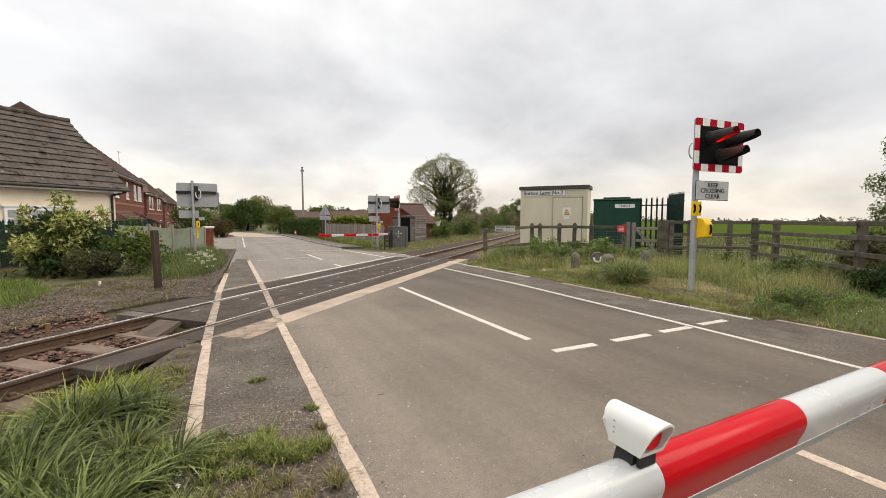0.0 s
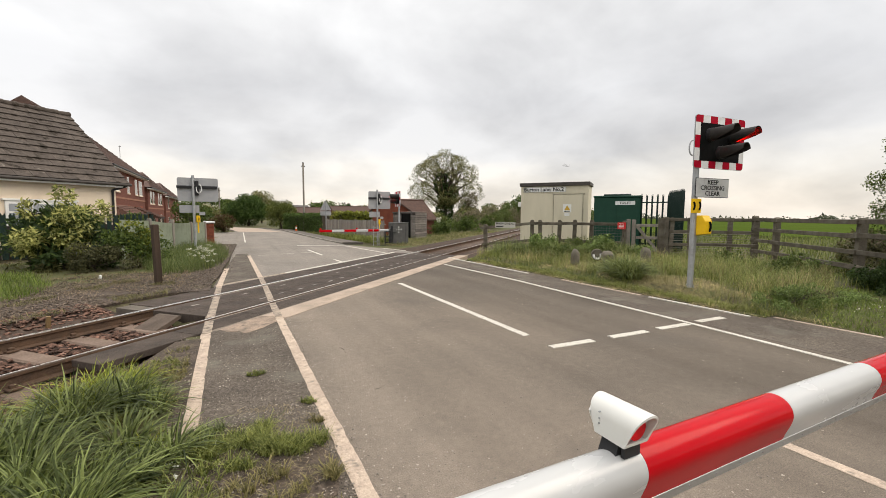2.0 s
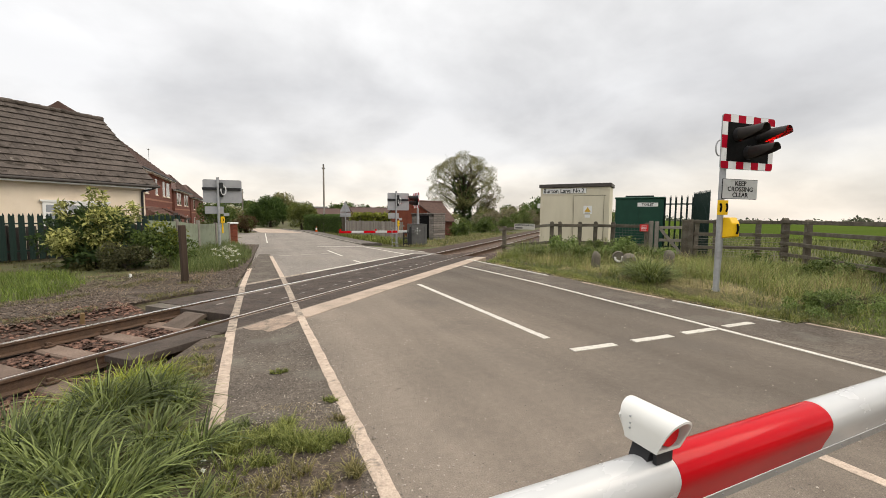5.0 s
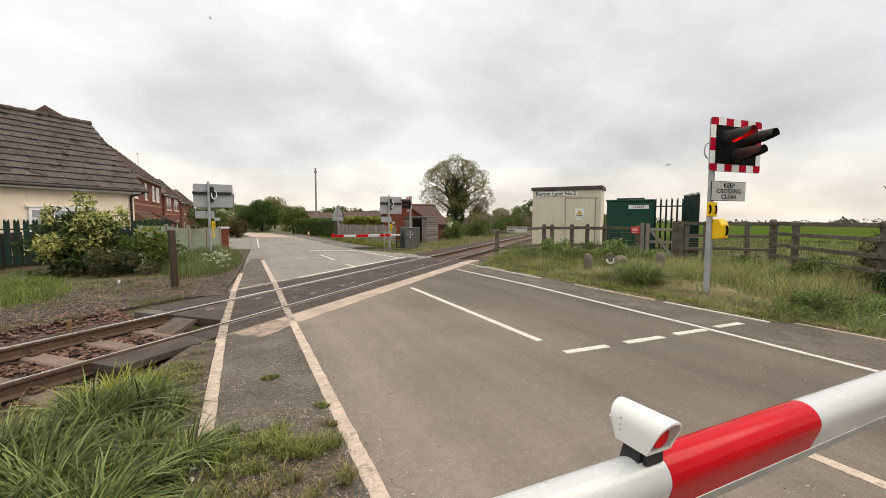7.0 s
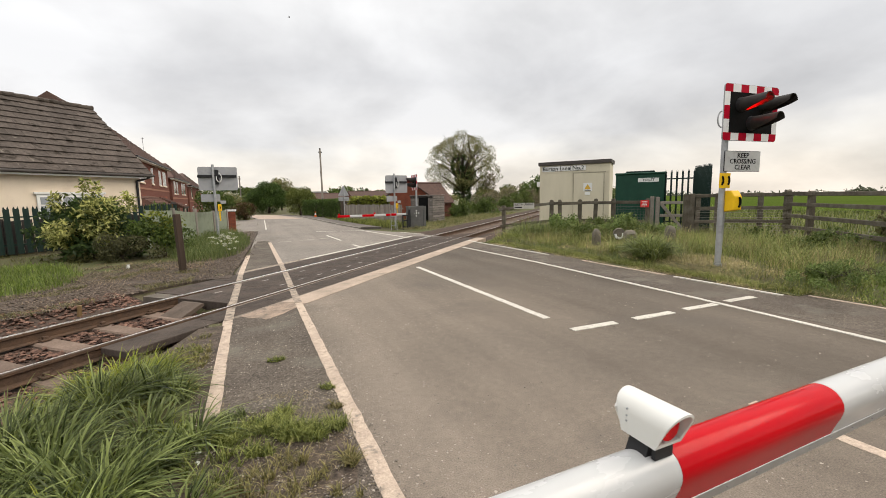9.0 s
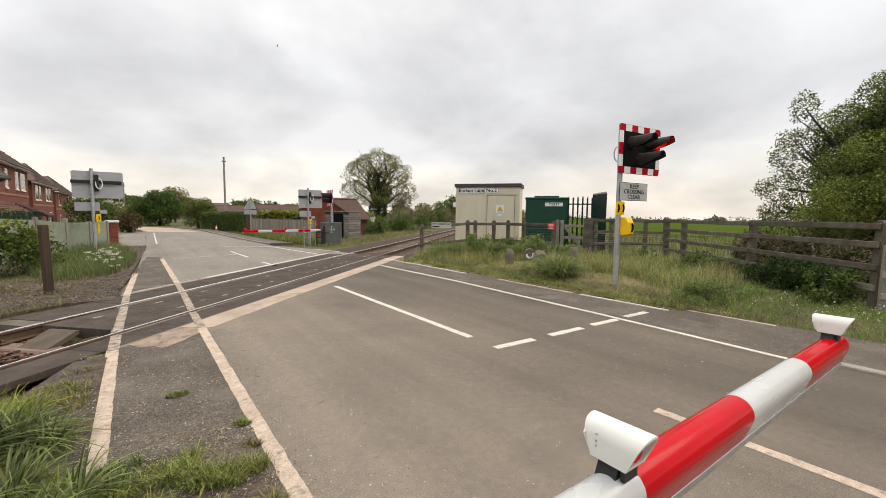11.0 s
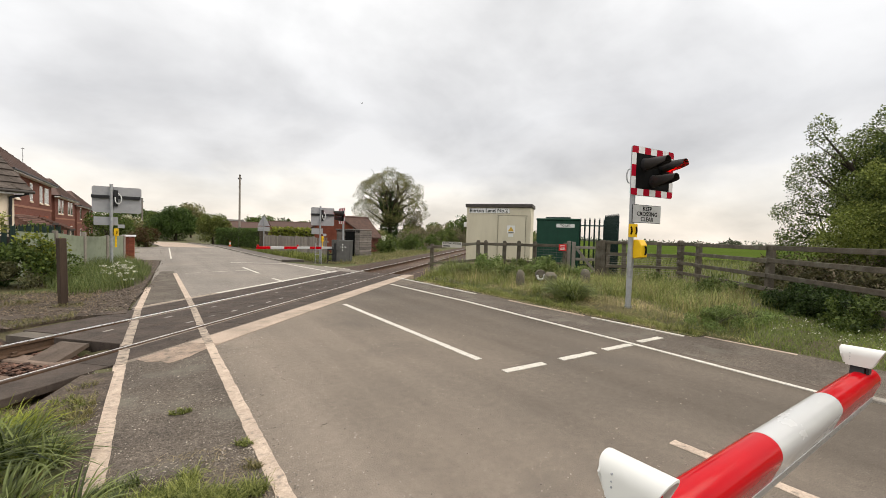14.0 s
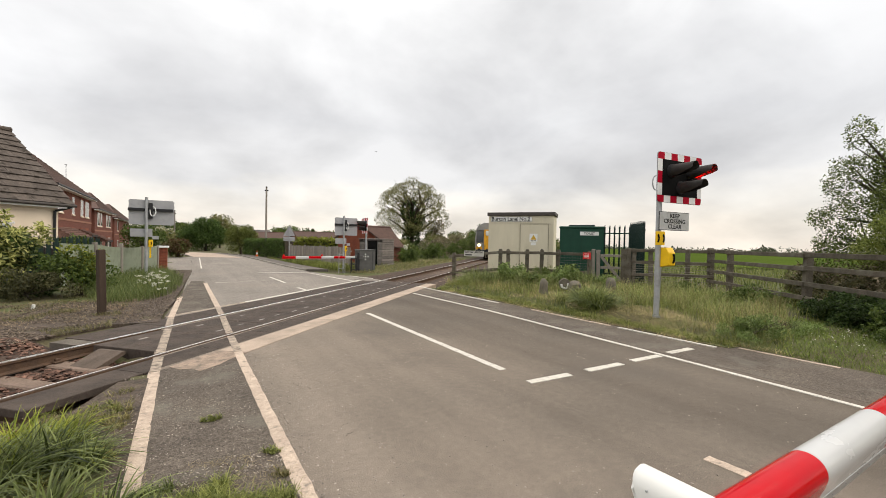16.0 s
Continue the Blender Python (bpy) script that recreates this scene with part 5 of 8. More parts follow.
def gate():
    a, b = Vector((13.25, 10.02, 0)), Vector((13.8, 9.44, 0))
    ang = math.degrees(math.atan2(b.y - a.y, b.x - a.x))
    L = (b - a).length
    ob = thing("timber_gate", pose(a.x, a.y, 0.14, 0, 0, ang), "small weathered wooden gate with a diagonal brace", "gate")
    for x, h in ((-0.24, 1.38), (-0.06, 1.36)):
        part("post", box(x - 0.065, x + 0.065, -0.065, 0.065, -0.3, h, 0.012), GREY_WOOD, ob)
    for x, h in ((L + 0.03, 1.42), (L + 0.2, 1.45)):
        part("post", box(x - 0.085, x + 0.085, -0.085, 0.085, -0.3, h, 0.012), OLD_WOOD, ob)
    for z in (0.25, 0.7, 1.15):
        part("bar", box(0.02, L - 0.06, -0.03, 0.0, z - 0.05, z + 0.05, 0.006), GREY_WOOD, ob)
    br = part("brace", box(0, 1.15, -0.06, -0.03, -0.05, 0.05, 0.006), GREY_WOOD, ob)
    br.matrix_basis = pose(0.04, 0, 1.12, 0, 52, 0)
    nt = part("red_notice", box(-0.62, -0.34, -0.1, -0.085, 1.0, 1.25), RED_SIGN, ob, "small red notice with pale lines")
    for k in range(4):
        part("caption_bar", box(-0.58, -0.4, -0.103, -0.1, 1.19 - k * 0.05, 1.208 - k * 0.05), SIGN_WHITE, nt)


gate()


def mesh_panel():
    """Wire mesh stapled in front of the toilet cabin."""
    ob = thing("wire_mesh_panel", pose(12.4, 11.25, 0.16, 0, 0, -57.5), "green wire mesh fence panel in front of the cabin", "fence")
    zinc = mat("dull_mesh_wire", (0.12, 0.135, 0.115), (0.08, 0.09, 0.078), rough=0.6)
    for k in range(12):
        part("wire", box(0, 1.1, -0.006, 0.006, 0.1 + k * 0.1, 0.113 + k * 0.1), zinc, ob)
    for k in range(11):
        part("wire", box(k * 0.1, k * 0.1 + 0.006, -0.003, 0.003, 0.05, 1.25), zinc, ob)
    for x in (0, 1.1):
        part("post", box(x - 0.03, x + 0.03, -0.03, 0.03, -0.3, 1.3), OLD_WOOD, ob)


def name_board():
    ob = thing("name_board", pose(9.7, 13.9, 0.1, 0, 0, -44), "small white notice with black lines fixed on the fence", "sign")
    bd = part("plate", box(0.03, 0.84, -0.175, -0.16, 1.03, 1.26), mat("weathered_plate", (0.5, 0.48, 0.44), (0.42, 0.4, 0.36), scale=4, rough=0.6), ob)
    lettering("BURTON LANE No2", 0.115, BLACK_MATT, bd, pose(0.435, -0.176, 1.195, 90, 0, 0) @ Matrix.Diagonal((0.72, 1, 1, 1)))
    part("caption_bar", box(0.06, 0.36, -0.178, -0.175, 1.065, 1.11), BLACK_MATT, bd)
    part("batten", box(0.38, 0.46, -0.16, -0.13, 1.05, 1.24), OLD_WOOD, ob)


mesh_panel()
name_board()


def marker_stone(x, y, h, w, seed, label="mossy old marker stone in the verge"):
    rng = random.Random(seed)
    bm = bmesh.new()
    bmesh.ops.create_uvsphere(bm, u_segments=12, v_segments=8, radius=1)
    for v in bm.verts:
        z = v.co.z
        k = 1.0 / max(0.25, math.sqrt(max(0.0, 1 - z * z))) if z < 0.8 else 1.55
        v.co = Vector((v.co.x * w * k, v.co.y * w * k, z * h)) * (1 + 0.08 * noise.noise(v.co * 2 + Vector((seed, 0, 0))))
    o = part("marker_stone", bm, STONE, None, "", True)
    o.matrix_basis = pose(x, y, land(x, y))
    return tagged(o, label, "stone", "marker stones")


marker_stone(9.2, 8.95, 0.5, 0.13, 1)
marker_stone(11.6, 8.35, 0.52, 0.15, 2)
marker_stone(10.35, 8.75, 0.42, 0.2, 3)


def cable_drum():
    ob = thing("old_pipe_fitting", pose(10.3, 9.1, 0.22, 0, 0, -45), "old grey pipe end with a white ring in the grass", "pipe fitting")
    part("body", rod((0, 0, 0.17), (0, 0.3, 0.17), 0.18, seg=18), STONE, ob)
    part("ring_piece", tube([(0.11 * math.cos(radians(k)), -0.02, 0.16 + 0.11 * math.sin(radians(k))) for k in range(165, 391, 25)], 0.034, 8), WHITE, ob, "broken white ring")


cable_drum()

# ---------------------------------------------------------------- buildings
def cottage():
    """Single-storey crossing keeper's cottage: its long side follows the rails."""
    ob = thing("cottage", pose(-3.8, 22.07, 0, 0, 0, RAIL_ANGLE), "cream rendered cottage with a brown slate roof", "house")
    L, S, E, R = 9.5, 3.64, 2.9, 6.05
    wall = part("wall", box(-L, -0.37, 0.32, 0.6, -0.3, E - 0.02), CREAM, ob, "cream rendered wall")
    part("wall", prism([(0.6, -0.3), (2 * S - 0.3, -0.3), (2 * S - 0.3, E), (S, R - 0.25), (0.6, E)], "x", -0.62, -0.37), CREAM, ob, "cream rendered gable wall")
    part("wall", box(-L, -0.6, 2 * S - 0.6, 2 * S - 0.32, -0.3, E - 0.02), CREAM, ob)
    part("wall", prism([(0.6, -0.3), (2 * S - 0.3, -0.3), (2 * S - 0.3, E), (S, R - 0.25), (0.6, E)], "x", -L, -L + 0.25), CREAM, ob)
    part("roof_deck", prism([(0.02, E - 0.02), (S, R - 0.03), (2 * S - 0.02, E - 0.02), (2 * S - 0.02, E - 0.1), (S, R - 0.13), (0.02, E - 0.1)], "x", -L, -0.02), DARK_WOOD, ob)
    roof = part("roof", prism([(S, R + 0.02), (2 * S + 0.02, E), (2 * S, E - 0.03), (S, R - 0.025)], "x", -L - 0.05, 0.0), SLATE, ob, "brown slate roof")
    pitch = math.degrees(math.atan2(R - E, S))
    slope = math.hypot(R - E, S)
    gauge, tw = slope / 12, 0.47
    data = None
    for r in range(12):
        off = 0.235 if r % 2 else 0.0
        for c in range(17):
            x = 0.0 if c == 0 else -c * tw + off
            k = Matrix.Translation((x, 0, E)) @ pose(0, 0, 0, pitch, 0, 0) @ pose(0, r * gauge - 0.02 + random.uniform(-0.012, 0.012), -0.004 if c == 0 else 0.0, 0, random.uniform(-0.6, 0.6), random.uniform(-0.5, 0.5))
            if data is None:
                bm = box(-tw + 0.004, 0, 0, gauge + 0.08, -0.012, 0.012, 0.004)
                for v in bm.verts:
                    v.co.z += 0.045 * (1 - v.co.y / gauge)
                o = part("tile", bm, SLATE, roof)
                data = o.data
            else:
                o = new("tile", data)
                o.parent = roof
            o.matrix_basis = k
    bm = bmesh.new()
    for r in range(12):
        bx(bm, -L, -7.6, r * gauge - 0.02, (r + 1) * gauge + 0.05, 0.0 - 0.01, 0.02)
    o = part("tile_rows", bm, SLATE, roof)
    tagged(o, kind="stuff")
    o.matrix_basis = Matrix.Translation((0, 0, E)) @ pose(0, 0, 0, pitch, 0, 0)
    for k in range(20):
        rt = part("ridge_tile", rod((-k * 0.46 - 0.45, S, R + 0.02), (-k * 0.46, S, R + 0.035), 0.11, 0.12, 10), SLATE, roof)
    part("fascia", box(-L, -0.03, 0.03, 0.055, E - 0.17, E - 0.01), UPVC, ob, "white fascia board")
    part("gutter", cyl(bmesh.new(), (-L, -0.02, E - 0.05), (0.05, -0.02, E - 0.05), 0.06, seg=12), HUT_TRIM, ob, "dark brown gutter")
    part("downpipe", tube([(-0.12, -0.02, E - 0.1), (-0.3, 0.12, E - 0.2), (-0.52, 0.26, E - 0.28), (-0.54, 0.27, -0.1)], 0.045, 10), BLACK, ob, "black downpipe")
    win = part("window", box(-4.0, -1.86, 0.25, 0.315, 0.85, 2.06, 0.01), UPVC, ob, "white framed window")
    part("window_head", box(-4.07, -1.8, 0.22, 0.318, 2.06, 2.13), UPVC, win)
    for i in range(3):
        x0 = -3.91 + i * 0.68
        part("pane", box(x0, x0 + 0.6, 0.235, 0.252, 0.95, 1.62), GLASS_SKY, win)
        part("pane", box(x0, x0 + 0.6, 0.235, 0.252, 1.69, 1.95), GLASS_SKY, win)
        for j in (1,):
            part("glazing_bar", box(x0 + 0.3 * j - 0.012, x0 + 0.3 * j + 0.012, 0.222, 0.24, 0.95, 1.95), UPVC, win)
    part("window_sill", box(-4.08, -1.79, 0.2, 0.32, 0.78, 0.85, 0.01), UPVC, win)


cottage()


def brick_house(m, length, windows, label, eaves=5.0, ridge=8.0, depth=8.0, porch=(), hips=(3.6, 3.6), ridge_x=None):
    """Two-storey red-brick house: the front is the plane x = 0, running along +y; hipped tiled roof."""
    ob = thing("brick_house", m, label, "house", "red-brick houses")
    wall = part("wall", box(-depth, 0, 0, length, -0.2, eaves), MORTAR, ob, "red brick wall")
    part("string_course", box(0, 0.025, 0, length, 2.72, 2.86), mat("buff_brick_course", (0.33, 0.17, 0.115), (0.26, 0.13, 0.09), scale=5, rough=0.9, fine=0.2), wall, "buff brick string course")
    h0, h1 = hips
    rx = ridge_x or depth / 2
    bm = bmesh.new()
    o = 0.35
    e = [bm.verts.new(p) for p in ((o, -o, eaves), (o, length + o, eaves), (-depth - o, length + o, eaves), (-depth - o, -o, eaves))]
    r = [bm.verts.new(p) for p in ((-rx, h0, ridge), (-rx, length - h1, ridge))]
    for f in ((e[0], e[1], r[1], r[0]), (e[1], e[2], r[1]), (e[2], e[3], r[0], r[1]), (e[3], e[0], r[0]), (e[3], e[2], e[1], e[0])):
        bm.faces.new(f)
    roof = part("roof", bm, ROOF_RED, ob, "brown-red tiled hipped roof")
    n = 16
    for k in range(n):
        t0 = k / n
        x0, z0 = o - (rx + o) * t0, eaves + (ridge - eaves) * t0
        y0, y1 = -o + (h0 + o) * t0, length + o - (h1 + o) * t0
        part("tile_course", box(x0 - 0.1, x0 + 0.02, y0 + 0.06, y1 - 0.06, z0 - 0.02, z0 + 0.035), ROOF_RED, roof)
    part("gutter", box(o - 0.02, o + 0.09, -o, length + o, eaves - 0.09, eaves + 0.01), BLACK, ob)
    part("soffit", box(0, o, -o, length + o, eaves - 0.16, eaves - 0.09), UPVC, ob)
    for y, w in windows:
        for z0, z1 in ((3.25, 4.55), (0.9, 2.1)):
            win = part("window", box(-0.05, 0.03, y - w / 2, y + w / 2, z0, z1), UPVC, ob, "white framed window")
            k = 2 if w > 0.9 else 1
            for i in range(k):
                a = y - w / 2 + 0.06 + i * (w - 0.06) / k
                part("pane", box(0.025, 0.036, a, a + (w - 0.06) / k - 0.06, z0 + 0.07, z1 - 0.07), GLASS, win)
            part("window_sill", box(0, 0.08, y - w / 2 - 0.06, y + w / 2 + 0.06, z0 - 0.09, z0), CREAM, win)
            part("brick_arch", box(0, 0.015, y - w / 2 - 0.06, y + w / 2 + 0.06, z1, z1 + 0.2), BRICK, win)
    for y0, y1, z0, z1, out in porch:
        p = part("porch_roof", prism([(0, z1), (out, z0), (out, z0 - 0.1), (0, z0 - 0.1)], "y", y0, y1), PORCH_TILE, ob, "tiled lean-to canopy")
        for v in range(5):
            u = v / 5
            part("tile_course", box(out * (1 - u) - 0.15, out * (1 - u) + 0.03, y0 - 0.05, y1 + 0.05, z0 + (z1 - z0) * u, z0 + (z1 - z0) * u + 0.07), PORCH_TILE, p)
        part("fascia", box(out + 0.03, out + 0.06, y0 - 0.05, y1 + 0.05, z0 - 0.16, z0), DARK_WOOD, p)
        for y in (y0 + 0.1, y1 - 0.1):
            part("porch_post", box(out - 0.15, out - 0.05, y - 0.05, y + 0.05, -0.1, z0 - 0.08), DARK_WOOD, ob)
    return ob


brick_house(pose(-7.1, 35.0, 0), 13.6, ((2.4, 1.2), (6.2, 0.7), (9.4, 0.9), (11.5, 1.5)), "red-brick house with a brown hipped roof and canopies", 4.95, 9.0, 8.4,
            ((0.4, 6.8, 1.6, 2.25, 1.0), (7.6, 10.0, 1.75, 2.2, 0.9)), (0.6, 3.8))
brick_house(pose(-7.1, 50.3, -0.6), 11.4, ((1.9, 1.1), (3.6, 0.8), (7.3, 0.9), (9.1, 1.2)), "second red-brick house along the lane", 4.85, 6.9, 7.5,
            ((0.2, 3.5, 1.85, 2.35, 0.9),), (7.2, 3.9), 1.4)
brick_house(pose(-7.1, 63.5, -0.9), 16, ((3.0, 1.0), (12.4, 1.4)), "third red-brick house farther along the lane", 4.85, 6.9, 7.5, (), (7.5, 8.2), 1.4)


def aerial():
    ob = thing("tv_aerial", pose(-8.4, 46.2, 6.35), "thin television aerial on a roof", "aerial")
    part("mast", rod((0, 0, -0.8), (0, 0, 1.3), 0.02, seg=6), GREY_PAINT, ob)
    part("boom", rod((0, -0.25, 1.22), (0, 0.25, 1.22), 0.012, seg=6), GREY_PAINT, ob)
    for k in range(4):
        part("element", rod((-0.1, -0.2 + 0.13 * k, 1.22), (0.1, -0.2 + 0.13 * k, 1.22), 0.008, seg=5), GREY_PAINT, ob)


aerial()


def outbuilding(m, w, d, e, r, label, walls=MORTAR, roof=ROOF_RED):
    """Gabled building: gables on the local x ends."""
    ob = thing("outbuilding", m, label, "outbuilding")
    part("wall", prism([(0, -0.2), (d, -0.2), (d, e), (d / 2, r), (0, e)], "x", 0, w), walls, ob)
    for a, b in (((-0.25, e - 0.18), (d / 2, r + 0.06)), ((d + 0.25, e - 0.18), (d / 2, r + 0.06))):
        part("roof_slope", prism([a, b, (b[0], b[1] + 0.09), (a[0], a[1] + 0.09)], "x", -0.2, w + 0.2), roof, ob, "tiled roof slope")
    part("ridge", rod((-0.2, d / 2, r + 0.12), (w + 0.2, d / 2, r + 0.12), 0.1, seg=8), roof, ob)
    return ob


outbuilding(pose(12.4, 30.3, 0, 0, 0, 12), 2.9, 3.4, 1.35, 2.75, "red-brick outbuilding with a brown tiled roof behind the shed")
outbuilding(pose(12.1, 28.85, 0, 0, 0, 68), 1.2, 2.7, 2.0, 2.92, "red-brick gabled outbuilding behind the far barrier", BRICK)
outbuilding(pose(10.9, 73.5, 0, 0, 0, 10), 2.2, 6, 2.3, 3.0, "small grey house far behind the hedge", GREY_PAINT, HUT_TRIM)
outbuilding(pose(14, 60, 0, 0, 0, 0), 12, 8, 1.6, 2.75, "low bungalow with a long brown roof behind hedges")
outbuilding(pose(9.8, 66, 0, 0, 0, 4), 4.5, 7, 1.6, 2.6, "distant brown-roofed house beyond the hedge")


SHED_WOOD = mat("weathered_shed_boards", (0.22, 0.195, 0.175), (0.13, 0.115, 0.104), scale=5, rough=0.9, fine=0.3, obj=0.3)


def timber_shed():
    ob = thing("timber_shed", pose(11.12, 25.35, 0, 0, 0, 38), "dark weathered timber shed beside the line", "shed")
    H = 1.8
    part("frame", box(0.02, 1.68, 0.02, 1.7, 0.0, H - 0.02), DARK_WOOD, ob)
    for k in range(11):
        z = 0.02 + k * 0.16
        part("board", box(0.0, 1.7, -0.015 - 0.012 * (k % 2), 0.02, z, z + 0.135), SHED_WOOD, ob)
        if k > 9:
            part("board", box(-0.02, 0.02, 0.0, 1.72, z, z + 0.155), DARK_WOOD, ob)
    part("roof", prism([(-0.05, H - 0.02), (1.75, H + 0.02), (1.75, H + 0.06), (-0.05, H + 0.03)], "y", -0.05, 1.78), SHED_WOOD, ob)
    # flat black slab stands in for the shade inside the open doorway
    part("door", box(-0.03, 0.02, 0.35, 1.05, 0.05, H - 0.12), BLACK_MATT, ob, "black panel painting the dark inside of an open doorway")
    for y0, y1 in ((0.02, 0.34), (1.07, 1.7)):
        for k in range(11):
            z = 0.02 + k * 0.16
            part("board", box(-0.02, 0.02, y0, y1, z, z + 0.152), SHED_WOOD, ob)


timber_shed()


def board_fence(a, b, h, label, material=GREY_WOOD, z=0.05):
    a, b = Vector((*a, z)), Vector((*b, z))
    L = (b - a).length
    ang = math.degrees(math.atan2(b.y - a.y, b.x - a.x))
    ob = thing("board_fence", pose(*a, 0, 0, ang), label, "fence")
    n = int(L / 0.16)
    d = None
    for i in range(n):
        if d is None:
            o = part("board", box(0, 0.145, -0.01, 0.01, 0.0, h, 0.004), material, ob)
            d = o.data
        else:
            o = new("board", d)
            o.parent = ob
        o.matrix_basis = pose(i * 0.16, 0, random.uniform(-0.03, 0.02), random.uniform(-1, 1), random.uniform(-0.7, 0.7), 0)
    for zz in (0.25, h - 0.25):
        part("rail", box(0, L, 0.01, 0.06, zz - 0.04, zz + 0.04), material, ob)
    for i in range(int(L / 2) + 1):
        part("post", box(i * 2 - 0.05, i * 2 + 0.05, 0.02, 0.12, -0.2, h + 0.05), material, ob)


board_fence((6.55, 31.6), (8.6, 24.3), 1.22, "silvered vertical board fence along the far verge")


def panel_fence():
    green = mat("sage_green_panel", (0.24, 0.27, 0.2), (0.2, 0.225, 0.165), scale=2, rough=0.75, stains=(0.15, 0.165, 0.11), st_scale=2.5, st_lo=0.5, st_hi=0.75)
    ob = thing("panel_fence", pose(0, 0, 0), "sage green panel fence with grey posts beside the lane", "fence")
    pts = [(-3.35, 17.2, 1.42), (-2.75, 19.1, 1.36), (-2.2, 21.0, 1.22), (-1.65, 22.9, 1.2), (-1.15, 24.7, 1.2)]
    for (x, y, h), (x2, y2, h2) in zip(pts, pts[1:]):
        L = math.hypot(x2 - x, y2 - y)
        ang = math.degrees(math.atan2(y2 - y, x2 - x))
        bm = prism([(0.08, 0.02), (L - 0.08, 0.02), (L - 0.08, h2), (L * 0.5, (h + h2) / 2 - 0.02), (0.08, h)], "y", -0.02, 0.02)
        o = part("panel", bm, green, ob)
        o.matrix_basis = pose(x, y, 0, 0, 0, ang)
        o = part("post", box(-0.07, 0.07, -0.06, 0.06, -0.2, h + 0.02, 0.01), GREY_WOOD, ob)
        o.matrix_basis = pose(x2, y2, 0, 0, 0, ang)


panel_fence()
board_fence((-10.3, 15.5), (-3.4, 22.0), 1.15, "old dark brown board fence behind the palisade", DARK_WOOD, 0.03)


def brick_pier():
    ob = thing("brick_pier", pose(-0.98, 25.6, 0), "red brick gate pier with a pale cap", "gate pier")
    d = None
    core = part("core", box(-0.21, 0.21, -0.21, 0.21, -0.1, 1.12), MORTAR, ob)
    for r in range(14):
        for k in range(4):
            a = k * 90
            for off in (-0.112, 0.112):
                if d is None:
                    o = part("brick", box(-0.104, 0.104, -0.01, 0.01, 0, 0.065, 0.004), BRICK, ob)
                    d = o.data
                else:
                    o = new("brick", d)
                    o.parent = ob
                o.matrix_basis = pose(0, 0, 0.02 + r * 0.078, 0, 0, a) @ pose(off, -0.215, 0)
    part("cap", box(-0.28, 0.28, -0.28, 0.28, 1.12, 1.22, 0.02), SIGN_WHITE, ob, "pale stone cap")


brick_pier()


# ---------------------------------------------------------------- street furniture
def timber_post():
    o = part("timber_post", box(-0.065, 0.065, -0.065, 0.065, -0.5, 1.38, 0.012), BROWN_POST)
    o.matrix_basis = pose(-1.53, 11.2, 0, 0, -1.2, 30)
    tagged(o, "dark brown square timber post beside the track", "post")


def utility_pole(x, y, h, label):
    ob = thing("utility_pole", pose(x, y, 0), label, "utility pole", "utility poles")
    part("pole", cyl(bmesh.new(), (0, 0, -0.5), (0, 0, h), 0.1, 0.075, 14), GREY_WOOD, ob, "", True)
    part("pole_cap", rod((0, 0, h), (0, 0, h + 0.08), 0.11, 0.05, 10), BLACK, ob)
    part("bracket", box(-0.16, 0.16, -0.03, 0.03, h - 0.35, h - 0.25), BLACK, ob)
    part("marker_plate", box(-0.08, 0.08, -0.16, -0.15, 1.5, 1.8), BLACK, ob)


timber_post()
utility_pole(6.6, 42.2, 6.6, "tall wooden utility pole on the far verge")
utility_pole(-0.95, 60, 4.9, "slim utility pole near the bend")


def warning_sign():
    ob = thing("warning_sign", pose(6.85, 33.2, 0, 0, 0, 0), "triangular road warning sign seen from behind", "road sign")
    part("pole", rod((0, 0, -0.3), (0, 0, 2.7), 0.04), GALV, ob)
    part("triangle_plate", prism([(-0.42, 1.95), (0.42, 1.95), (0.42, 2.0), (0.04, 2.72), (-0.04, 2.72), (-0.42, 2.0)], "y", 0.05, 0.065), GREY_PAINT, ob, "grey back of the triangle")
    for z in (2.1, 2.4):
        part("clip_bar", box(-0.3 + (z - 2.1) * 0.5, 0.3 - (z - 2.1) * 0.5, 0.03, 0.05, z - 0.03, z + 0.03), GALV, ob)
    part("sub_plate", box(-0.42, 0.42, 0.05, 0.065, 1.55, 1.88), GREY_PAINT, ob)
    part("clip_bar", box(-0.35, 0.35, 0.03, 0.05, 1.68, 1.74), GALV, ob)


def traffic_cone():
    ob = thing("traffic_cone", pose(5.7, 41.3, 0.0) @ Matrix.Scale(0.8, 4), "orange and white traffic cone on the far footway", "traffic cone")
    org = mat("cone_orange", (0.7, 0.12, 0.02), rough=0.5)
    part("base", box(-0.2, 0.2, -0.2, 0.2, 0.0, 0.04, 0.01), BLACK, ob)
    part("cone", rod((0, 0, 0.04), (0, 0, 0.32), 0.16, 0.105, 14), org, ob)
    part("band", rod((0, 0, 0.32), (0, 0, 0.55), 0.105, 0.062, 14), WHITE, ob, "white reflective band")
    part("tip", rod((0, 0, 0.55), (0, 0, 0.74), 0.062, 0.025, 14), org, ob)


def verge_post(x, y, h, label):
    o = part("verge_post", box(-0.06, 0.06, -0.06, 0.06, -0.3, h, 0.01), GREY_WOOD)
    o.matrix_basis = pose(x, y, 0, 0, 0.5, 20)
    tagged(o, label, "post")


def marker_peg(x, y, z, h, material, label):
    o = part("marker_peg", rod((0, 0, -0.15), (0, 0, h), 0.035, 0.03, 10), material)
    o.matrix_basis = pose(x, y, z, 4, 6, 0)
    tagged(o, label, "marker peg")


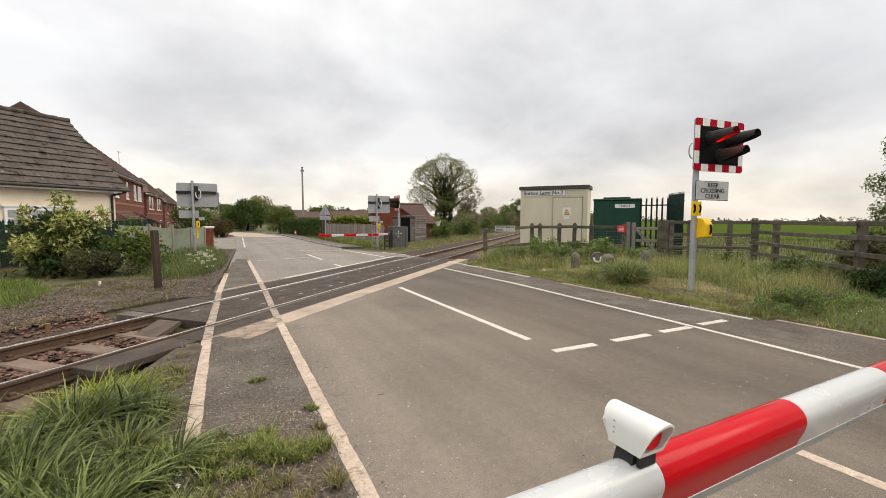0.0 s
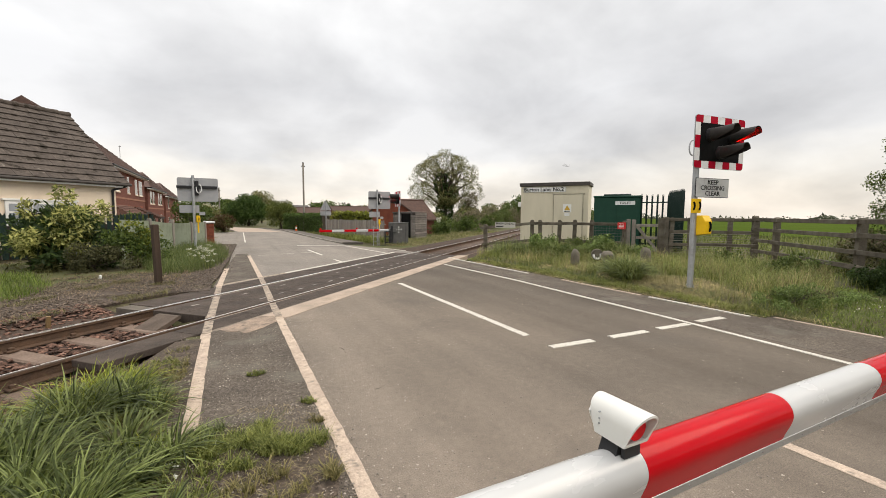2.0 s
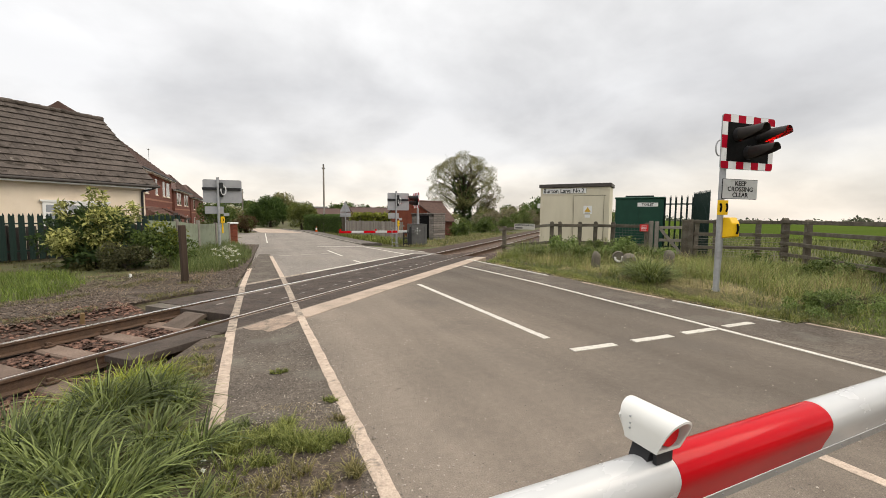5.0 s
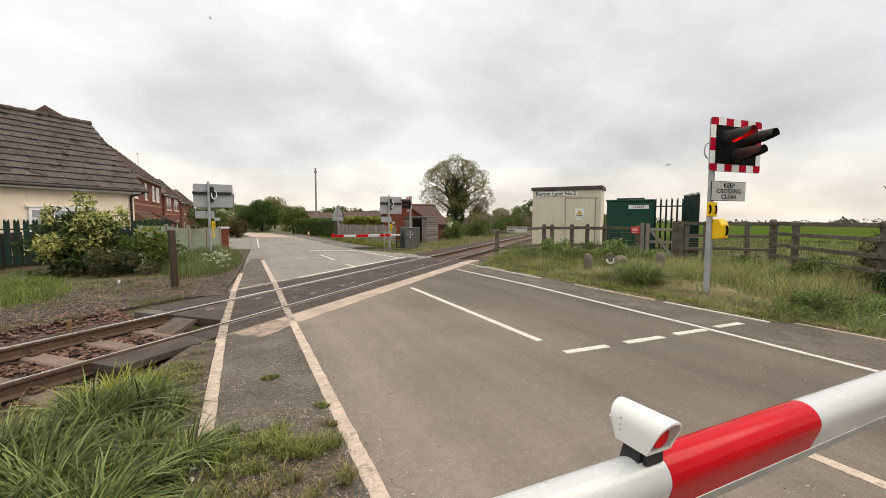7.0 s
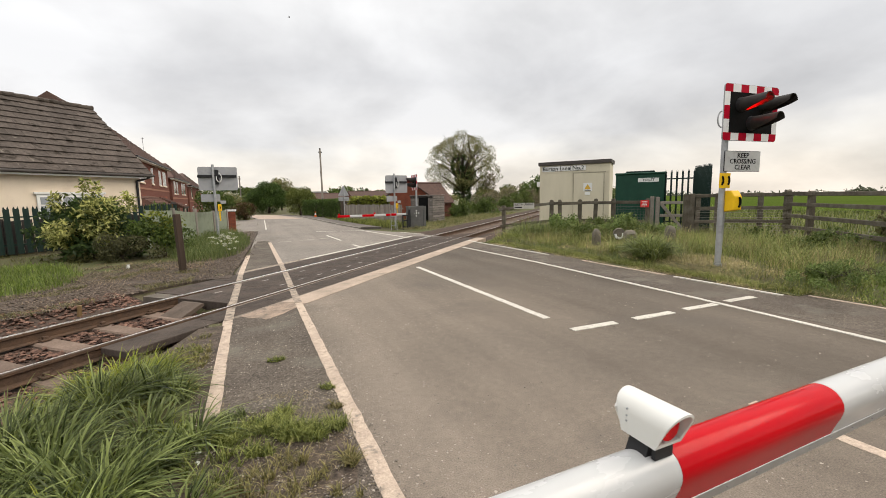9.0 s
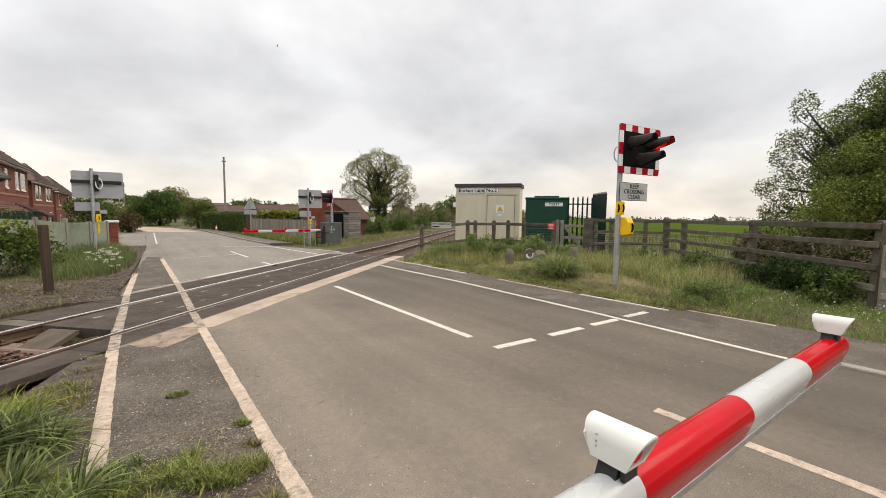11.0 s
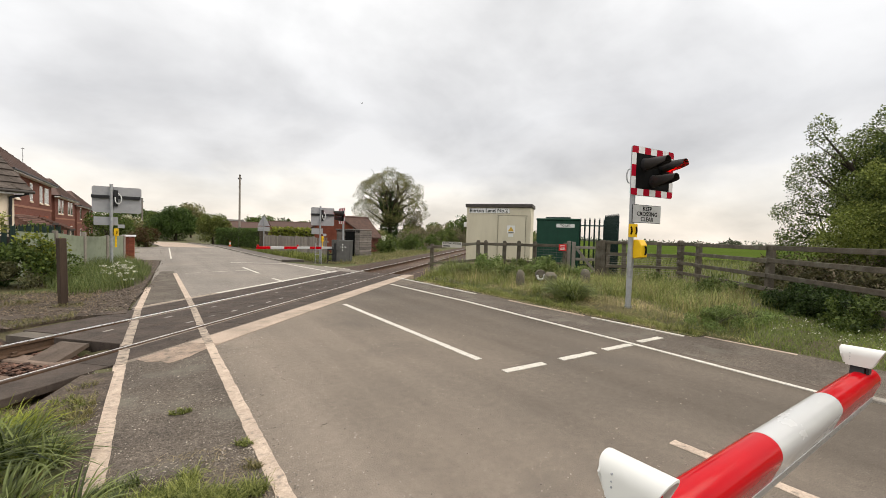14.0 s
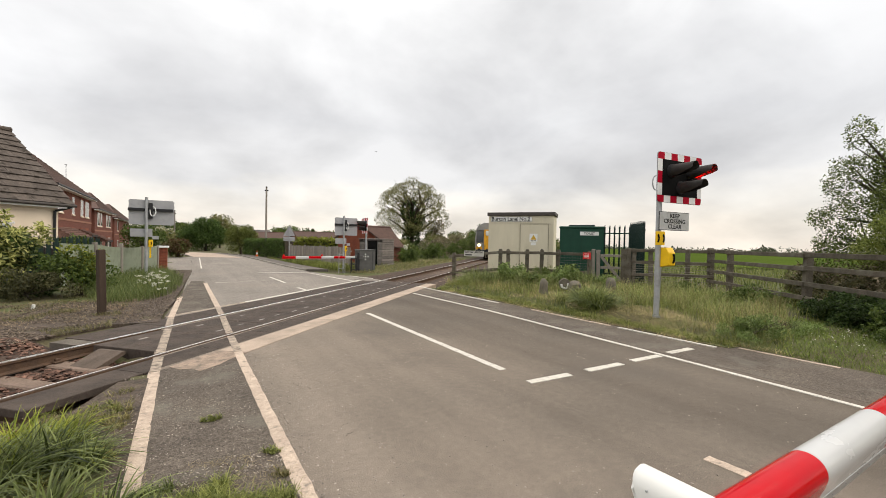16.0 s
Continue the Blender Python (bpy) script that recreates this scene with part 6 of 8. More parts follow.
warning_sign()
traffic_cone()
verge_post(5.4, 52, 1.9, "slim grey post at the far verge")
marker_peg(-2.54, 8.01, -0.1, 0.17, mat("brass_peg", (0.2, 0.13, 0.06), rough=0.7), "short rusty peg in the trackside gravel")
marker_peg(-2.9, 12.6, 0.0, 0.11, SIGN_WHITE, "small white peg in the trackside gravel")


def far_ladder():
    """Low steel guard beside the far barrier."""
    ob = thing("steel_guard", pose(6.86, 21.25, 0, 0, 0, -6), "thin steel guard frame by the far barrier", "guard rail")
    for x in (0.0, 0.32):
        part("upright", rod((x, 0, -0.1), (x, 0, 1.02), 0.016, seg=8), GREY_PAINT, ob)
    for k in range(4):
        part("rung", rod((0, 0, 0.2 + 0.24 * k), (0.32, 0, 0.2 + 0.24 * k), 0.012, seg=6), GREY_PAINT, ob)


far_ladder()

# ---------------------------------------------------------------- planting


def blades(name, pts, lo, hi, width, lean, material, label, seed=1, kind="stuff", comb=None, droop=1.0):
    """Grass: one tapered, bending blade of three pieces at each point."""
    r = np.random.default_rng(seed)
    p = np.array(pts, float)
    n = len(p)
    h = r.uniform(lo, hi, n) * (p[:, 3] if p.shape[1] > 3 else 1)
    a = r.uniform(0, 2 * np.pi, n)
    d = np.stack([np.cos(a), np.sin(a), np.zeros(n)], 1)
    if comb is not None:
        d = d * 0.7 + np.array([*comb, 0.0])
        d /= np.linalg.norm(d, axis=1)[:, None]
    side = np.stack([-d[:, 1], d[:, 0], np.zeros(n)], 1)
    tw = r.uniform(-0.9, 0.9, n)
    side = side * np.cos(tw)[:, None] + d * np.sin(tw)[:, None]
    w = width * r.uniform(0.6, 1.3, n)
    ln = lean * r.uniform(0.3, 1.5, n) * h
    V = []
    for f, k in ((0, 1.0), (0.4, 0.9), (0.75, 0.6)):
        c = p[:, :3] + d * (ln * f ** 1.8)[:, None] + np.array([0, 0, 1]) * (h * f * (1 - 0.12 * droop * f * np.clip(ln / h, 0, 1.5)))[:, None]
        V += [c - side * (w * k / 2)[:, None], c + side * (w * k / 2)[:, None]]
    tip = p[:, :3] + d * ln[:, None] + np.array([0, 0, 1]) * (h * (1 - 0.42 * droop * np.clip(ln / h, 0, 1.4)))[:, None]
    V.append(tip)
    verts = np.stack(V, 1).reshape(-1, 3)
    b = np.arange(n) * 7
    q = np.concatenate([np.stack([b, b + 1, b + 3, b + 2], 1), np.stack([b + 2, b + 3, b + 5, b + 4], 1)])
    t = np.stack([b + 4, b + 5, b + 6], 1)
    o = part(name, (verts.tolist(), [], q.tolist() + t.tolist()), material)
    return tagged(o, label, "grass", kind=kind)


def scatter(n, x0, x1, y0, y1, keep, z=None, seed=1, clump=0.0):
    r = np.random.default_rng(seed)
    out = []
    tries = 0
    while len(out) < n and tries < n * 30:
        tries += 1
        x, y = r.uniform(x0, x1), r.uniform(y0, y1)
        k = keep(x, y)
        if k <= 0 or r.random() > k:
            continue
        c = 1.0
        if clump:
            c = 1 + clump * noise.noise(Vector((x * 1.1, y * 1.1, seed * 3.1)))
            c += 0.5 * clump * noise.noise(Vector((x * 3.5, y * 3.5, seed * 1.7)))
        out.append((x, y, (land(x, y) if z is None else z) - 0.015, max(0.25, c)))
    return out


def inside(x, y, poly):
    c = False
    for (ax, ay), (bx_, by) in zip(poly, poly[1:] + poly[:1]):
        if (ay > y) != (by > y) and x < (bx_ - ax) * (y - ay) / (by - ay) + ax:
            c = not c
    return c


# long grass beside the near track, in arching tussocks
TUFT = [(-2.9, 2.0), (-1.85, 3.05), (-1.4, 3.85), (-1.05, 4.4), (-0.78, 4.35), (-0.66, 3.9), (-0.52, 3.3), (-0.4, 2.8), (-0.28, 2.2), (-0.2, 1.2), (-2.9, 1.0)]


def tussocks(name, centres, per, r, lo, hi, width, material, label, seed):
    """Blades that spring from each tussock's heart and arch outwards."""
    q = np.random.default_rng(seed)
    pts, ang = [], []
    for x, y, k in centres:
        for _ in range(int(per * k)):
            a, d = q.uniform(0, 6.28), r * math.sqrt(q.random())
            pts.append((x + d * math.cos(a) * k, y + d * math.sin(a) * k, 0.01 if x < 7 else land(x, y) - 0.01, k * q.uniform(0.75, 1.1)))
            ang.append(a + q.normal() * 0.5)
    p, a = np.array(pts), np.array(ang)
    n = len(p)
    h = q.uniform(lo, hi, n) * p[:, 3]
    d = np.stack([np.cos(a) + 0.25, np.sin(a) - 0.1, np.zeros(n)], 1)
    d /= np.linalg.norm(d, axis=1)[:, None]
    side = np.stack([-d[:, 1], d[:, 0], np.zeros(n)], 1)
    tw = q.uniform(-0.5, 0.5, n)
    side = side * np.cos(tw)[:, None] + np.array([0, 0, 1.0]) * np.sin(tw)[:, None]
    w = width * q.uniform(0.6, 1.35, n)
    reach = h * q.uniform(0.4, 1.75, n)
    V = []
    for f in (0, 0.25, 0.5, 0.75, 0.92):
        rise = h * (1.55 * f - 0.75 * f * f * np.clip(reach / h, 0.3, 1.7))
        c = p[:, :3] + d * (reach * f ** 1.6)[:, None] + np.array([0, 0, 1]) * rise[:, None]
        k = 1 - 0.75 * f ** 2
        V += [c - side * (w * k / 2)[:, None], c + side * (w * k / 2)[:, None]]
    f = 1.08
    V.append(p[:, :3] + d * (reach * f ** 1.6)[:, None] + np.array([0, 0, 1]) * (h * (1.55 * f - 0.75 * f * f * np.clip(reach / h, 0.3, 1.7)))[:, None])
    verts = np.stack(V, 1).reshape(-1, 3)
    b = np.arange(n) * 11
    F = np.concatenate([np.stack([b + j, b + j + 1, b + j + 3, b + j + 2], 1) for j in (0, 2, 4, 6)]).tolist() + np.stack([b + 8, b + 9, b + 10], 1).tolist()
    return tagged(part(name, (verts.tolist(), [], F), material, None, "", True), label, "grass", kind="stuff")


q_ = random.Random(4)
heart = []
while len(heart) < 58:
    x, y = q_.uniform(-2.9, -0.2), q_.uniform(1.0, 4.4)
    if inside(x, y, TUFT):
        edge = 0.55 + 0.45 * smooth(-0.55, -1.1, x) * smooth(4.5, 3.4, y)
        heart.append((x, y, edge * q_.uniform(0.75, 1.1)))
tussocks("long_grass", heart, 230, 0.17, 0.2, 0.42, 0.0135, GRASS_BLUE, "long blue-green grass arching over beside the track", 3)
BRIGHT = leaf_mat("bright_grass", (0.15, 0.195, 0.02), (0.3, 0.32, 0.05))
tussocks("grass", [(-1.0, 4.35, 0.9), (-1.25, 4.15, 0.9), (-0.85, 4.5, 0.7), (-1.5, 3.75, 0.8), (-0.75, 3.9, 0.6), (-1.1, 3.7, 0.7), (-0.6, 3.1, 0.5), (-1.75, 2.6, 0.8), (-0.95, 2.3, 0.8), (-1.15, 4.3, 1.0), (-1.4, 4.0, 0.9)], 170, 0.15, 0.14, 0.3, 0.0095, BRIGHT, "bright fresh grass at the track edge", 6)
blades("dry_grass", scatter(2600, -2.8, -0.4, 2.0, 5.6, lambda x, y: (0.6 if inside(x, y, TUFT) else 0.3) * (to_rail(x, y)[1] < -0.9) * (x < -0.5), 0.0, 5, 0.4), 0.04, 0.16, 0.004, 1.0, PATH_DRY, "dry straw among the grass", 5)
blades("weeds", scatter(900, -1.6, -0.5, 4.3, 5.6, lambda x, y: 0.7 if to_rail(x, y)[1] < -0.9 and noise.noise(Vector((x * 3, y * 3, 0))) > 0 else 0, 0.0, 7, 0.4), 0.04, 0.12, 0.008, 0.9, leaf_mat("dull_weed", (0.11, 0.11, 0.04), (0.18, 0.16, 0.07)), "dull weeds on the dark soil", 7)

# yellowed grass between the tussocks and the path
blades("dry_grass", scatter(1500, -1.15, -0.5, 3.3, 4.4, lambda x, y: 1.0 if math.hypot((x + 0.8) / 0.26, (y - 3.9) / 0.36) < 1 + 0.4 * noise.noise(Vector((x * 5, y * 5, 1))) else 0.0, 0.01, 38), 0.03, 0.1, 0.005, 1.2, leaf_mat("yellowed_grass", (0.26, 0.25, 0.06), (0.46, 0.42, 0.14)), "yellowed short grass beside the path", 38)
# withered litter on the dirt
blades("litter", scatter(5200, -0.75, 0.56, 1.0, 3.5, lambda x, y: 0.9 if noise.noise(Vector((x * 3.2, y * 3.2, 2))) > -0.05 else 0.1, 0.012, 29), 0.01, 0.035, 0.004, 2.6, leaf_mat("straw_litter", (0.2, 0.16, 0.09), (0.36, 0.29, 0.17)), "withered stalks lying on the dirt", 29)
blades("litter", scatter(2600, -3.9, -1.0, 10.2, 14.0, lambda x, y: 0.9 if noise.noise(Vector((x * 1.6, y * 1.6, 6))) > 0.0 and to_rail(x, y)[1] > 2.6 else 0.05, 0.02, 30), 0.02, 0.07, 0.008, 2.4, leaf_mat("brown_litter", (0.12, 0.09, 0.055), (0.27, 0.2, 0.12)), "brown litter and stalks on the gravel", 30)

blades("litter", scatter(1400, -9, -1.2, 7.5, 14.5, lambda x, y: 0.9 if 2.4 < to_rail(x, y)[1] < 4.9 and noise.noise(Vector((x * 2.1, y * 2.1, 16))) > -0.05 else 0.0, 0.022, 50), 0.02, 0.09, 0.008, 2.2, leaf_mat("pale_litter", (0.12, 0.092, 0.062), (0.32, 0.25, 0.17)), "pale dead stalks strewn over the gravel", 50)
blades("weeds", scatter(3600, -9, -1.2, 7.5, 14.5, lambda x, y: 0.9 if 2.5 < to_rail(x, y)[1] < 5.2 and noise.noise(Vector((x * 1.4, y * 1.4, 21))) > 0.22 else 0.0, 0.015, 51, 0.5), 0.03, 0.11, 0.009, 1.0, leaf_mat("dull_weed", (0.11, 0.11, 0.04), (0.18, 0.16, 0.07)), "dull low weeds on the trackside gravel", 51)

# weeds in the worn path
def weed_patch(x, y, rx, ry, n, h, seed, material=GRASS):
    """Low weeds: small rosettes with bare gaps between."""
    r = np.random.default_rng(seed)
    pts = []
    while len(pts) < n:
        a, d = r.uniform(0, 6.28), math.sqrt(r.random())
        cx, cy = x + rx * d * math.cos(a), y + ry * d * math.sin(a)
        if noise.noise(Vector((cx * 6, cy * 6, seed))) < -0.05 + 0.35 * d * d:
            continue
        k = r.uniform(0.4, 1.25)
        for _ in range(r.integers(5, 16)):
            b, e = r.uniform(0, 6.28), 0.018 * math.sqrt(r.random())
            pts.append((cx + e * math.cos(b), cy + e * math.sin(b), 0.008, k))
    o = blades("weed_clump", pts, h * 0.35, h, 0.006, 1.0, material, "low green weeds growing through the worn tarmac", seed)
    return tagged(o, category="weeds", group="weeds in the path")


weed_patch(0.0, 2.86, 0.5, 0.27, 3000, 0.14, 21)
weed_patch(-0.28, 3.12, 0.2, 0.14, 500, 0.12, 22, GRASS_BLUE)
weed_patch(0.28, 2.7, 0.24, 0.15, 900, 0.13, 23)
weed_patch(0.12, 4.28, 0.12, 0.07, 260, 0.06, 24)
weed_patch(0.53, 3.42, 0.07, 0.1, 150, 0.07, 25)
weed_patch(0.5, 2.28, 0.08, 0.1, 220, 0.13, 26, PATH_DRY)
weed_patch(0.5, 3.02, 0.12, 0.08, 120, 0.06, 27, PATH_DRY)
weed_patch(-0.05, 2.3, 0.4, 0.35, 600, 0.12, 28, PATH_DRY)
weed_patch(-0.3, 2.6, 0.25, 0.3, 420, 0.15, 20)
weed_patch(0.25, 2.0, 0.25, 0.3, 300, 0.1, 19, PATH_DRY)
weed_patch(0.42, 2.75, 0.14, 0.1, 260, 0.09, 18)
weed_patch(-0.6, 4.6, 0.22, 0.35, 420, 0.1, 17, PATH_DRY)
weed_patch(-0.75, 5.0, 0.2, 0.25, 240, 0.09, 16)

# the field-side verge
def verge(x, y):
    s, q = to_rail(x, y)
    if x < 7.85 or q > -1.5:
        return 0.0
    f = 1.0 if (y < 14) else 0.4
    if y < 2.5 + 0.35 * (x - 8):
        return 0.0                                         # the mown corner
    behind = (y - 1.1) * 5.9 - (x - 10.0) * 6.1           # side of the long fence
    if behind < -2.5:
        return 0.35 * f
    return f


creep = [(7.56 + 0.1 * noise.noise(Vector((0, y * 0.9, 3))) + 0.08 * noise.noise(Vector((0, y * 3.1, 5))) - 0.12 * smooth(7.6, 6.9, y) * smooth(5.6, 6.3, y), y) for y in [3.2 + 0.2 * k for k in range(48)]]
structure(part("verge_edge", slab(creep, [(7.95, y) for _, y in creep], -0.2, 0.014), SOIL), "grassy soil creeping over the footway edge", "soil")
blades("verge_grass", scatter(7500, 7.45, 8.0, 3.2, 12.6, lambda x, y: 1.0 if x > 7.6 + 0.1 * noise.noise(Vector((0, y * 0.9, 3))) + 0.1 * noise.noise(Vector((x * 5, y * 3, 2))) else 0.0, 0.02, 61, 0.5), 0.03, 0.16, 0.007, 0.9, GRASS, "short grass at the footway edge", 61)
blades("cut_straw", scatter(4200, 7.45, 8.05, 3.2, 12.4, lambda x, y: 1.0 if noise.noise(Vector((x * 2, y * 1.6, 12))) > -0.1 else 0.15, 0.024, 62), 0.02, 0.09, 0.005, 2.2, leaf_mat("cut_straw_blade", (0.26, 0.21, 0.09), (0.48, 0.4, 0.2)), "cut straw along the footway edge", 62)
STRAW = lambda x, y: verge(x, y) * (1.0 if math.hypot((x - 9.3) * 0.8, y - 8.9) < 0.8 + 0.9 * noise.noise(Vector((x * 1.3, y * 1.3, 5))) or math.hypot(x - 8.7, (y - 5.6) * 0.7) < 0.95 + 0.9 * noise.noise(Vector((x, y, 1))) or x < 8.0 else 0.07)
blades("verge_grass", scatter(30000, 7.85, 15.5, -2.5, 15.5, lambda x, y: verge(x, y) * (0.12 if STRAW(x, y) > 0.5 else 1), None, 31, 0.6), 0.07, 0.27, 0.008, 0.75, GRASS, "rough green verge grass", 31)
blades("verge_grass", scatter(9000, 8.2, 15, 1.0, 14.5, lambda x, y: verge(x, y) * (0.1 if STRAW(x, y) > 0.5 else 0.7), None, 32, 0.6), 0.2, 0.5, 0.006, 0.6, leaf_mat("seeding_grass", (0.145, 0.185, 0.045), (0.28, 0.295, 0.1)), "taller seeding verge grass", 32)
blades("cut_straw", scatter(17000, 7.8, 12, 2, 12, lambda x, y: STRAW(x, y), None, 33), 0.025, 0.1, 0.005, 2.2, leaf_mat("cut_straw_blade", (0.26, 0.21, 0.09), (0.48, 0.4, 0.2)), "pale cut straw lying on the verge", 33)
blades("seed_heads", scatter(5500, 8.2, 15, 1.6, 13.5, lambda x, y: verge(x, y) * (0.15 if STRAW(x, y) > 0.5 else 1) * (noise.noise(Vector((x * 0.9, y * 0.9, 40))) > -0.1), None, 63, 0.5), 0.22, 0.48, 0.0065, 0.45, leaf_mat("dry_seed_stalk", (0.22, 0.19, 0.075), (0.4, 0.33, 0.17)), "tan seeding stalks over the verge grass", 63)
blades("verge_grass", scatter(3500, 11, 17.0, -6, 9, lambda x, y: 1.0 if not verge(x, y) > 0.9 else 0.0, None, 34, 0.5), 0.15, 0.4, 0.012, 0.5, GRASS, "grass on the field margin behind the fence", 34)

def margin(x, y):
    """Rough ground between the fences and the crop."""
    if (y - 1.1) * 5.9 - (x - 10.0) * 6.1 > -1.5 and y < 7.3:
        return 0.0
    if y >= 7.3 and (x - 15.7) + (y - 7.3) < 1.0:
        return 0.0
    return 1.0 if math.hypot(x, y) < 36 and to_rail(x, y)[1] < -5 else 0.0


blades("rough_grass", scatter(15000, 11, 36, -8, 26, margin, None, 35, 0.6), 0.2, 0.55, 0.024, 0.5, leaf_mat("rough_margin_grass", (0.085, 0.12, 0.024), (0.17, 0.19, 0.055)), "rough tall grass between the fence and the crop", 35)
blades("rough_grass", scatter(3500, 11, 30, -6, 22, margin, None, 36, 0.6), 0.35, 0.75, 0.014, 0.5, leaf_mat("seeding_grass", (0.145, 0.185, 0.045), (0.28, 0.295, 0.1)), "taller seeding grass behind the fence", 36)

blades("mown_grass", scatter(14000, 7.8, 11.5, -2.5, 3.6, lambda x, y: 1.0 if y < 2.7 + 0.35 * (x - 8) and (y - 1.1) * 5.9 - (x - 10.0) * 6.1 > -1.0 else 0.0, None, 37, 0.4), 0.04, 0.11, 0.006, 0.8, leaf_mat("mown_blade", (0.1, 0.155, 0.022), (0.19, 0.24, 0.05)), "short bright grass with daisies in the mown corner", 37)

blades("litter", scatter(1800, 7.66, 8.15, 0.5, 11.5, lambda x, y: 0.9 if noise.noise(Vector((x * 3, y * 2, 4))) > 0.0 else 0.15, 0.008, 39), 0.01, 0.045, 0.005, 2.4, leaf_mat("brown_litter", (0.12, 0.09, 0.055), (0.27, 0.2, 0.12)), "brown litter along the verge edge", 39)

# left of the line and beyond it
GP = [(-6.5, 8.8), (-4.4, 9.6), (-3.5, 10.2), (-3.5, 11.7), (-4.5, 13.6), (-5.6, 14.6), (-8, 12)]
blades("grass_patch", scatter(7000, -8, -3.2, 8.6, 15, lambda x, y: float(inside(x, y, GP)), None, 41, 0.6), 0.12, 0.32, 0.009, 0.6, leaf_mat("patch_grass", (0.085, 0.135, 0.02), (0.175, 0.22, 0.05)), "bright grass patch behind the track", 41)
LV = [(-1.75, 12.6), (-0.95, 12.9), (-0.35, 14.2), (-0.1, 17), (-0.15, 20.2), (-0.7, 23.5), (-1.6, 24), (-3.2, 18)]
blades("verge_grass", scatter(9000, -3.3, 0, 12.4, 24, lambda x, y: float(inside(x, y, LV)), None, 42, 0.5), 0.16, 0.5, 0.009, 0.5, leaf_mat("soft_verge_grass", (0.09, 0.13, 0.035), (0.15, 0.17, 0.06)), "tall soft grass on the verge by the panel fence", 42)
blades("scrub_grass", scatter(4500, -9, -1.2, 11.5, 19, lambda x, y: (0.9 if noise.noise(Vector((x * 1.2, y * 1.2, 3))) > 0.05 else 0.08) if to_rail(x, y)[1] > 4.6 and x < -1.3 else 0.0, None, 43, 0.5), 0.05, 0.2, 0.008, 0.9, leaf_mat("litter_grass", (0.07, 0.08, 0.025), (0.14, 0.13, 0.05)), "scrubby grass under the bushes", 43)
blades("dead_stalks", scatter(1400, -9, -1.0, 10.5, 17, lambda x, y: 0.8 if 3.0 < to_rail(x, y)[1] < 5.2 and x < -1.0 else 0.0, None, 44, 0.4), 0.04, 0.16, 0.006, 1.9, leaf_mat("dead_stalk", (0.15, 0.11, 0.065), (0.28, 0.21, 0.13)), "dead stalks along the gravel", 44)
FV = [(6.75, 22.6), (7.2, 21.2), (8.3, 19.3), (11, 21.6), (16, 26.5), (24, 34), (14, 33), (10, 29), (7, 34), (6.5, 40), (5.95, 38)]
blades("verge_grass", scatter(9000, 5.4, 24, 19, 40, lambda x, y: float(inside(x, y, FV)), 0.0, 45, 0.5), 0.1, 0.32, 0.014, 0.5, leaf_mat("far_verge_grass", (0.11, 0.14, 0.04), (0.2, 0.2, 0.07)), "mixed dry and green grass on the far verge", 45)
blades("dry_grass", scatter(6500, 7.0, 24, 19, 36, lambda x, y: float(inside(x, y, FV)) * (1.0 if y - 21 < (x - 8) * 1.05 + 1.5 else 0.1), 0.0, 64, 0.4), 0.06, 0.2, 0.014, 1.0, leaf_mat("tan_verge_grass", (0.2, 0.165, 0.08), (0.36, 0.3, 0.16)), "tan dry grass beside the line", 64)
blades("verge_grass", scatter(3500, 5.5, 8.6, 21.5, 33, lambda x, y: float(inside(x, y, FV)) * (x < 6.6 + (33 - y) * 0.17), 0.05, 46, 0.4), 0.2, 0.45, 0.014, 0.4, GRASS, "lush green strip before the board fence", 46)
blades("verge_grass", scatter(3500, 9, 40, 10, 45, lambda x, y: 1.0 if -4.5 < to_rail(x, y)[1] < -1.6 and to_rail(x, y)[0] > 9.8 else 0.0, 0.0, 47, 0.5), 0.1, 0.3, 0.014, 0.5, leaf_mat("far_verge_grass", (0.11, 0.14, 0.04), (0.2, 0.2, 0.07)), "thin grass beside the line", 47)


def leaf_mesh(pts, size, seed, up=0.35, long=1.6):
    """Leaves: a folded diamond of two triangles at each point, turned at random."""
    r = np.random.default_rng(seed)
    p = np.array(pts, float)
    n = len(p)
    a = r.normal(size=(n, 3)); a[:, 2] -= 0.25
    a /= np.linalg.norm(a, axis=1)[:, None]
    nn = r.normal(size=(n, 3)); nn[:, 2] += up * 3
    b = np.cross(a, nn)
    b /= np.linalg.norm(b, axis=1)[:, None] + 1e-9
    c = np.cross(b, a)
    s = (size * r.uniform(0.6, 1.35, n))[:, None]
    V = np.stack([p, p + a * s * long * 0.5 + b * s * 0.42 + c * s * 0.12, p + a * s * long, p + a * s * long * 0.5 - b * s * 0.42 + c * s * 0.12], 1).reshape(-1, 3)
    k = np.arange(n) * 4
    F = np.concatenate([np.stack([k, k + 1, k + 2], 1), np.stack([k, k + 2, k + 3], 1)])
    return V.tolist(), [], F.tolist()


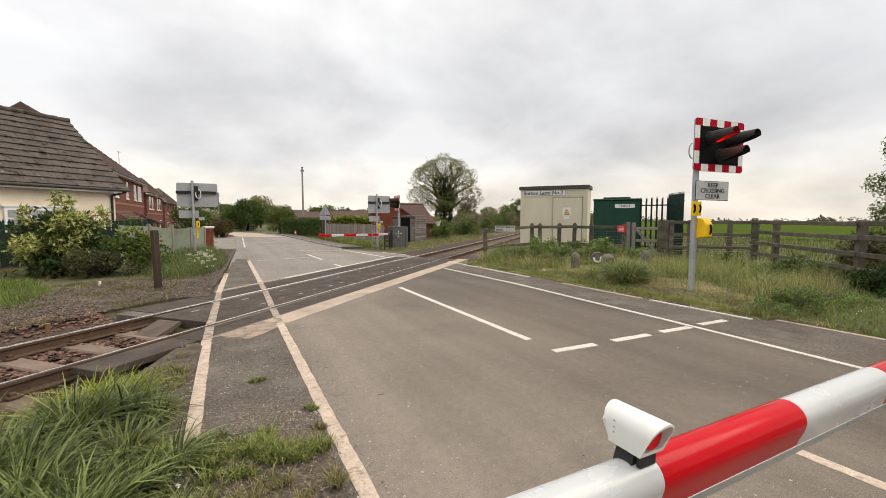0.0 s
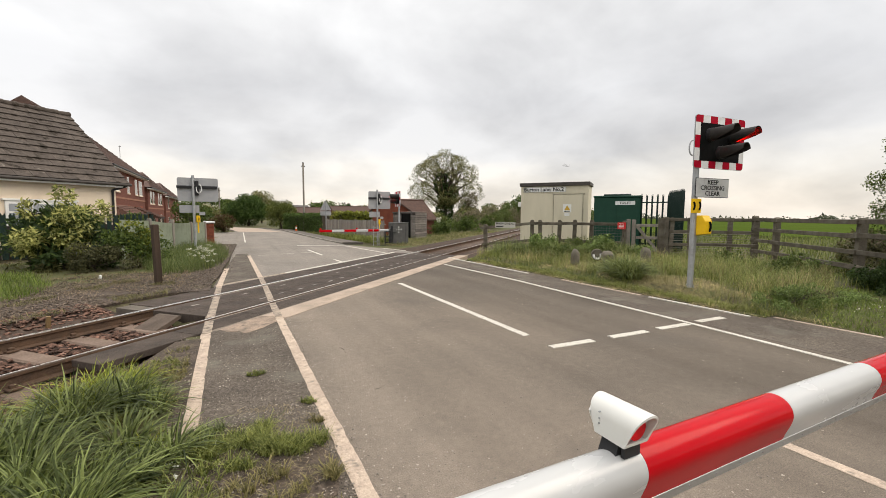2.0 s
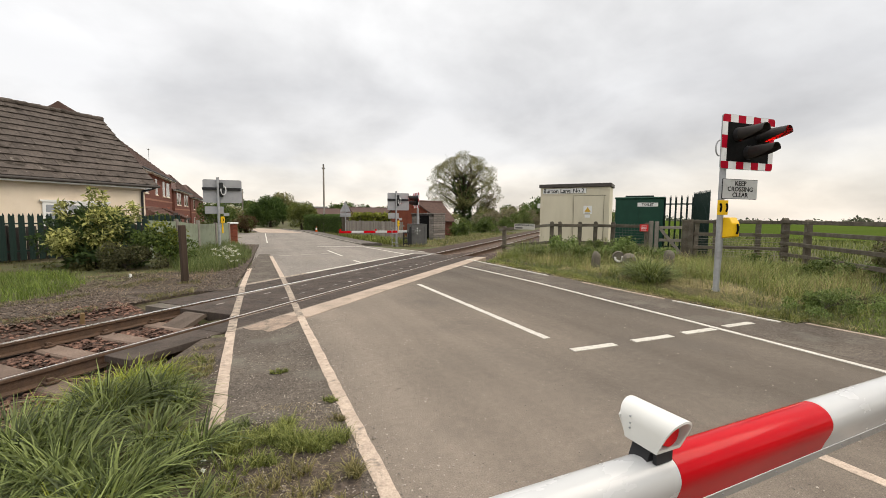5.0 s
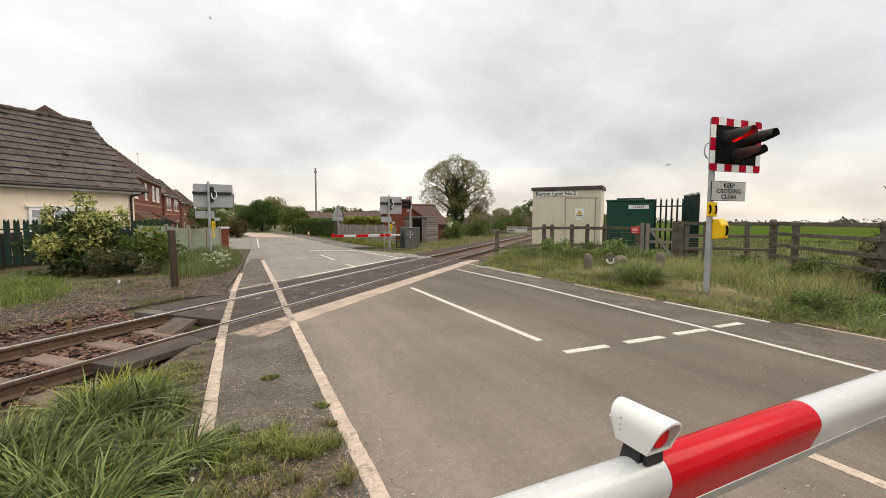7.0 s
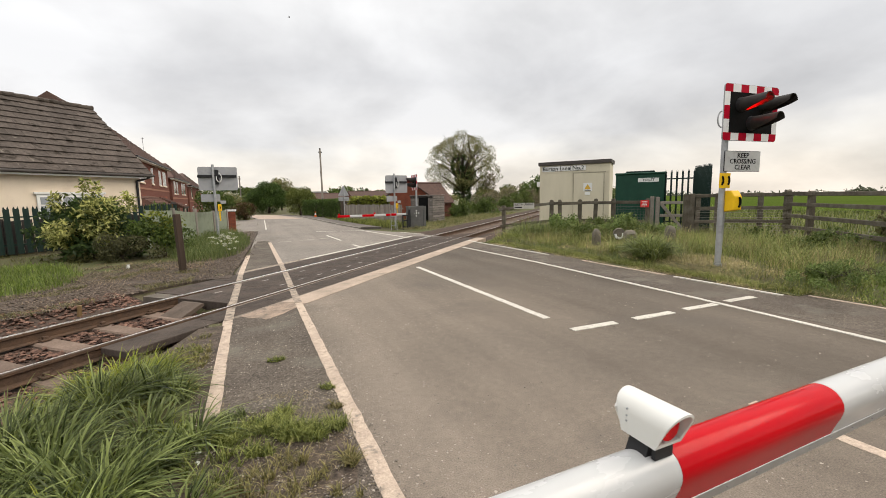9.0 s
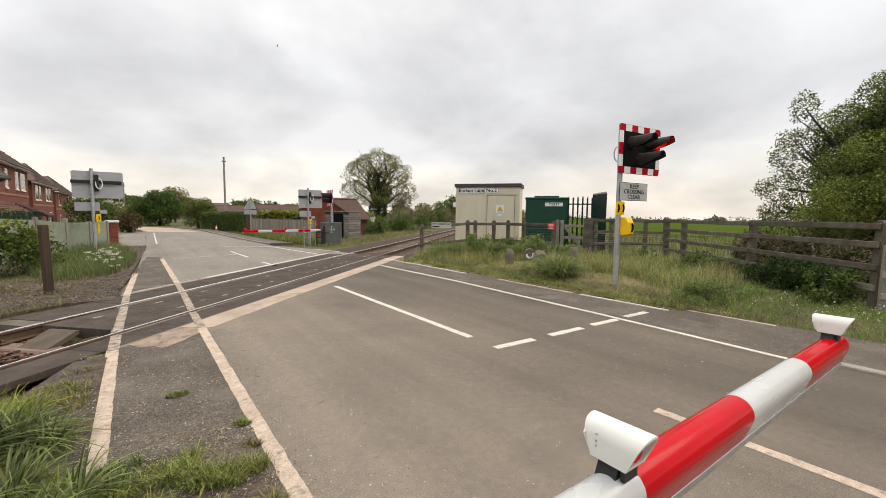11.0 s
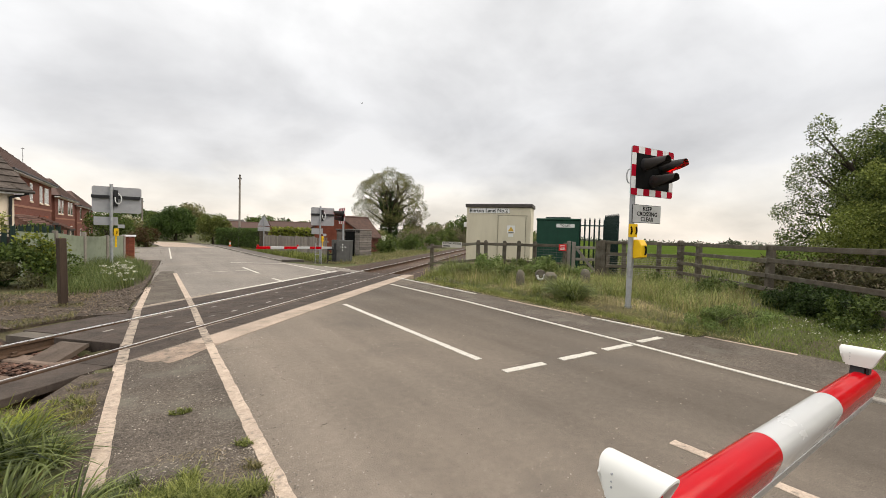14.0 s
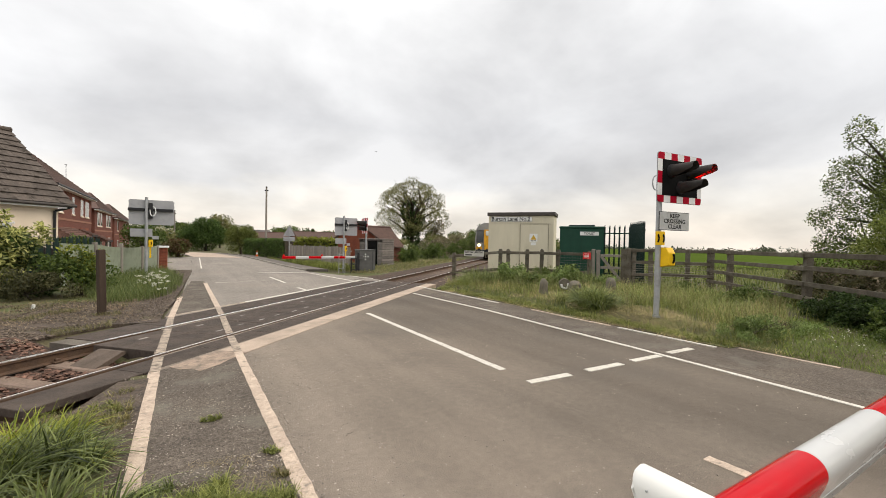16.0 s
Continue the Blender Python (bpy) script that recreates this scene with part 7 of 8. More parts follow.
def cloud(blobs, n, seed, gaps=0.12, freq=1.2, shell=0.45):
    """Points in a crown: ellipsoids (x, y, z, rx, ry, rz), thinned by noise, denser to the outside."""
    r = np.random.default_rng(seed)
    vol = np.array([b[3] * b[4] * b[5] for b in blobs]) ** 0.75
    pick = r.choice(len(blobs), size=n * 3, p=vol / vol.sum())
    out = []
    for i in pick:
        x, y, z, a, b, c = blobs[i]
        d = r.normal(size=3)
        d /= np.linalg.norm(d)
        rad = (shell + (1 - shell) * r.random() ** 0.6) * (1 + 0.22 * noise.noise(Vector(d * 2.2) + Vector((x, y, z))))
        q = (x + d[0] * a * rad, y + d[1] * b * rad, z + d[2] * c * rad)
        if noise.noise(Vector(q) * freq / max(0.6, min(a, b, c)) * 1.4) < gaps - 0.25 or q[2] < 0.03:
            continue
        out.append(q)
        if len(out) >= n:
            break
    return out


def limbs(base, tops, r0, seed, split=0.35):
    """Trunk and limbs: tapered, slightly bent."""
    r = random.Random(seed)
    bm = bmesh.new()
    base = Vector(base)
    cen = sum((Vector(t) for t in tops), Vector()) / len(tops)
    fork = base.lerp(cen, split)
    fork.x += r.uniform(-0.1, 0.1)
    cyl(bm, base - Vector((0, 0, 0.3)), base.lerp(fork, 0.5) + Vector((r.uniform(-.06, .06), r.uniform(-.06, .06), 0)), r0, r0 * 0.8, 10)
    cyl(bm, base.lerp(fork, 0.48), fork, r0 * 0.82, r0 * 0.66, 10)
    for t in tops:
        t = Vector(t)
        mid = fork.lerp(t, 0.5) + Vector((r.uniform(-1, 1), r.uniform(-1, 1), r.uniform(0, 1))) * 0.12 * (t - fork).length
        cyl(bm, fork - (mid - fork).normalized() * r0 * 0.3, mid, r0 * 0.5, r0 * 0.3, 7)
        cyl(bm, mid, t, r0 * 0.3, r0 * 0.07, 6)
        for k in range(3):
            s = mid.lerp(t, r.uniform(0, 0.7))
            e = s + Vector((r.uniform(-1, 1), r.uniform(-1, 1), r.uniform(0.1, 1))).normalized() * (t - fork).length * 0.35
            cyl(bm, s, e, r0 * 0.16, r0 * 0.03, 5)
    return bm


def plant(name, x, y, blobs, n, size, material, label, category, seed, r0=0.05, gaps=0.12, z=None, extra=None, up=0.35, long=1.6, freq=1.2, shell=0.45, group=""):
    """A tree or shrub: trunk with limbs, and a crown of separate leaves (blobs are relative to the foot)."""
    zz = land(x, y) if z is None else z
    ob = thing(name, pose(x, y, zz), label, category, group)
    part("trunk", limbs((0, 0, 0), [b[:3] for b in blobs], r0, seed), BARK, ob)
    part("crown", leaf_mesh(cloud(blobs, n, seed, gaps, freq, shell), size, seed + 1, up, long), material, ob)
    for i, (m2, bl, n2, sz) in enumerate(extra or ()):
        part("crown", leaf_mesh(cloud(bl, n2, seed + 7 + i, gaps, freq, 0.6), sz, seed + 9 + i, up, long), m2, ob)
    return ob


def blob_set(seed, n, rx, ry, z0, z1, r):
    q = random.Random(seed)
    out = []
    for _ in range(n):
        a, d = q.uniform(0, 6.28), math.sqrt(q.random())
        z = q.uniform(z0, z1)
        k = 1 - 0.55 * max(0, (z - z0) / (z1 - z0 + 1e-6)) ** 2
        out.append((rx * d * k * math.cos(a), ry * d * k * math.sin(a), z, r * q.uniform(0.7, 1.15), r * q.uniform(0.7, 1.15), r * q.uniform(0.6, 1.0)))
    return out


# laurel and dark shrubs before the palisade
# LEAF_DARK leaves low and inside put the laurel's inner shade into leaf colour
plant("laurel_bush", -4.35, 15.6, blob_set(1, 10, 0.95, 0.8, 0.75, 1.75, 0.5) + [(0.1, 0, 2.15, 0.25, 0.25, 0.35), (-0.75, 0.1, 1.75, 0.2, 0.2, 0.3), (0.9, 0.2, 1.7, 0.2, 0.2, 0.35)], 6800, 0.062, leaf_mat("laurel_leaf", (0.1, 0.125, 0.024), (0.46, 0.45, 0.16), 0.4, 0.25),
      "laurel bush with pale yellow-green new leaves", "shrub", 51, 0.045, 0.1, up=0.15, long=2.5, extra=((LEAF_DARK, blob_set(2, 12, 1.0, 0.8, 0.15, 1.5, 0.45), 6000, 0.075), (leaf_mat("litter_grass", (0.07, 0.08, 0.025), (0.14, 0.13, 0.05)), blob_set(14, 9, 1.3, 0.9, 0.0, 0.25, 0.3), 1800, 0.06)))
plant("dark_shrub", -2.55, 15.3, blob_set(3, 9, 0.75, 0.7, 0.35, 1.05, 0.42), 3200, 0.06, LEAF, "dark evergreen shrub behind the timber post", "shrub", 53, 0.04, 0.08, extra=((LEAF_YEL, blob_set(4, 6, 0.7, 0.6, 0.5, 1.25, 0.34), 800, 0.07),))
plant("dark_shrub", -3.35, 14.4, blob_set(5, 7, 0.7, 0.5, 0.2, 0.55, 0.36), 3000, 0.045, leaf_mat("heather_leaf", (0.05, 0.055, 0.022), (0.105, 0.1, 0.045)), "low dull green shrub over the gravel", "shrub", 55, 0.03, 0.05)
plant("tall_shrub", -5.3, 16.4, blob_set(6, 6, 0.6, 0.5, 0.5, 1.3, 0.45), 1500, 0.07, LEAF_DARK, "dark shrub against the palisade", "shrub", 57, 0.04)

# cow parsley
def cow_parsley(x, y, seed, n=26, h=(0.5, 0.95), r=0.45):
    q = random.Random(seed)
    ob = thing("cow_parsley", pose(x, y, land(x, y)), "cow parsley in white flower on the verge", "wildflower", "cow parsley")
    stems, heads = bmesh.new(), []
    for _ in range(n):
        a, d = q.uniform(0, 6.28), r * math.sqrt(q.random())
        px, py = d * math.cos(a), d * math.sin(a)
        hh = q.uniform(*h)
        tx, ty = px * 1.35, py * 1.35
        cyl(stems, (px * 0.6, py * 0.6, -0.03), (tx, ty, hh), 0.005, 0.003, 4)
        for _ in range(18):
            b, e = q.uniform(0, 6.28), 0.06 * math.sqrt(q.random())
            heads.append((tx + e * math.cos(b), ty + e * math.sin(b), hh + q.uniform(0, 0.02)))
    tagged(part("stalk", stems, GRASS, ob), kind="stuff")
    tagged(part("flower_head", leaf_mesh(heads, 0.03, seed, 1.5, 1.1), PETAL, ob, "flat white umbels"), kind="stuff")


cow_parsley(-0.8, 14.8, 61, 24, (0.3, 0.58), 0.36)
cow_parsley(-0.85, 16.4, 62, 9, (0.35, 0.55), 0.3)
cow_parsley(-0.6, 13.8, 63, 6, (0.2, 0.4), 0.25)

# clumps and brambles on the field-side verge
COARSE = leaf_mat("coarse_grass_blade", (0.075, 0.105, 0.024), (0.2, 0.225, 0.075), 0.45, 0.4)
tussocks("coarse_grass", [(8.4, 6.35, 0.85), (8.6, 6.6, 1.0), (8.75, 6.95, 1.0), (8.9, 7.2, 0.9), (8.45, 6.75, 0.8), (8.95, 6.85, 0.8)], 360, 0.26, 0.24, 0.56, 0.016, COARSE, "tall coarse grass tussocks at the verge edge", 71)
q_ = random.Random(8)
tall = []
for _ in range(60):
    u, v = q_.random(), q_.uniform(-1.3, -0.15)
    tall.append((9.6 + 3.4 * u + v * 0.7, 13.6 - 3.4 * u + v * 0.7, q_.uniform(0.6, 1.15)))
tussocks("tall_grass", tall, 130, 0.22, 0.3, 0.62, 0.013, COARSE, "tall green grass along the hut fence", 73)
seeds = [(8.6 + 6 * q_.random() ** 1.2, 2.0 + 7.5 * q_.random(), q_.uniform(0.5, 1.0)) for _ in range(90)]
tussocks("seeding_grass", [c for c in seeds if verge(c[0], c[1]) > 0.9 and math.hypot(c[0] - 8.6, c[1] - 5.2) > 1.3], 60, 0.25, 0.22, 0.5, 0.008, leaf_mat("seeding_grass", (0.145, 0.185, 0.045), (0.28, 0.295, 0.1)), "seeding grass tufts across the verge", 74)
NETTLE = leaf_mat("nettle_leaf", (0.1, 0.155, 0.035), (0.21, 0.27, 0.085))
plant("bramble", 8.95, 3.15, blob_set(8, 44, 1.35, 0.7, 0.0, 0.19, 0.14), 12000, 0.024, NETTLE, "low bramble and nettles on the verge", "bramble", 77, 0.015, 0.0, up=0.8, long=1.3)
for i, (bx0, by0) in enumerate(((11.3, 2.2), (12.1, 2.95), (10.6, 1.55), (11.75, 2.6), (10.95, 1.85))):
    plant("bramble", bx0 - 0.15, by0 + 0.1, blob_set(80 + i, 11, 0.75, 0.42, 0.05, 0.5, 0.26), 3600, 0.045, (LEAF_DARK, LEAF_DARK, LEAF)[i % 3], "dark bramble growing through the long fence", "bramble", 80 + i, 0.02, 0.0, up=0.6, long=1.3, group="brambles along the fence")
DOCK = leaf_mat("dock_leaf", (0.06, 0.095, 0.022), (0.15, 0.185, 0.055))
for i, (nx, ny, nh) in enumerate(((10.6, 10.9, 0.4), (11.2, 10.4, 0.5), (11.75, 10.1, 0.45), (11.5, 11.4, 0.6), (12.6, 9.3, 0.4), (13.9, 7.0, 0.35), (13.0, 5.2, 0.35), (13.6, 4.6, 0.4), (14.3, 5.4, 0.4))):
    plant("weed_clump", nx, ny, blob_set(260 + i, 16, 0.85, 0.6, 0.0, nh, 0.15), 1100, 0.04, (DOCK, NETTLE, DOCK)[i % 3], "leafy green weeds among the verge grass", "weeds", 260 + i, 0.012, 0.05, up=0.5, long=2.0, group="weeds on the verge")
plant("nettle_clump", 10.6, 11.9, blob_set(12, 8, 0.7, 0.5, 0.2, 0.7, 0.3), 2200, 0.06, NETTLE, "green nettles before the hut fence", "nettles", 92, 0.015, 0.0, up=0.5)
plant("nettle_clump", 12.1, 10.6, blob_set(13, 7, 0.6, 0.5, 0.2, 0.55, 0.3), 1500, 0.06, NETTLE, "green nettles by the gate", "nettles", 93, 0.015, 0.0, up=0.5)

# daisies in the mown corner
r_ = np.random.default_rng(9)
o_ = part("daisies", leaf_mesh([(x, y, land(x, y) + r_.uniform(0.05, 0.12)) for x, y in zip(r_.uniform(8.2, 10.4, 260), r_.uniform(0.6, 2.6, 260))], 0.024, 4, 3, 1.0), PETAL)
tagged(o_, "small white daisies in the verge grass", "flowers", kind="stuff")

# the leafy tree behind the fence
HAW = leaf_mat("hawthorn_leaf", (0.06, 0.092, 0.02), (0.165, 0.195, 0.05), 0.4)
tree_blobs = blob_set(21, 16, 2.5, 2.6, 1.2, 4.3, 1.05) + [(-0.2, 2.3, 3.4, 0.6, 0.7, 0.8), (-0.3, 2.6, 2.4, 0.5, 0.7, 0.4), (-0.9, 2.05, 4.5, 0.25, 0.35, 0.5), (0, 2.7, 1.7, 0.5, 0.55, 0.4), (0.2, 0.3, 5.0, 0.9, 0.9, 0.5)]
# LEAF_DARK paints the crown's inner shade, the brightest leaves its sunlit front clumps
plant("hawthorn_tree", 15.5, 1.25, tree_blobs + [(0.3, -0.6, 2.6, 2.0, 2.3, 1.6), (0.4, -1.2, 4.4, 1.4, 1.6, 1.2), (0.2, 0.6, 3.9, 1.5, 1.5, 1.1)], 190000, 0.038, HAW, "large leafy hawthorn tree behind the timber fence", "tree", 101, 0.2, -0.14, extra=((LEAF, blob_set(22, 12, 2.3, 2.4, 0.6, 2.6, 0.9), 22000, 0.042), (LEAF_DARK, blob_set(24, 12, 1.5, 1.7, 1.4, 3.7, 0.9), 26000, 0.05), (leaf_mat("lit_hawthorn_leaf", (0.13, 0.17, 0.03), (0.25, 0.28, 0.07)), [(-1.6, 0.6, 1.9, 1.0, 1.3, 0.7), (-1.5, 1.2, 1.5, 0.8, 0.9, 0.5), (-1.7, -0.5, 2.4, 0.9, 1.1, 0.6), (-1.3, 0.2, 3.2, 0.9, 1.0, 0.5)], 24000, 0.036)))
plant("hawthorn_tree", 15.8, -3.2, blob_set(23, 14, 2.6, 2.5, 1.2, 4.6, 1.2), 40000, 0.05, HAW, "leafy hawthorn tree behind the fence end", "tree", 103, 0.2, 0.1)

THORN = leaf_mat("dead_thorn_twig", (0.14, 0.11, 0.07), (0.28, 0.225, 0.15))
for i, (bx0, by0) in enumerate(((15.0, 3.9), (14.1, 2.9), (13.2, 1.9), (12.4, 0.9), (13.9, 0.6), (15.4, 1.4))):
    plant("thorn_thicket", bx0, by0, blob_set(200 + i, 9, 0.9, 0.9, 0.25, 0.95, 0.45), 2600, 0.055, leaf_mat("thicket_leaf", (0.075, 0.075, 0.034), (0.15, 0.135, 0.065)), "dark twiggy thorn thicket under the hawthorn tree", "thicket", 200 + i, 0.03, 0.0,
          up=0.2, group="thorn thicket", extra=((THORN, blob_set(210 + i, 8, 0.95, 0.95, 0.3, 1.0, 0.45), 1300, 0.035),), long=2.6)

# the big ash with ivy
def dome(seed, rx, ry, h, z0=0.0, lumps=9):
    """A rounded crown: one body and lumps on its surface."""
    q = random.Random(seed)
    out = [(0, 0, z0 + h * 0.5, rx * 0.9, ry * 0.9, h * 0.48)]
    for k in range(lumps):
        a, e = k * 2.4 + q.uniform(-0.4, 0.4), q.uniform(-0.3, 1.1)
        out.append((rx * 0.72 * math.cos(a) * math.cos(e), ry * 0.72 * math.sin(a) * math.cos(e), z0 + h * 0.5 + h * 0.36 * math.sin(e),
                    rx * q.uniform(0.28, 0.42), ry * q.uniform(0.28, 0.42), h * q.uniform(0.14, 0.22)))
    return out


ash = [(0.0, 0, 6.4, 4.9, 4.6, 4.1), (3.9, -0.4, 5.0, 2.2, 2.1, 2.0), (-3.6, 0.2, 4.9, 1.9, 1.8, 1.5), (0.3, 0, 9.0, 2.6, 2.4, 1.6), (-2.6, 0, 8.0, 1.8, 1.8, 1.4), (2.8, 0, 7.8, 1.8, 1.7, 1.3)]
ash_tree = plant("ash_tree", 27.9, 53.0, ash, 34000, 0.085, LEAF_PALE, "tall ash tree in thin young leaf with ivy on its trunk", "tree", 111, 0.42, 0.2, z=0, freq=2.2, shell=0.74,
                 extra=((LEAF_DARK, [(0, 0, 2.2, 1.3, 1.3, 2.2), (0.2, 0, 4.6, 1.3, 1.3, 1.7), (-0.9, 0, 6.2, 0.8, 0.8, 1.5), (1.2, 0.2, 4.8, 1.1, 0.9, 1.4), (0.3, 0, 6.6, 0.6, 0.6, 1.2)], 7000, 0.17),))
tips = [(4.4 * math.cos(k * 2.4) * math.sin(0.25 + 0.07 * k), 4.2 * math.sin(k * 2.4) * math.sin(0.25 + 0.07 * k), 6.2 + 3.9 * math.cos(0.25 + 0.07 * k)) for k in range(20)]
part("limb", limbs((0.1, 0.05, 0.5), tips, 0.3, 9, 0.42), BARK, ash_tree)
plant("bare_shrub", 31.0, 51.5, blob_set(32, 8, 1.8, 1.6, 1.2, 4.6, 1.0), 1500, 0.14, leaf_mat("budding_twig", (0.14, 0.12, 0.07), (0.2, 0.17, 0.1)), "half-bare pale shrub beside the ash tree", "shrub", 113, 0.12, 0.25, z=0)

# scrub along the far side of the line
for i in range(11):
    s_ = 28 + i * 4.9
    p_ = rail_at(s_, 8.2 + (i % 3) * 1.3)
    h_ = 0.6 + 0.26 * i + 0.4 * ((i * 7) % 3)
    plant("scrub_bush", p_.x, p_.y, blob_set(120 + i, 8, 1.9, 1.7, 0.4, h_, 0.9), 2200, 0.15, (LEAF, LEAF_PALE, leaf_mat("scrub_leaf", (0.07, 0.1, 0.025), (0.13, 0.16, 0.04)))[i % 3], "bushy scrub along the railway", "shrub", 120 + i, 0.07, 0.1, z=0, group="scrub along the line")
for i in range(6):
    p_ = rail_at(72 + i * 13, 7 - i * 1.2)
    plant("line_tree", p_.x, p_.y, blob_set(140 + i, 9, 3.4, 3.0, 1.5, 4.6, 1.7), 2000, 0.3, (LEAF, LEAF_DARK)[i % 2], "dark tree by the distant line", "tree", 140 + i, 0.2, 0.05, z=0, group="trees by the distant line")
for i in range(14):
    x_ = -34 + i * 6.5
    plant("line_tree", x_, 122 + (i * 5) % 9, dome(190 + i, 4.6, 3.5, 4.2 + (i * 3) % 4 * 0.5, 0, 7), 1500, 0.42, (LEAF, LEAF_DARK, LEAF)[i % 3], "green tree in the row behind the bend", "tree", 190 + i, 0.2, 0.0, z=0, group="trees behind the bend")
for i in range(5):
    p_ = rail_at(38 + i * 11, -5.5 - i * 0.6)
    plant("scrub_bush", p_.x, p_.y, blob_set(150 + i, 7, 2.0, 1.8, 0.4, 1.7, 0.9), 1300, 0.18, (LEAF, LEAF_PALE)[i % 2], "low scrub behind the hut", "shrub", 150 + i, 0.07, 0.1, z=0, group="scrub along the line")

plant("scrub_bush", 15.5, 29.6, blob_set(156, 8, 0.9, 0.8, 0.3, 1.3, 0.5), 2200, 0.09, LEAF, "green scrub at the end of the outbuilding", "shrub", 156, 0.05, 0.05, z=0, group="scrub along the line", extra=((PETAL, [(-0.7, -0.5, 1.3, 0.15, 0.15, 0.2)], 60, 0.08),))

for i in range(15):
    s_ = 33 + i * 2.9
    p_ = rail_at(s_, 5.6 + 1.5 * ((i * 7) % 5) / 4 + 0.03 * i)
    plant("scrub_bush", p_.x, p_.y, blob_set(230 + i, 11, 1.7, 1.5, 0.3, 1.1 + 0.07 * i + 0.35 * ((i * 5) % 3), 0.75), 3200, 0.095, (LEAF, leaf_mat("scrub_leaf", (0.07, 0.1, 0.025), (0.13, 0.16, 0.04)), leaf_mat("budding_twig", (0.14, 0.12, 0.07), (0.2, 0.17, 0.1)))[(i * 2) % 3], "tangled scrub along the railway", "shrub", 230 + i, 0.05, 0.05, z=0, group="scrub along the line")

# hedges and trees along the far lane
def hedge(a, b, h, w, n, size, material, label, seed):
    a, b = Vector((*a, 0)), Vector((*b, 0))
    L = (b - a).length
    ang = math.degrees(math.atan2(b.y - a.y, b.x - a.x))
    ob = thing("hedge", pose(*a, 0, 0, ang), label, "hedge")
    r = np.random.default_rng(seed)
    pts = []
    while len(pts) < n:
        x, y, z = r.uniform(0, L), r.uniform(-w / 2, w / 2), r.uniform(0.05, h)
        e = min(abs(y + w / 2), abs(y - w / 2), h - z)
        if e > 0.18:
            continue
        k = 0.07 * noise.noise(Vector((x * 0.9, z, seed)))
        pts.append((x, y * (1 + k), z * (1 + k)))
    part("foliage", leaf_mesh(pts, size, seed, 0.3), material, ob)
    part("woody_core", box(0.1, L - 0.1, -w / 2 + 0.2, w / 2 - 0.2, 0, h - 0.2), BARK, ob)


hedge((5.75, 47.5), (7.9, 38), 1.72, 1.2, 17000, 0.07, leaf_mat("privet_leaf", (0.05, 0.09, 0.018), (0.1, 0.15, 0.035)), "clipped green hedge along the far footway", 161)
hedge((8.0, 35.4), (11.0, 31.7), 1.85, 1.0, 5000, 0.12, LEAF_YEL, "golden privet hedge behind the board fence", 162)
plant("copper_bush", -0.45, 41, dome(171, 1.05, 1.0, 1.6, 0.0), 3000, 0.09, LEAF_BROWN, "bronze-leaved rounded bush at the side road", "shrub", 171, 0.06, 0.0, z=0, extra=((LEAF, dome(178, 1.0, 0.9, 1.5, 0.0), 1200, 0.09),))
plant("green_bush", -3.2, 47, dome(172, 1.9, 1.6, 3.0, 0), 3000, 0.13, LEAF, "green garden shrub by the side road", "shrub", 172, 0.06, 0.05, z=0)
plant("green_bush", -4.8, 28.5, blob_set(173, 7, 1.2, 1.2, 0.5, 1.3, 0.6), 2200, 0.1, LEAF, "green garden shrub behind the panel fence", "shrub", 173, 0.05, 0.05, z=0)
plant("white_blossom_bush", -1.7, 52, blob_set(174, 7, 1.3, 1.2, 0.8, 2.4, 0.7), 2200, 0.12, LEAF_PALE, "shrub with white blossom near the bend", "shrub", 174, 0.06, 0.05, z=0, extra=((PETAL, blob_set(175, 6, 1.2, 1.1, 1.6, 2.7, 0.5), 260, 0.12),))
plant("round_tree", 2.5, 64, dome(181, 2.75, 2.5, 4.65, -0.3, 14), 20000, 0.12, leaf_mat("maple_leaf", (0.04, 0.075, 0.016), (0.085, 0.13, 0.03)), "dense round green tree at the bend of the lane", "tree", 181, 0.2, -0.05, z=0)
plant("round_tree", 5.4, 50.8, dome(183, 1.85, 1.6, 3.5, -0.2, 12), 9000, 0.1, leaf_mat("lime_leaf", (0.085, 0.105, 0.022), (0.16, 0.18, 0.045)), "yellow-green tree beside the lane", "tree", 183, 0.12, 0.05, z=0)
plant("round_tree", 5.4, 82, dome(186, 2.6, 2.4, 6.0, 0), 2500, 0.22, LEAF_PALE, "pale thin-leaved tree behind the round one", "tree", 186, 0.16, 0.15, z=0)
plant("round_tree", 1.0, 92, dome(184, 4, 3, 4.6, 0), 4000, 0.24, LEAF, "green tree beyond the bend", "tree", 184, 0.2, 0.0, z=0)
plant("green_bush", 0.2, 70, dome(176, 2.2, 2.0, 3.2, -0.2), 2600, 0.16, LEAF, "dark green bush by the bend", "shrub", 176, 0.08, 0.0, z=0)
plant("round_tree", -5.5, 112, blob_set(185, 10, 4.0, 3.0, 1.5, 5.0, 1.6), 3500, 0.3, LEAF_DARK, "dark tree beyond the bend", "tree", 185, 0.2, 0.0, z=0)


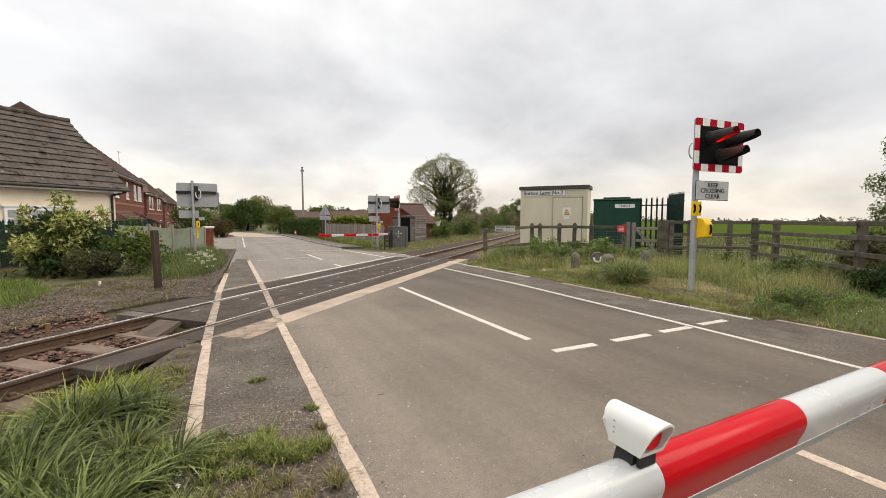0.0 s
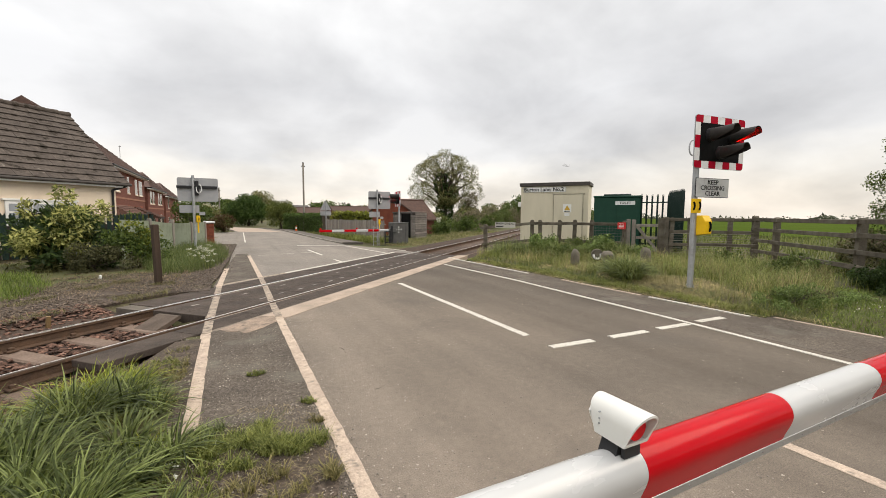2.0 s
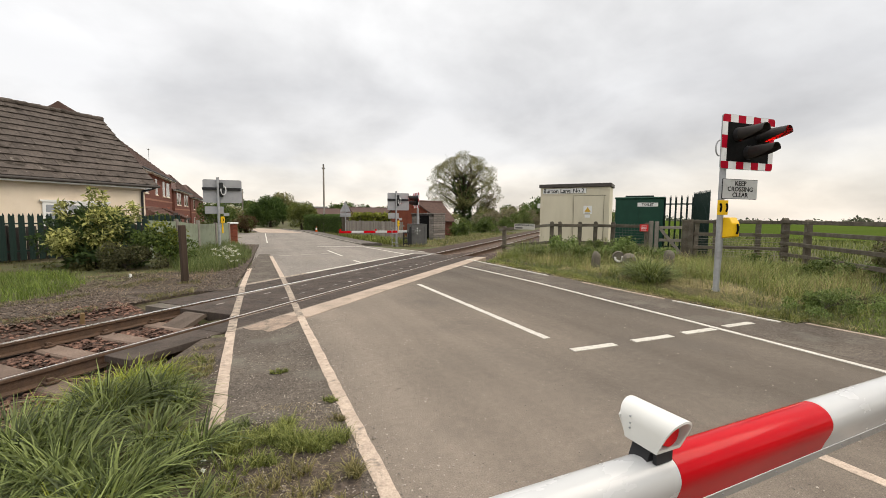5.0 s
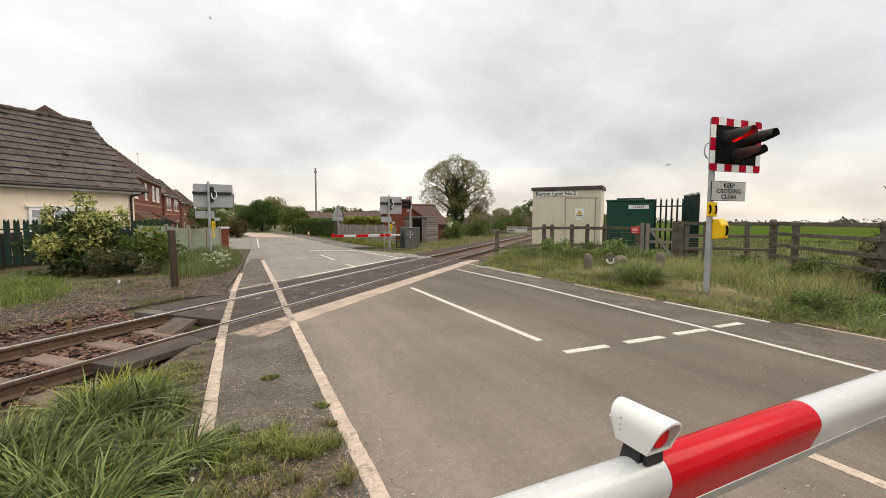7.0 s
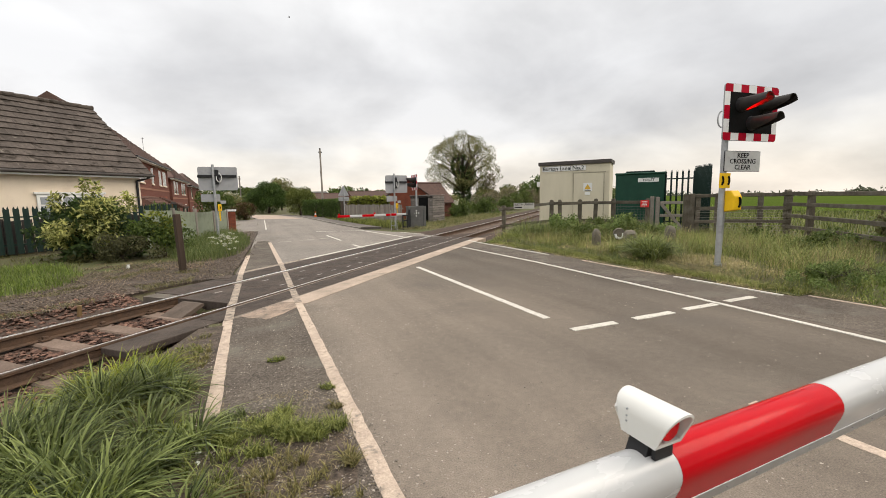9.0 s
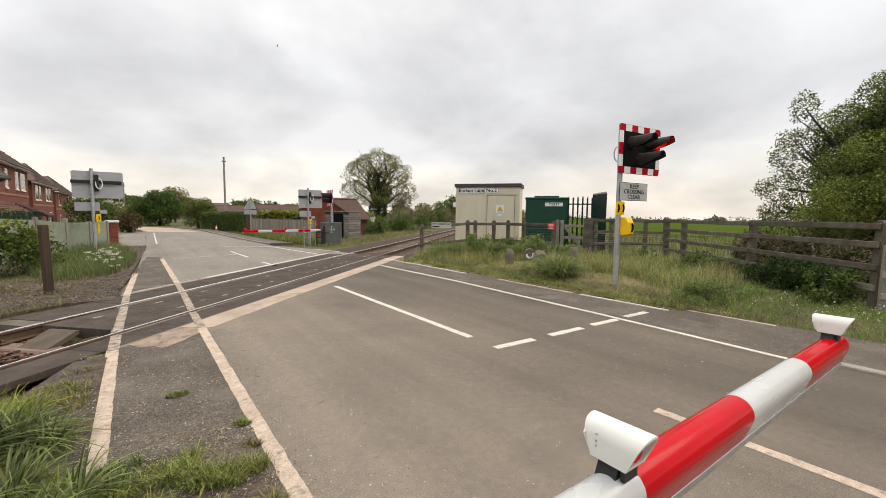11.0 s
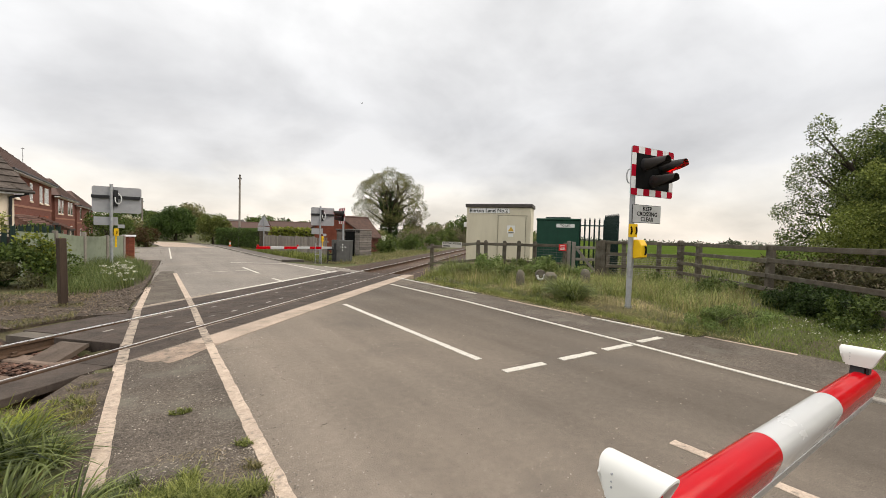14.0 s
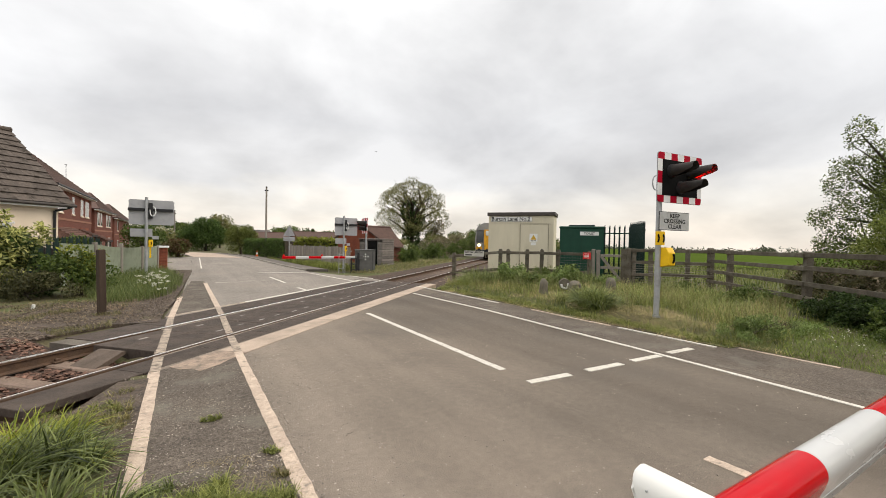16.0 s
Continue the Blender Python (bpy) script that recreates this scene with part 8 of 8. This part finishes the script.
def far_woods():
    """Hedgerow trees on the horizon, joined."""
    r = np.random.default_rng(77)
    pts = []
    for i in range(420):
        az = radians(r.uniform(-40, 112))
        D = r.uniform(420, 700)
        h = r.uniform(2.2, 4.6) * (1.5 if r.random() < 0.08 else 1)
        w = r.uniform(6, 16)
        x, y = D * math.sin(az), D * math.cos(az)
        for _ in range(46):
            d = r.normal(size=3)
            d /= np.linalg.norm(d)
            pts.append((x + d[0] * w, y + d[1] * w, h * 0.55 + d[2] * h * 0.6 * r.uniform(0.5, 1) + fall(x, y)))
    for az, D, h in ((70.2, 400, 5.2), (66.5, 520, 3.6), (62, 480, 3.2)):
        x, y = D * math.sin(radians(az)), D * math.cos(radians(az))
        for _ in range(260):
            d = r.normal(size=3)
            d /= np.linalg.norm(d)
            pts.append((x + d[0] * 6, y + d[1] * 6, h * 0.5 + d[2] * h * 0.5 + fall(x, y)))
    o = part("far_woods", leaf_mesh(pts, 1.5, 5, 0.2, 1.4), leaf_mat("distant_leaf", (0.075, 0.085, 0.05), (0.1, 0.11, 0.065), 0.15))
    tagged(o, "hedgerow trees along the far edge of the fields", "woods", kind="stuff")


far_woods()


# ---------------------------------------------------------------- train and birds
def train():
    """Diesel unit coming along the line; its front looks back to -x."""
    ob = thing("train", pose(0, 0, 0), "diesel passenger train with a yellow front and lit headlight", "train")
    side = [(-1.36, 0.55), (-1.4, 1.2), (-1.42, 2.3), (-1.3, 3.1), (-1.05, 3.5), (-0.5, 3.78), (0.5, 3.78), (1.05, 3.5), (1.3, 3.1), (1.42, 2.3), (1.4, 1.2), (1.36, 0.55)]
    part("body", prism(side, "x", 0.35, 20), TRAIN_G, ob, "dark coach body")
    part("front", prism([(p * 0.97, q * 0.985 + 0.02) for p, q in side], "x", 0.08, 0.35), TRAIN_P, ob, "pale grey driving end")
    for y0, y1 in ((-1.3, -0.62), (0.62, 1.3)):
        part("front_panel", box(0.05, 0.1, y0, y1, 1.0, 1.3, 0.02), TRAIN_Y, ob, "yellow lower panel")
    part("roof_dome", prism([(-1.3, 3.05), (-1.05, 3.5), (-0.5, 3.78), (0.5, 3.78), (1.05, 3.5), (1.3, 3.05)], "x", 0.0, 0.36), TRAIN_P, ob)
    for y0, y1 in ((-1.2, -0.55), (0.55, 1.2)):
        part("cab_window", box(0.03, 0.1, y0 - 0.04, y1 + 0.04, 1.75, 3.0, 0.03), GLASS, ob, "dark cab window")
    part("gangway", box(-0.2, 0.1, -0.4, 0.4, 0.98, 3.1, 0.04), TRAIN_Y, ob, "yellow gangway door")
    for y in (-0.95, 0.95):
        part("headlight", rod((0.1, y, 1.45), (0.05, y, 1.45), 0.07 if y < 0 else 0.14, seg=16), TRAIN_L, ob, "lit headlight")
    part("buffer_beam", box(-0.05, 0.3, -1.3, 1.3, 0.55, 0.95, 0.03), BLACK, ob)
    for y in (-0.87, 0.87):
        part("buffer", rod((0.1, y, 0.98), (-0.4, y, 0.98), 0.1, 0.16, 12), BLACK, ob)
    part("coupler", box(-0.4, 0.2, -0.15, 0.15, 0.75, 1.05, 0.03), BLACK, ob)
    for x in (2.4, 4.9, 14, 16.5):
        for y in (-0.75, 0.75):
            part("wheel", rod((x, y - 0.07, 0.43), (x, y + 0.07, 0.43), 0.42, seg=20), STEEL_RUST, ob)
    for k in range(7):
        for y in (-1.43, 1.41):
            part("side_window", box(2 + k * 2.4, 3.5 + k * 2.4, y, y + 0.02, 2.0, 2.85), GLASS, ob)
    return ob


def gull(label):
    ob = thing("gull", pose(0, 0, 0), label, "bird", "birds in the sky")
    bm = bmesh.new()
    bmesh.ops.create_uvsphere(bm, u_segments=10, v_segments=8, radius=1)
    for v in bm.verts:
        v.co = Vector((v.co.x * 0.2, v.co.y * 0.055, v.co.z * 0.05))
    part("body", bm, BIRD, ob, "", True)
    part("tail", prism([(-0.18, -0.02), (-0.3, -0.05), (-0.3, 0.05), (-0.18, 0.02)], "z", -0.006, 0.006), BIRD, ob)
    for sg in (-1, 1):
        w = part("wing", prism([(0.11, 0), (-0.1, 0), (-0.14, 0.3), (-0.16, 0.68), (-0.02, 0.42), (0.11, 0.28)], "z", -0.01, 0.01), BIRD, ob)
        w.matrix_basis = Matrix.Diagonal((1, sg, 1, 1)) @ pose(0, 0.03, 0.02, 18, 0, 0)
    return ob


TRAIN, BIRDS = train(), [gull("small dark bird gliding under the clouds") for _ in range(3)]


# ---------------------------------------------------------------- what moves
def motions():
    # the train rolls towards the crossing on the line
    walk(TRAIN, [(t, pose(*rail_at(TRAIN_S - TRAIN_V * (t - 16.0), 0.75, 0.012), 0, 0, RAIL_ANGLE)) for t in (0.0, 4.0, 8.0, 12.0, 14.0, 15.0, 15.5, 16.0)])
    # the red lamps swing over from lit to dark face in turn
    half = 0.371
    first = 3.70 - 10 * half
    for i, lens in enumerate(SIGNAL_LENSES):
        base = lens.matrix_basis.copy()
        ang = 0 if i % 2 == 0 else 180
        rows = [(0.0, ang)]
        for k in range(1, 45):
            t = first + half * k
            if t > 15.95:
                break
            rows += [(t - 0.034, ang), (t, ang + 88), (t + 0.034, ang + 176)]
            ang += 180
            if t + 0.068 < 15.99:
                rows.append((t + 0.068, ang))
        rows.append((16.0, ang))
        walk(lens, [(t, base @ pose(0, 0, 0, 0, 0, a)) for t, a in rows])
    for b, rows in zip(BIRDS, FLIGHTS):
        walk(b, [(t, pose(x, y, z, 0, 0, h)) for t, x, y, z, h in rows])


TRAIN_S, TRAIN_V = 37.0, 10.0
FLIGHTS = [
    [(0.0, 84, -40, -1 + 3, 160), (1.5, 63.2, 29.7, 3.5, 140), (2.0, 48.1, 50, 9.5, 150), (2.5, 20.1, 65.3, 15.9, 160), (3.0, -12.5, 66.4, 19.3, 178), (4.0, -75, 62, 24, 180), (16.0, -700, 40, 60, 180)],
    [(0.0, 150, -220, 4, 112), (6.3, 72, 12, 8, 112), (6.7, 63.2, 28.9, 9.0, 117), (6.9, 58.7, 36.9, 9.7, 122), (7.1, 54.1, 43.5, 9.5, 126), (7.6, 40, 57, 6, 135), (9.0, 8, 118, 3.5, 120), (16.0, -150, 420, 5, 120)],
    [(0.0, -60, 130, 60, 0), (9.0, 12, 112, 46, 0), (12.3, 39.8, 106.4, 40.2, 0), (13.0, 43.9, 105.3, 38.8, 0), (14.5, 46.6, 105.5, 34.7, 20), (16.0, 45.4, 108.2, 26.7, 60)],
]
motions()
